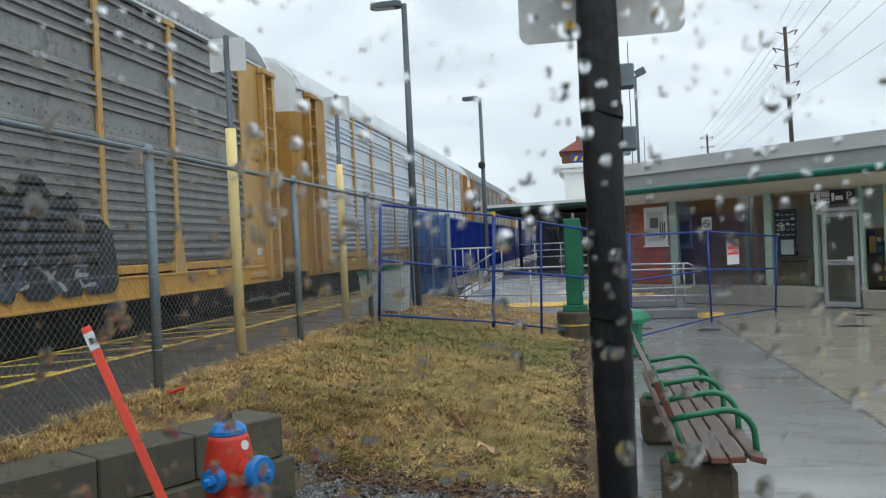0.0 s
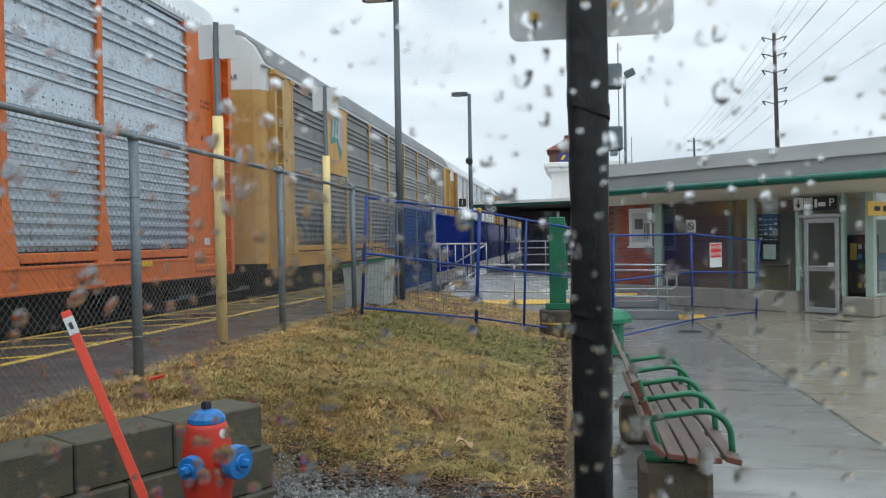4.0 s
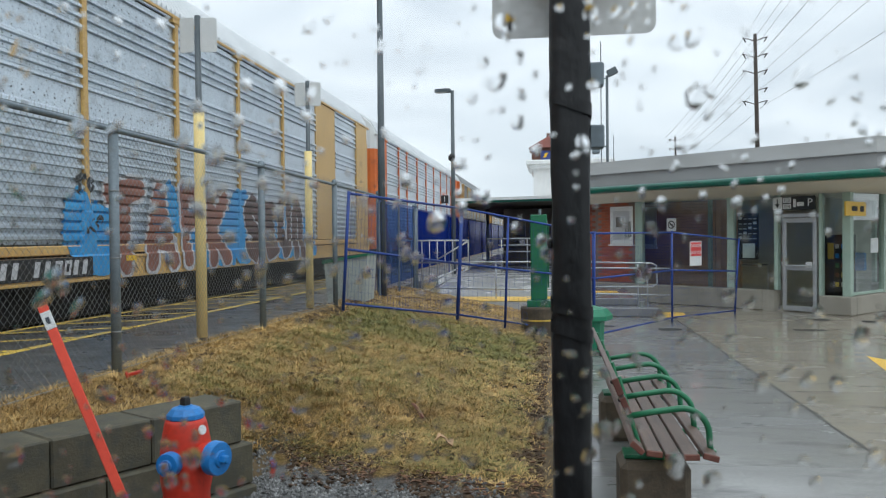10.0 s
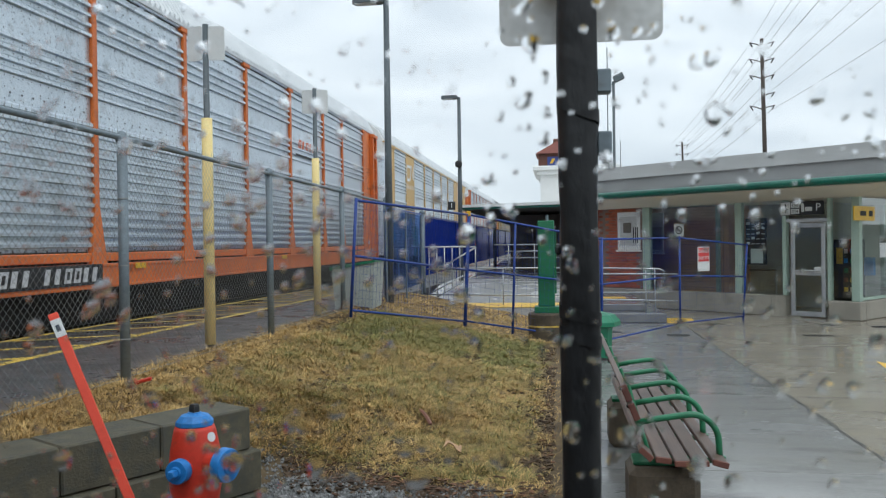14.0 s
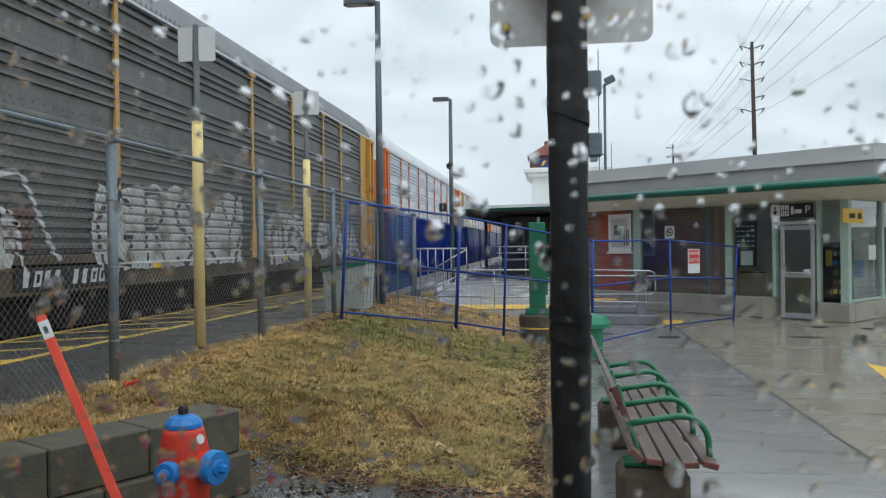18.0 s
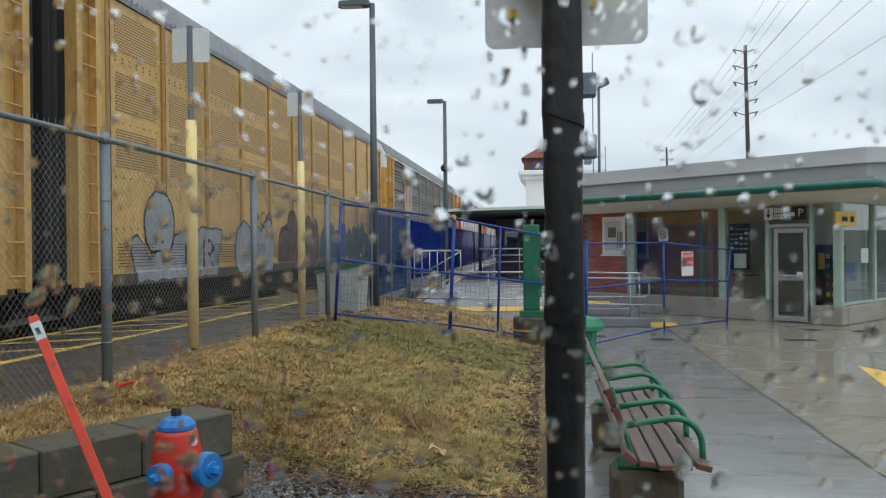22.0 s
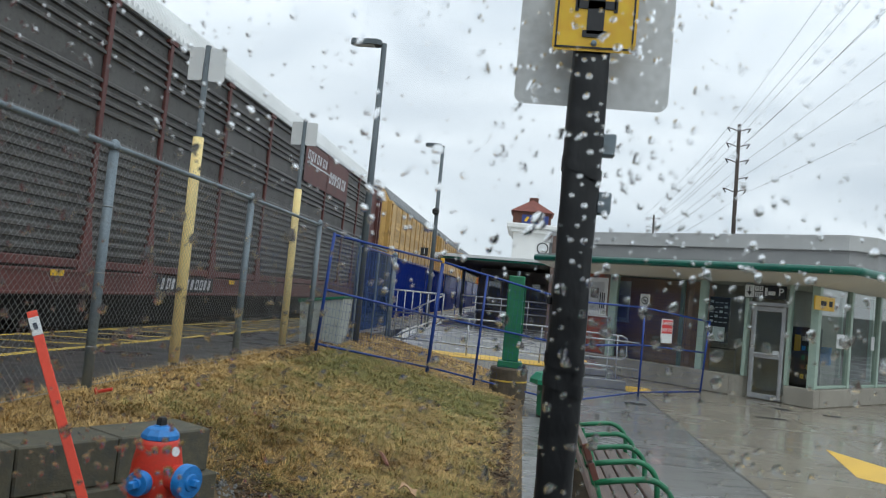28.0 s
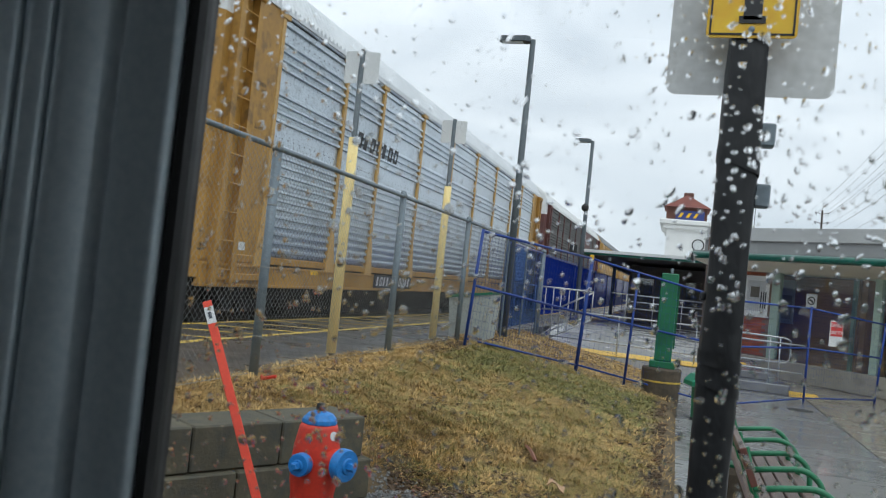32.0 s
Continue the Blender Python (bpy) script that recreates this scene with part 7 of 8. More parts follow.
def build_train():
    def add(front, rear, *a, **k):
        car = rail_car(rear, round(front - rear, 2), *a, **k)
        CARS.append((car, rear))
        return car

    upright = Matrix(((0, 0, 1, 0), (1, 0, 0, 0), (0, 1, 0, 0), (0, 0, 0, 1)))
    add(69.9, 44.0, grey_rack, rack_ochre, rack_ochre, rack_roof_grey, rack_ochre, "grey ribbed car carrier wagon with ochre posts")
    add(97.1, 71.2, silver, rack_tan, rack_tan, rack_roof, rack_tan, "silver ribbed car carrier wagon with tan posts")
    add(42.7, 16.8, silver, rack_tan, rack_ochre, rack_roof, rack_ochre, "silver ribbed car carrier wagon with tan posts")
    # weathered grey wagon
    c = add(15.51, -10.39, grey_rack, rack_tan, rack_gold, rack_roof_grey, rack_tan, "weathered grey car carrier wagon with tan posts and graffiti")
    lp = part("logo_panel", Mesh().box(0.060, 0.070, 4.35, 6.25, 3.02, EAVE - 0.05, 0.003), rack_gold, c, "tan panel with a coloured emblem")
    part("emblem", Mesh().slab([(0, 0.35), (0.55, 0.5), (0.9, 0.0), (1.2, 0.55), (1.15, 1.2), (0.1, 1.35)], 0, 0.003, m=Matrix.Translation((0.071, 4.65, 3.42)) @ upright), paint_teal, lp, "green emblem shape")
    part("emblem", Mesh().slab([(0.75, 0.45), (1.1, 0.2), (1.16, 1.2), (0.8, 1.2)], 0, 0.003, m=Matrix.Translation((0.075, 4.65, 3.45)) @ upright), paint_pink, lp, "pink emblem shape")
    part("emblem", slanted_bars(Mesh(), 0.0795, 4.77, 4.0, 0.5, "ioi", 0.26), paint_white, lp, "white emblem bars")
    spray_lumps(c, 16.8, 19.7, 0.80, 2.14, 60, paint_black, None, n=5)
    spray_word(c, "GDCE", 16.8, 19.6, 0.8, 2.0, 0.045, 0.0, paint_slate, paint_slate, layer=1)
    spray_word(c, "WUXE", 17.0, 19.4, 0.85, 1.25, 0.022, 0.0, paint_silver, paint_silver, layer=3)
    spray_word(c, "WANS", 13.6, 16.6, 1.0, 2.0, 0.075, 0.0, paint_pale_blue, paint_slate, layer=1, wobble=70)
    spray_cloud(c, 10.9, 13.4, 0.98, 2.12, 3, 0.2, paint_dull, paint_black, 0, 0.6)
    spray_word(c, "KSO", 10.9, 13.5, 0.75, 2.1, 0.045, 0.0, paint_black, paint_black, layer=2, slant=-0.2, wobble=4)
    spray_word(c, "SWENG", 1.9, 6.1, 1.2, 2.0, 0.035, 0.0, paint_slate, paint_slate, layer=1, wobble=6)
    spray_word(c, "KA", 3.5, 4.7, 1.2, 2.05, 0.022, 0.0, paint_black, paint_black, slant=0.15)
    spray_word(c, "SO", 3.9, 4.9, 0.75, 1.25, 0.02, 0.0, paint_rust, paint_black)
    # orange wagons
    for f, r in ((-11.82, -37.72), (-65.96, -91.86)):
        c = add(f, r, silver, rack_orange, rack_orange, rack_roof, rack_orange, "bright silver car carrier wagon with orange posts and sill")
        part("word_mark", slanted_bars(Mesh(), 0.05, 17.5, 3.56, 0.2, "oioioi", 0.28), mark_orange, c, "orange word-mark bars")
        part("word_mark", Mesh().box(0.047, 0.05, 17.3, 19.3, 3.36, 3.41), paint_black, c, "thin dark underline")
    # silver and tan wagon with graffiti
    c = add(-38.82, -64.72, silver, rack_buff, rack_buff, rack_roof, rack_buff, "silver car carrier wagon with tan panels and large graffiti", solid=(1, 7), ladders=(0,), rear_door=silver)
    for q, (y0, y1, z0, z1) in enumerate(((8.5, 9.8, 0.72, 1.95), (10.8, 11.8, 1.3, 2.3), (12.1, 14.8, 0.7, 2.1), (16.4, 19.2, 0.74, 1.95))):
        spray_lumps(c, y0, y1, z0, z1, 2 + q, paint_blue, None, -1, n=3)
    spray_word(c, "TAFK", 9.35, 13.7, 0.68, 2.22, 0.165, 0.065, paint_rust, paint_white, layer=1, wobble=3)
    spray_word(c, "SEUN", 14.45, 18.45, 0.68, 2.24, 0.19, 0.05, paint_brown, paint_white, layer=1, wobble=5)
    spray_word(c, "TO", 8.65, 9.12, 1.8, 2.12, 0.03, 0.0, paint_black, paint_black, layer=1)
    spray_word(c, "KN", 8.8, 9.4, 1.3, 1.55, 0.02, 0.0, paint_black, paint_black, layer=2)
    spray_cloud(c, 1.65, 5.5, 1.30, 2.32, 5, 0.16, paint_cyan, None, -1, 0.2)
    spray_cloud(c, 1.25, 1.95, 1.20, 1.70, 2, 0.12, paint_cyan, None, -2, 0.4)
    spray_cloud(c, 1.8, 3.95, 0.70, 1.50, 2, 0.2, paint_white, paint_black, 1, 0.5)
    spray_word(c, "WI", 1.78, 3.75, 0.95, 2.24, 0.15, 0.035, paint_white, paint_black, layer=3, wobble=7)
    spray_cloud(c, 3.85, 5.65, 0.72, 1.52, 2, 0.15, paint_pink, paint_black, 2, 0.3)
    spray_word(c, "U", 3.62, 4.7, 1.05, 2.18, 0.13, 0.035, paint_pink, paint_black, layer=4, wobble=8)
    spray_word(c, "I", 4.75, 5.5, 0.95, 2.05, 0.20, 0.04, paint_pink, paint_black, layer=5, wobble=9)
    spray(c, stroke_field([[(2.15, 0.72), (2.75, 1.30), (3.25, 1.70)], [(3.35, 0.9), (3.7, 1.35)], [(4.55, 0.95), (4.95, 1.22), (5.15, 1.55)]], 0.05), 2.0, 5.4, 0.7, 1.8, paint_black, 9)
    spray_word(c, "SEW", 0.62, 1.62, 3.02, 3.42, 0.028, 0.0, paint_white, paint_white, layer=1)
    spray_word(c, "WI", 5.4, 7.15, 0.68, 1.95, 0.17, 0.04, paint_teal, paint_deep_teal, paint_mint, 0.05, layer=2, wobble=9)
    em = Mesh()
    loop = [(5.25, 4.45), (4.62, 4.44), (4.49, 4.32), (4.49, 3.98), (4.62, 3.86), (5.18, 3.90), (5.30, 4.02), (5.34, 4.40), (5.46, 4.50), (5.60, 4.42), (5.85, 4.02), (5.97, 3.98), (6.06, 4.08), (6.08, 4.52)]
    for (y0, z0), (y1, z1) in zip(loop, loop[1:]):
        dy, dz = y1 - y0, z1 - z0
        n = math.hypot(dy, dz)
        em.slab([(y0 - 0.06 * dz / n - 0.02 * dy / n, z0 + 0.06 * dy / n - 0.02 * dz / n), (y0 + 0.06 * dz / n - 0.02 * dy / n, z0 - 0.06 * dy / n - 0.02 * dz / n), (y1 + 0.06 * dz / n + 0.02 * dy / n, z1 - 0.06 * dy / n + 0.02 * dz / n), (y1 - 0.06 * dz / n + 0.02 * dy / n, z1 + 0.06 * dy / n + 0.02 * dz / n)], 0.031, 0.036, m=upright)
    part("emblem", em, white_paint, c, "white looped emblem shape")
    part("emblem", slanted_bars(Mesh(), 0.034, 4.45, 3.50, 0.17, "iii oo ooi", 0.165), white_paint, c, "white bars of small lettering")
    # dark wagon with the striped shield
    c = add(-93.1, -119.0, slate_rack, rack_tan, grimy_sill, rack_roof_grey, rack_gold, "dark weathered car carrier wagon with tan posts and white graffiti")
    sp = part("shield_panel", Mesh().box(0.060, 0.070, 4.35, 6.25, 2.75, EAVE - 0.02, 0.003), rack_tan, c, "tan panel with a faded striped shield")
    part("shield_top", Mesh().slab([(0.1, 0), (1.5, 0), (1.62, 0.5), (1.3, 0.72), (0.8, 0.8), (0.3, 0.72), (-0.02, 0.5)], 0, 0.003, m=Matrix.Translation((0.071, 4.5, 4.02)) @ upright), mark_navy, sp, "navy top of the shield")
    for k in range(7):
        y0 = 4.62 + k * 0.195
        part("shield_stripe", Mesh().box(0.071, 0.074, y0, y0 + 0.18, 3.02 + abs(3 - k) * 0.06, 4.06), paint_rust if k % 2 == 0 else paint_white, sp)
    for z in (4.20, 4.46):
        part("shield_bar", slanted_bars(Mesh(), 0.076, 4.7, z, 0.15, "oioioi", 0.2), paint_white, sp, "white bars of lettering")
    spray_cloud(c, 8.4, 13.5, 0.95, 2.24, 5, 0.16, paint_chalk, paint_white, 0, 0.3)
    spray_word(c, "GRSKY", 8.5, 13.5, 0.88, 2.16, 0.042, 0.0, paint_black, paint_black, layer=2, wobble=12)
    spray(c, stroke_field([[(8.5, 0.8), (8.36, 1.6), (8.9, 2.2)], [(13.3, 2.2), (13.2, 1.75), (13.7, 1.65), (13.1, 0.9)]], 0.05), 8.1, 14.0, 0.7, 2.3, paint_black, 3)
    spray(c, stroke_field([[(5.4, 1.95), (6.4, 2.1), (6.75, 2.13), (6.99, 1.81), (7.2, 1.46), (7.46, 1.1)], [(6.4, 1.7), (6.7, 1.5), (6.75, 0.9)]], 0.04), 5.2, 7.7, 0.7, 2.3, paint_white, 2)
    spray_cloud(c, 5.4, 6.9, 1.15, 1.75, 3, 0.4, paint_brown, None, 0, 0.1)
    spray_cloud(c, 5.7, 6.6, 1.0, 2.0, 2, 0.5, paint_chalk, None, 1, 0.6)
    spray_cloud(c, 15.1, 18.4, 0.8, 2.12, 4, 0.2, paint_chalk, None, 0, 0.7)
    spray_piece(c, "NGS", 15.1, 18.5, 0.78, 2.1, 0.13, 0.025, paint_chalk, paint_slate, paint_brown, layer=2, wobble=14)
    spray_piece(c, "EXUA", 18.9, 23.5, 0.75, 1.95, 0.16, 0.03, paint_chalk, paint_slate, paint_slate, layer=1, wobble=15)
    # yellow two-unit wagon
    for f, r, sd in ((-120.4, -140.51, 41), (-141.28, -161.9, 51)):
        c = add(f, r, yellow_rack, rack_ochre, grimy_sill, rack_roof_grey, yellow_rack, "yellow sheet-sided car carrier unit with vent grilles and graffiti", style="flat", first=1.05 if sd == 41 else 2.37, dark_ends=(0,) if sd == 41 else (1,), cap=yellow_rack if sd == 51 else None)
        if sd == 41:
            spray_lumps(c, 15.2, 18.2, 0.72, 1.95, 30, paint_deep_teal, paint_black, n=5)
            spray_lumps(c, 12.1, 15.0, 0.70, 2.02, 31, paint_deep_blue, paint_slate, n=4)
            spray_lumps(c, 8.6, 11.9, 0.72, 2.0, 32, paint_brown, paint_black, n=5)
            spray_lumps(c, 6.0, 8.1, 0.70, 1.75, 33, paint_silver, paint_slate, n=3)
            spray_cloud(c, 1.8, 5.0, 0.72, 1.60, 3, 0.3, paint_silver, paint_slate, 0, 0.2)
            spray_lumps(c, 2.25, 3.0, 1.2, 2.12, 38, paint_silver, paint_black, 1, n=1)
            spray_word(c, "DAG", 12.2, 15.0, 0.85, 1.9, 0.03, 0.0, paint_slate, paint_slate, layer=2)
            spray_word(c, "SWEN", 8.7, 11.8, 0.85, 1.9, 0.025, 0.0, paint_black, paint_black, layer=2)
            spray_word(c, "GOX", 15.3, 18.0, 0.85, 1.7, 0.025, 0.0, paint_black, paint_black, layer=2)
            spray_word(c, "UR", 3.4, 4.9, 0.8, 1.4, 0.03, 0.0, paint_black, paint_black, layer=2)
            spray_word(c, "OCO", 6.85, 8.0, 1.6, 2.05, 0.022, 0.0, paint_black, paint_black, layer=3)
            spray_word(c, "NORC", 16.9, 18.2, 1.92, 2.22, 0.02, 0.0, paint_slate, paint_slate, layer=1)
            spray_word(c, "E", 17.3, 17.8, 1.0, 1.35, 0.025, 0.0, paint_white, paint_white, layer=4)
            spray_word(c, "WN", 0.2, 0.8, 1.7, 2.08, 0.05, 0.0, paint_white, paint_white, layer=1)
        else:
            spray_lumps(c, 17.65, 19.8, 0.70, 2.02, 57, paint_mint, paint_deep_teal, n=3)
            spray_word(c, "SX", 17.75, 19.6, 0.8, 1.8, 0.03, 0.0, paint_deep_teal, paint_black, layer=2)
            spray_cloud(c, 6.3, 10.0, 0.80, 2.42, 7, 0.12, paint_mint, paint_deep_teal, -3, 0.2)
            spray_cloud(c, 9.6, 14.4, 0.72, 2.36, 10, 0.10, paint_mint, paint_deep_teal, -1, 0.4, 0.75)
            spray_cloud(c, 7.45, 13.2, 0.90, 2.24, 4, 0.30, paint_silver, None, 1, 0.5)
            spray_piece(c, "SAMN", 7.35, 13.2, 0.78, 2.24, 0.15, 0.042, paint_silver, paint_black, paint_black, slant=0.08, layer=3, wobble=21)
            spray_lumps(c, 2.3, 5.0, 2.1, 2.55, 59, paint_black, None, n=4)
            spray_word(c, "WOKI", 1.9, 3.3, 2.18, 2.48, 0.035, 0.0, paint_white, paint_white, layer=3)
            spray_word(c, "NIAG", 3.5, 4.85, 2.18, 2.48, 0.035, 0.0, paint_white, paint_white, layer=3)
            spray_piece(c, "DEC", 1.7, 5.1, 0.72, 2.2, 0.17, 0.05, paint_silver, paint_black, paint_black, layer=2, wobble=22)
            spray_piece(c, "R", 5.25, 6.75, 0.74, 2.42, 0.26, 0.045, paint_silver, paint_black, paint_black, layer=2, wobble=26)
            spray_word(c, "SZ", 0.4, 1.8, 0.75, 1.9, 0.2, 0.06, paint_silver, paint_slate, layer=1, wobble=23)
    # dark wagon with maroon posts
    c = add(-163.65, -189.55, dark_rack, rack_maroon, rack_maroon, rack_roof_white, rack_maroon, "sooty dark car carrier wagon with maroon posts and a white roof")
    mp = part("name_panel", Mesh().box(0.05, 0.056, 14.5, 19.6, 3.78, EAVE - 0.06, 0.003), rack_maroon, c, "maroon band with white word-mark bars")
    part("name_bar", slanted_bars(Mesh(), 0.058, 14.7, 4.42, 0.26, "ooioioi", 0.32), paint_white, mp, "white word-mark bars")
    part("name_bar", slanted_bars(Mesh(), 0.058, 17.2, 4.10, 0.34, "ooioioi", 0.32), paint_white, mp, "white word-mark bars")
    part("name_line", Mesh().box(0.058, 0.061, 14.7, 18.2, 4.30, 4.35), paint_white, mp, "white underline")
    spray_word(c, "KERX", 10.4, 14.5, 1.2, 2.2, 0.03, 0.0, paint_slate, paint_slate)
    spray_word(c, "SI", 0.7, 1.5, 2.3, 4.4, 0.05, 0.0, paint_silver, paint_silver)
    # last silver wagon
    c = add(-191.18, -217.08, silver, rack_tan, rack_ochre, rack_roof, rack_ochre, "silver car carrier wagon with tan posts and ochre ends")
    part("word_mark", slanted_bars(Mesh(), 0.05, 5.0, 3.42, 0.3, "oiooioo", 0.34), paint_black, c, "black word-mark bars")


# ---- the vehicle that the view is taken from ----
NA = radians(8.0)
WT, WN = Vector((math.cos(NA), math.sin(NA), 0)), Vector((-math.sin(NA), math.cos(NA), 0))
W0 = Vector((-0.224, 0.105, 0))
VM = Matrix(((WT.x, -WN.x, 0, W0.x), (WT.y, -WN.y, 0, W0.y), (0, 0, 1, 0), (0, 0, 0, 1)))


def vehicle():
    """Local x runs along the window from its rear edge, y goes into the cabin."""
    v = thing("vehicle_cabin", "dark grey vehicle cabin with a wide side window", "vehicle", at=VM)
    z0, z1 = 1.20, 2.25

    def extrude(prof, a, b):
        m = Mesh()
        n = len(prof)
        for z in (a, b):
            m.v += [(x, y, z) for x, y in prof]
        m.f = [(i, i + 1, n + i + 1, n + i) for i in range(n - 1)]
        return m

    part("rubber_seal", extrude([(0.002, -0.006), (0.002, 0.003), (0.0008, 0.006), (-0.0015, 0.007), (-0.003, 0.0055), (-0.004, 0.0)], z0, z1), rubber, v, "black rubber window seal", smooth=False)
    prof = [(-0.0028, 0.002), (-0.0030, 0.0070), (-0.0040, 0.0092), (-0.0058, 0.0099), (-0.012, 0.0101), (-0.0195, 0.0099), (-0.0203, 0.0109), (-0.0212, 0.0109), (-0.0220, 0.0101), (-0.026, 0.0135), (-0.030, 0.0166), (-0.034, 0.0187), (-0.0370, 0.0195), (-0.0386, 0.0189)]
    prof += [(-0.0390, 0.011), (-0.0400, 0.011), (-0.0404, 0.0186), (-0.0415, 0.0198), (-0.045, 0.0213), (-0.0480, 0.0213), (-0.0484, 0.013), (-0.0496, 0.013), (-0.0500, 0.0208), (-0.0510, 0.0222), (-0.06, 0.025), (-0.075, 0.030), (-0.12, 0.045), (-0.30, 0.06)]
    part("pillar_trim", extrude(prof, z0, z1), trim_grey, v, "ribbed dark grey pillar trim", smooth=True)
    part("lower_panel", Mesh().box(-0.6, 1.6, 0.012, 0.05, 0.55, 1.32, 0.005), trim_grey, v)
    part("upper_panel", Mesh().box(-0.6, 1.6, 0.012, 0.05, 2.12, 2.30, 0.005), trim_grey, v)
    part("front_pillar", Mesh().box(1.05, 1.6, -0.02, 0.06, 1.30, 2.14, 0.01), trim_grey, v)
    part("outer_skin", Mesh().box(-2.4, -0.014, -0.03, 0.0, 0.35, 2.34, 0.01).box(-0.014, 2.6, -0.03, 0.0, 0.35, 1.31, 0.01), cabin_dark, v)
    part("roof", Mesh().box(-2.4, 2.6, -0.02, 1.6, 2.30, 2.36, 0.01), cabin_dark, v)
    # unseen walls, added with openings sized to light the pillar trim
    part("rear_wall", Mesh().box(-2.45, -2.4, 0.0, 1.6, 0.5, 1.6), cabin_dark, v)
    part("front_wall", Mesh().box(2.6, 2.65, 0.0, 1.6, 0.5, 1.1), cabin_dark, v)
    part("far_side", Mesh().box(-1.4, 1.3, 1.6, 1.65, 0.5, 2.345).box(-2.4, -1.4, 1.6, 1.65, 0.5, 1.9).box(1.3, 2.6, 1.6, 1.65, 0.5, 1.2), cabin_dark, v)
    part("floor", Mesh().box(-2.4, 2.6, 0.0, 1.6, 0.45, 0.5), cabin_dark, v)
    for x in (-1.4, 1.8):
        part("wheel", Mesh().lathe([(0.18, -0.1), (0.32, -0.09), (0.33, 0.0), (0.32, 0.09), (0.18, 0.1)], 20, m=Matrix.Translation((x, 0.16, 0.33)) @ Euler((radians(90), 0, 0)).to_matrix().to_4x4()), rubber, v)
        part("wheel", Mesh().lathe([(0.18, -0.1), (0.32, -0.09), (0.33, 0.0), (0.32, 0.09), (0.18, 0.1)], 20, m=Matrix.Translation((x, 1.5, 0.33)) @ Euler((radians(90), 0, 0)).to_matrix().to_4x4()), rubber, v)
    g = part("window_pane", Mesh().box(-0.002, 1.05, -0.004, 0.0, 1.31, 2.13), pane_glass, v, "clear window pane")
    g.visible_shadow = False
    return v


def rain():
    """Flat beads and short runs of rain on the outer face of the pane."""
    rg = random.Random(21)
    m = Mesh()
    n = 14
    rings = ((1.0, 0.0), (0.90, 0.19), (0.72, 0.48), (0.46, 0.79), (0.2, 0.96))

    def bead(x, z, r, tall, lean, flat):
        base = len(m.v)
        h = r * flat
        ca, sa = math.cos(lean), math.sin(lean)
        p2, p3, w2, w3 = rg.uniform(0, 6.3), rg.uniform(0, 6.3), rg.uniform(0, 0.14), rg.uniform(0, 0.09)
        ox, oz = rg.uniform(-0.12, 0.12) * r, rg.uniform(-0.3, 0.0) * r * tall
        for q, d in rings:
            for j in range(n):
                a = 2 * math.pi * j / n
                w = 1 + w2 * math.cos(2 * a + p2) + w3 * math.cos(3 * a + p3)
                px, pz = r * q * w * math.cos(a) + ox * (1 - q), r * q * w * tall * math.sin(a) + oz * (1 - q)
                m.v.append((x + px * ca - pz * sa, -0.0041 - h * d, z + px * sa + pz * ca))
        m.v.append((x + ox * ca - oz * sa, -0.0041 - h, z + ox * sa + oz * ca))
        k = len(rings)
        top, low = base + k * n, base + k * n + 1
        m.v += [(p[0], -0.0041, p[2]) for p in m.v[base:base + n]]
        for i in range(k - 1):
            for j in range(n):
                a, b = base + i * n + j, base + i * n + (j + 1) % n
                m.f.append((a, a + n, b + n, b))
        for j in range(n):
            a, b = base + j, base + (j + 1) % n
            m.f.append((a + (k - 1) * n, top, b + (k - 1) * n))
        m.f.append(tuple(low + j for j in range(n)))

    for k in range(6400):
        x, z = rg.uniform(0.003, 0.50), rg.uniform(1.55, 1.98)
        if noise.noise((x * 22, z * 22, 4)) < rg.uniform(-1.0, 0.05):
            continue
        r = min(0.00155, max(0.0003, rg.lognormvariate(-7.28, 0.42)))
        bead(x, z, r, rg.uniform(0.95, 1.45), rg.uniform(-0.9, -0.1), rg.uniform(0.2, 0.42))
        if r > 0.0008 and rg.random() < 0.3:
            bead(x + r * rg.uniform(0.5, 1.0), z - r * rg.uniform(0.6, 1.3), r * rg.uniform(0.45, 0.7), rg.uniform(1.0, 1.5), rg.uniform(-0.9, -0.1), rg.uniform(0.17, 0.3))
    for k in range(330):
        x, z = rg.uniform(0.003, 0.50), rg.uniform(1.55, 1.98)
        bead(x, z, rg.uniform(0.0004, 0.0008), rg.uniform(1.6, 2.8), rg.uniform(-1.0, -0.4), rg.uniform(0.3, 0.5))
    for k in range(5200):
        x, z = rg.uniform(0.003, 0.50), rg.uniform(1.55, 1.98)
        bead(x, z, rg.uniform(0.00024, 0.0006), rg.uniform(0.9, 1.4), rg.uniform(-0.9, -0.1), rg.uniform(0.25, 0.4))
    ob = thing("rain_drops", "clear rain drops on the window pane", "rain drops", at=VM, kind="stuff", me=m, material=water, smooth=True)
    ob.visible_shadow = False
    return ob


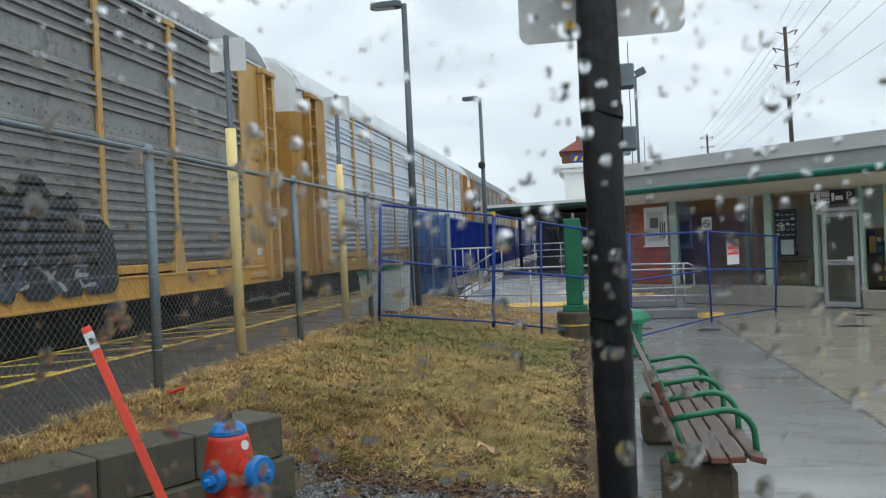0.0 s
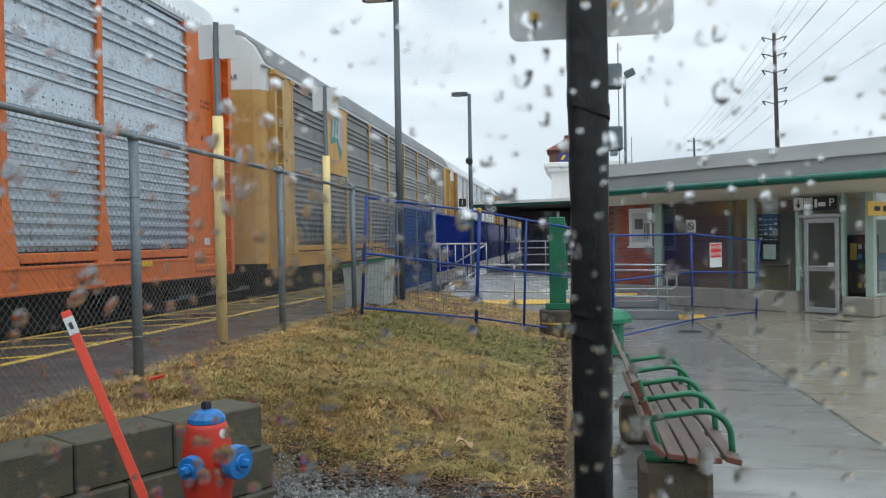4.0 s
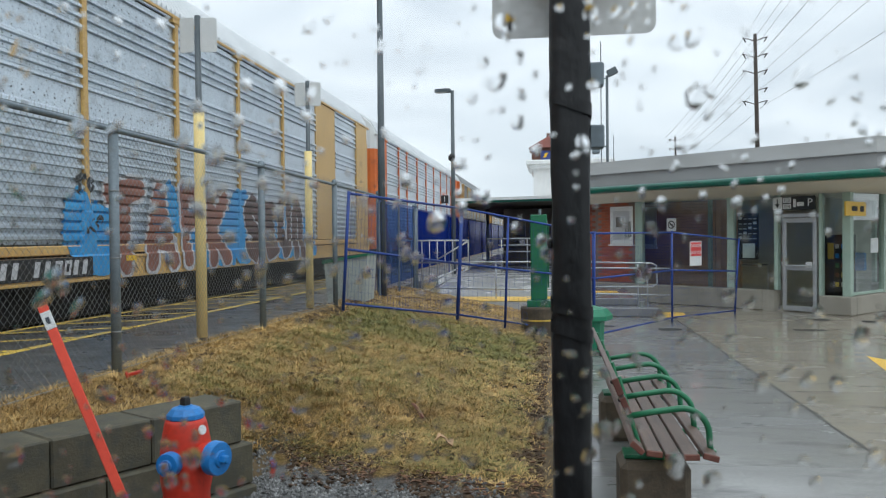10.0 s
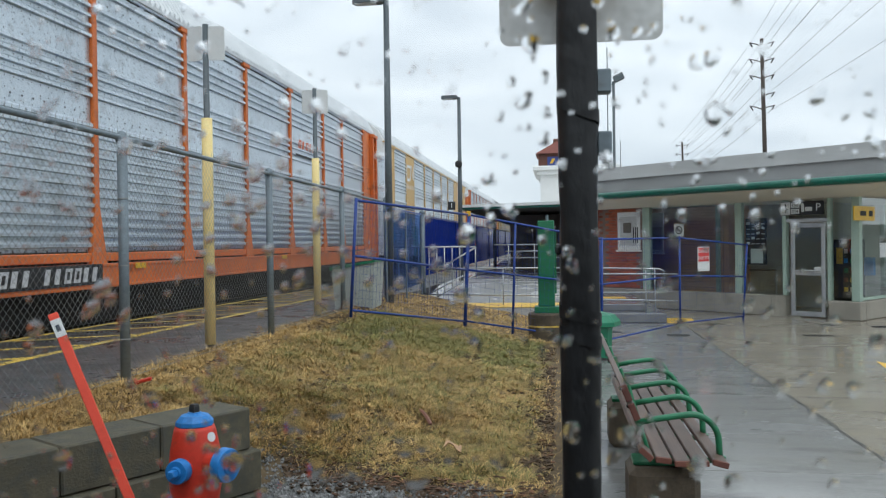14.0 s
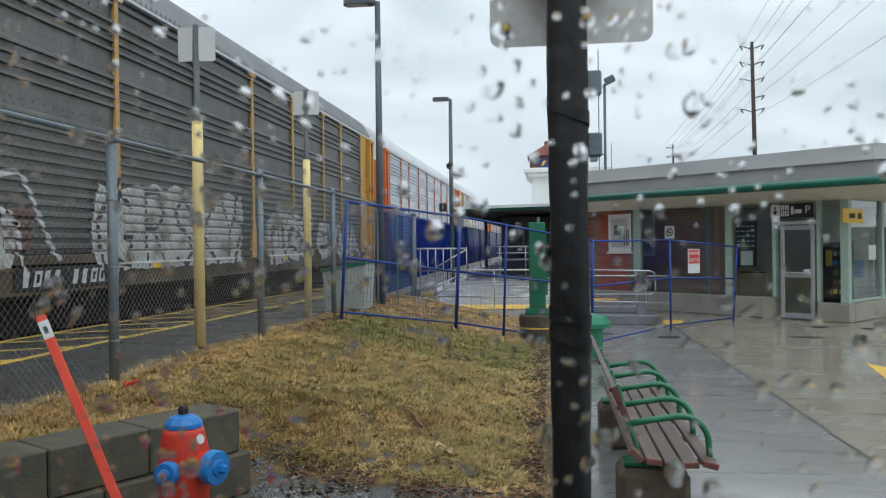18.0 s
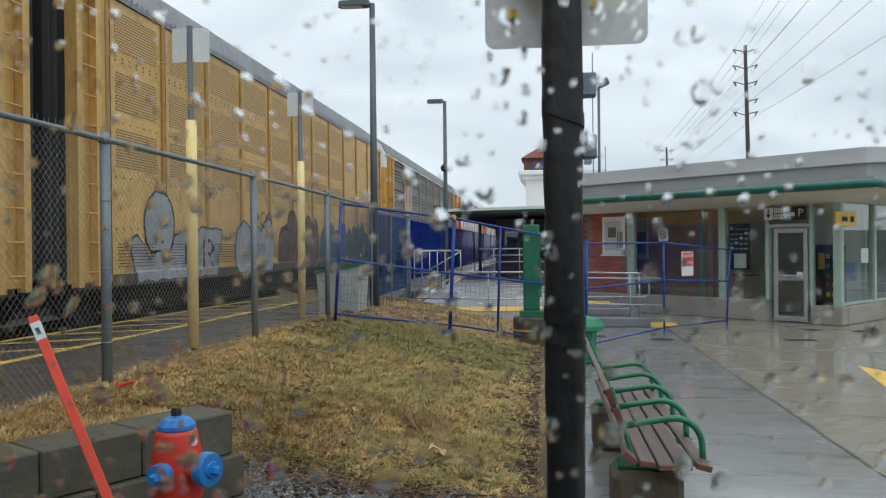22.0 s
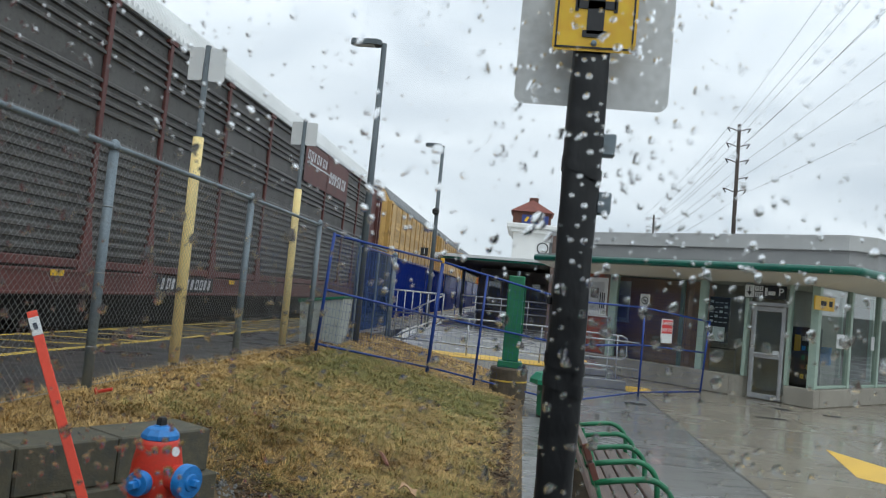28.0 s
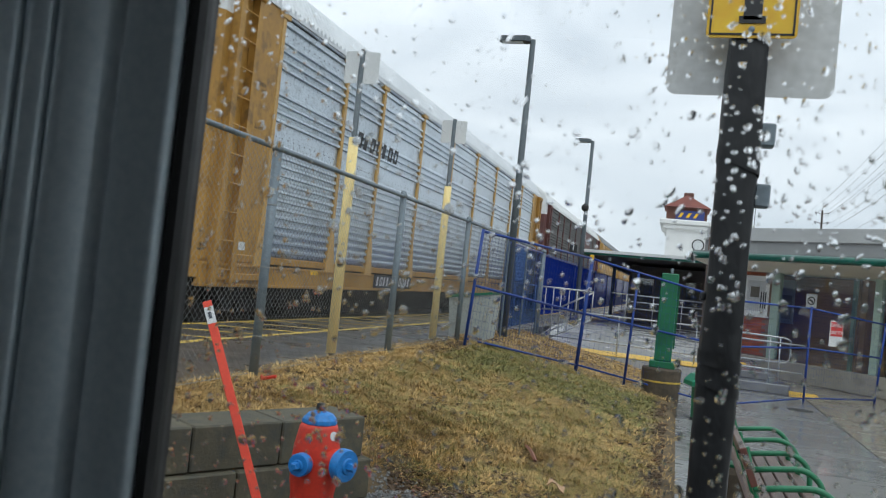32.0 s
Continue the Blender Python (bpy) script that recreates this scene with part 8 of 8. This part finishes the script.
# ---- build everything ----
vehicle()
rain()
build_train()
fence()
sleeved_post(7.36, 3.91, 3.01, 0.01)
sleeved_post(10.86, 3.95, 2.98, 0.01)
street_lamp(-3.02, 14.15, 0.62, 6.15, 0.58)
lamp = street_lamp(-2.86, 23.5, 0.45, 6.06, 0.48)
plate = part("platform_number", Mesh().box(-0.36, -0.14, -0.06, -0.045, 2.28, 2.52, 0.003), black_paint, lamp, "black plate with a white number one")
letters("number", "1", 0.22, white_plate, plate, Matrix.Translation((-0.25, -0.0625, 2.40)) @ Euler((radians(90), 0, 0)).to_matrix().to_4x4())
part("camera_dome", Mesh().lathe([(0.05, 3.52), (0.10, 3.56), (0.11, 3.66), (0.06, 3.72)], 12, cx=-0.02, cy=-0.1), dark_metal, lamp)
site_panel((-2.64, 9.95), (-1.50, 12.67), 0.87, 2.32, 0.45, 2.20, clip=True, mid=(0.51, 0.497), lean=(0.09, 0.09))
site_panel((-1.49, 12.72), (0.69, 13.40), 0.45, 2.20, 0.06, 1.78, True, mid=(0.497, 0.57), lean=(0.09, 0.02))
site_panel((0.69, 13.46), (2.39, 16.43), 0.04, 1.78, 0.03, 1.79)
site_panel((2.40, 16.50), (3.95, 18.05), 0.03, 1.79, 0.03, 1.62, lean=(0.0, 0.09))
hydrant()
marker_stake()
retaining_wall()
bench()
litter_bin()
pedestal()
grit_box()
hydrant_sign_post()
station_ob, front_wall = station()
no_smoking(-2.86, -0.05, 1.99)
no_smoking(-5.6, -0.05, 1.99)
canopy()
tower()
utility_pole(14.35, 59, 15.8, ((15.45, (1, -1)), (14.3, (1, -1)), (13.15, (1, -1)), (11.9, (1,)), (11.0, (1, -1))))
utility_pole(16.5, 110, 14.7, ((14.3, (1, -1)), (13.1, (1, -1))))
overhead_wires()
masts()
gp = thing("gate_post", "thick galvanised gate post at the end of the fence", "fence post", at=(-3.02, 17.7, 0.35))
part("post", Mesh().tube([(0, 0, 0), (0, 0, 2.08)], 0.06, 12), galv, gp, smooth=True)
part("cap", Mesh().lathe([(0.066, 2.06), (0.066, 2.10), (0.03, 2.14), (0.005, 2.15)], 12), galv, gp, smooth=True)

danger = thing("danger_sign", "white and red danger notice wired to the blue fence", "sign", at=Matrix.Translation((2.95, 17.02, 1.10)) @ Euler((0, 0, radians(45))).to_matrix().to_4x4())
part("plate", Mesh().box(-0.20, 0.20, -0.006, 0.0, 0, 0.50, 0.002), white_plate, danger)
part("red_field", Mesh().box(-0.18, 0.18, -0.010, -0.007, 0.20, 0.48), red_paint, danger)
for word, z in (("DANGER", 0.41), ("DUE TO:", 0.27)):
    letters("lettering", word, 0.095, white_plate, danger, Matrix.Translation((0, -0.012, z)) @ Euler((radians(90), 0, 0)).to_matrix().to_4x4())

# blue screens beside the platform
for name, y0, y1, z0, z1, m in (("blue_screen", 13.95, 17.6, 0.85, 2.38, blue_pale), ("blue_screen", 17.85, 29.5, 1.0, 2.36, blue_screen), ("blue_screen", 29.7, 52.0, 1.0, 2.36, blue_screen)):
    s = thing(name, "translucent blue plastic screen between steel posts", "screen", group="blue screens")
    part("sheet", Mesh().box(-3.06, -3.052, y0, y1, z0, z1), m, s)
    k = max(2, int((y1 - y0) / 5.0))
    for i in range(k + 1):
        y = y0 + (y1 - y0) * i / k
        part("post", Mesh().box(-3.045, -3.015, y - 0.018, y + 0.018, 0.3, z1 + 0.03, 0.004), panel_blue if m is blue_screen else galv, s)
    part("top_rail", Mesh().tube([(-3.03, y0, z1 + 0.02), (-3.03, y1, z1 + 0.02)], 0.02, 6), panel_blue, s)

# dark bank on the far side of the track
thing("far_bank", "low dark earth bank behind the track", "bank", kind="structure", me=Mesh().add([(-10.6, -270, 0.3), (-10.6, 490, 0.3), (-11.4, 490, 1.75), (-11.4, -270, 1.75), (-60, 490, 1.8), (-60, -270, 1.8)], [(0, 1, 2, 3), (3, 2, 4, 5)]), material=bank_soil)

# unseen plain wall across the yard, added to darken reflections in the station panes
thing("wall_east", "unseen plain grey-green wall added for the station glass to reflect", "wall", kind="structure", me=Mesh().box(46, 46.5, 4, 58, 0, 2.6), material=mat("reflection_wall_grey", (0.34, 0.37, 0.34), (0.25, 0.275, 0.25), rough=0.85, big=0.3, fine=4, bump=0.2))
# handrails
handrail("handrail", "steel balustrade with uprights at the ramp head", [[(-3.92, 18.1, 1.67), (-1.87, 18.1, 1.66)], [(-2.57, 18.1, 1.24), (-1.87, 18.1, 1.64)], [(-2.94, 18.1, 0.59), (-2.16, 18.1, 1.0)], [(-2.97, 18.1, 0.40), (-1.87, 18.1, 1.02)]],
         [[(-2.94 + 0.178 * k, 18.1, 0.40 + 0.10 * k), (-2.94 + 0.178 * k, 18.1, 1.67)] for k in range(7)] + [[(-3.9 + 0.24 * k, 18.1, 0.40), (-3.9 + 0.24 * k, 18.1, 1.67)] for k in range(4)])
handrail("handrail", "double steel handrail along the ramp", [[(-2.97, 17.95, 1.165), (0.95, 17.75, 1.175)], [(-2.94, 17.95, 0.585), (0.95, 17.75, 0.555)]], [[(x, 17.85, 0.28), (x, 17.85, 1.17)] for x in (-1.23, 0.4)])
handrail("handrail", "double steel handrail with a looped end on the ramp", [[(0.5, 17.6, 1.17), (2.15, 17.75, 1.13), (2.25, 17.76, 1.08), (2.27, 17.76, 0.7), (2.18, 17.75, 0.62), (0.5, 17.6, 0.63)], [(0.5, 17.45, 1.05), (2.5, 17.55, 1.02)], [(0.5, 17.45, 0.50), (2.5, 17.55, 0.45)]],
         [[(1.85, 17.6, 0.2), (1.85, 17.65, 1.12)], [(2.05, 17.6, 0.2), (2.05, 17.7, 1.12)]])
handrail("handrail", "steel railing before the canopy", [[(-1.95, 24.4, 1.67), (0.9, 24.2, 1.66)], [(-1.6, 24.4, 1.47), (0.9, 24.2, 1.47)], [(-1.6, 24.4, 1.27), (0.9, 24.2, 1.27)]], [[(x, 24.35, 0.6), (x, 24.35, 1.67)] for x in (-1.5, -0.72, 0.1)])

slabs()


def bricks():
    """Courses of brick on the station's visible walls."""
    me = Mesh().box(0, 0.215, -0.012, 0.0, 0, 0.065, 0.004).data("brick", brick_red)
    n = 0
    for x0, x1, y, z0 in ((-5.2, -4.0, 0.0, 0.50),):
        row = 0
        z = z0
        while z < 2.55:
            x = x0 + (0.1125 if row % 2 else 0)
            while x + 0.215 < x1 and n < 300:
                part("brick", me, parent=front_wall, at=(x, y, z))
                x += 0.225
                n += 1
            z += 0.075
            row += 1
    far_brick = mat("red_brick_far", (0.30, 0.085, 0.045), (0.20, 0.055, 0.03), rough=0.8, big=6, fine=60, bump=0.3, island=0.25)
    for name, paint, x0, x1, y, z0 in (("porch_courses", porch_brick, -5.85, -2.15, 2.3, 0.05), ("brick_courses", far_brick, -5.85, -5.2, 0.0, 0.50)):
        rest = Mesh()
        row, z = 0, z0
        while z < 2.55:
            x = x0 + (0.1125 if row % 2 else 0)
            while x + 0.215 < x1:
                rest.box(x, x + 0.215, y - 0.012, y, z, z + 0.065)
                x += 0.225
            z += 0.075
            row += 1
        ob = part(name, rest, paint, station_ob)
        tagged(ob, kind="stuff")


bricks()


def motions():
    # distance run by the train, second by second
    run = [0.35, 6.74, 13.16, 19.61, 26.11, 32.64, 39.21, 45.82, 52.46, 59.14, 65.86, 72.6, 79.37, 86.18, 93.02, 99.92, 106.87, 113.89, 120.98, 128.16, 135.45, 142.82, 150.28, 157.79, 165.36, 172.94, 180.53, 188.12, 195.71, 203.29, 210.87, 218.45, 226.03]
    for car, rear in CARS:
        walk(car, [(t, pose(TX, rear + s, 0.55)) for t, s in enumerate(run)])
        # wheels roll while they pass the fence
        for wheel, dy, off in WHEELS[car.name]:
            rows, turn = [(0, pose(0, dy, 0.455))], 0.0
            last = None
            for k in range(1, 400):
                t = k * 0.08
                s = float(np.interp(t, range(33), run))
                if 4.0 < rear + off + s < 40.0 and t < 31.95:
                    if last is not None:
                        turn -= math.degrees((s - last) / 0.455)
                    last = s
                    rows.append((t, pose(0, dy, 0.455, turn)))
            walk(wheel, rows + [(32, rows[-1][1])])


motions()
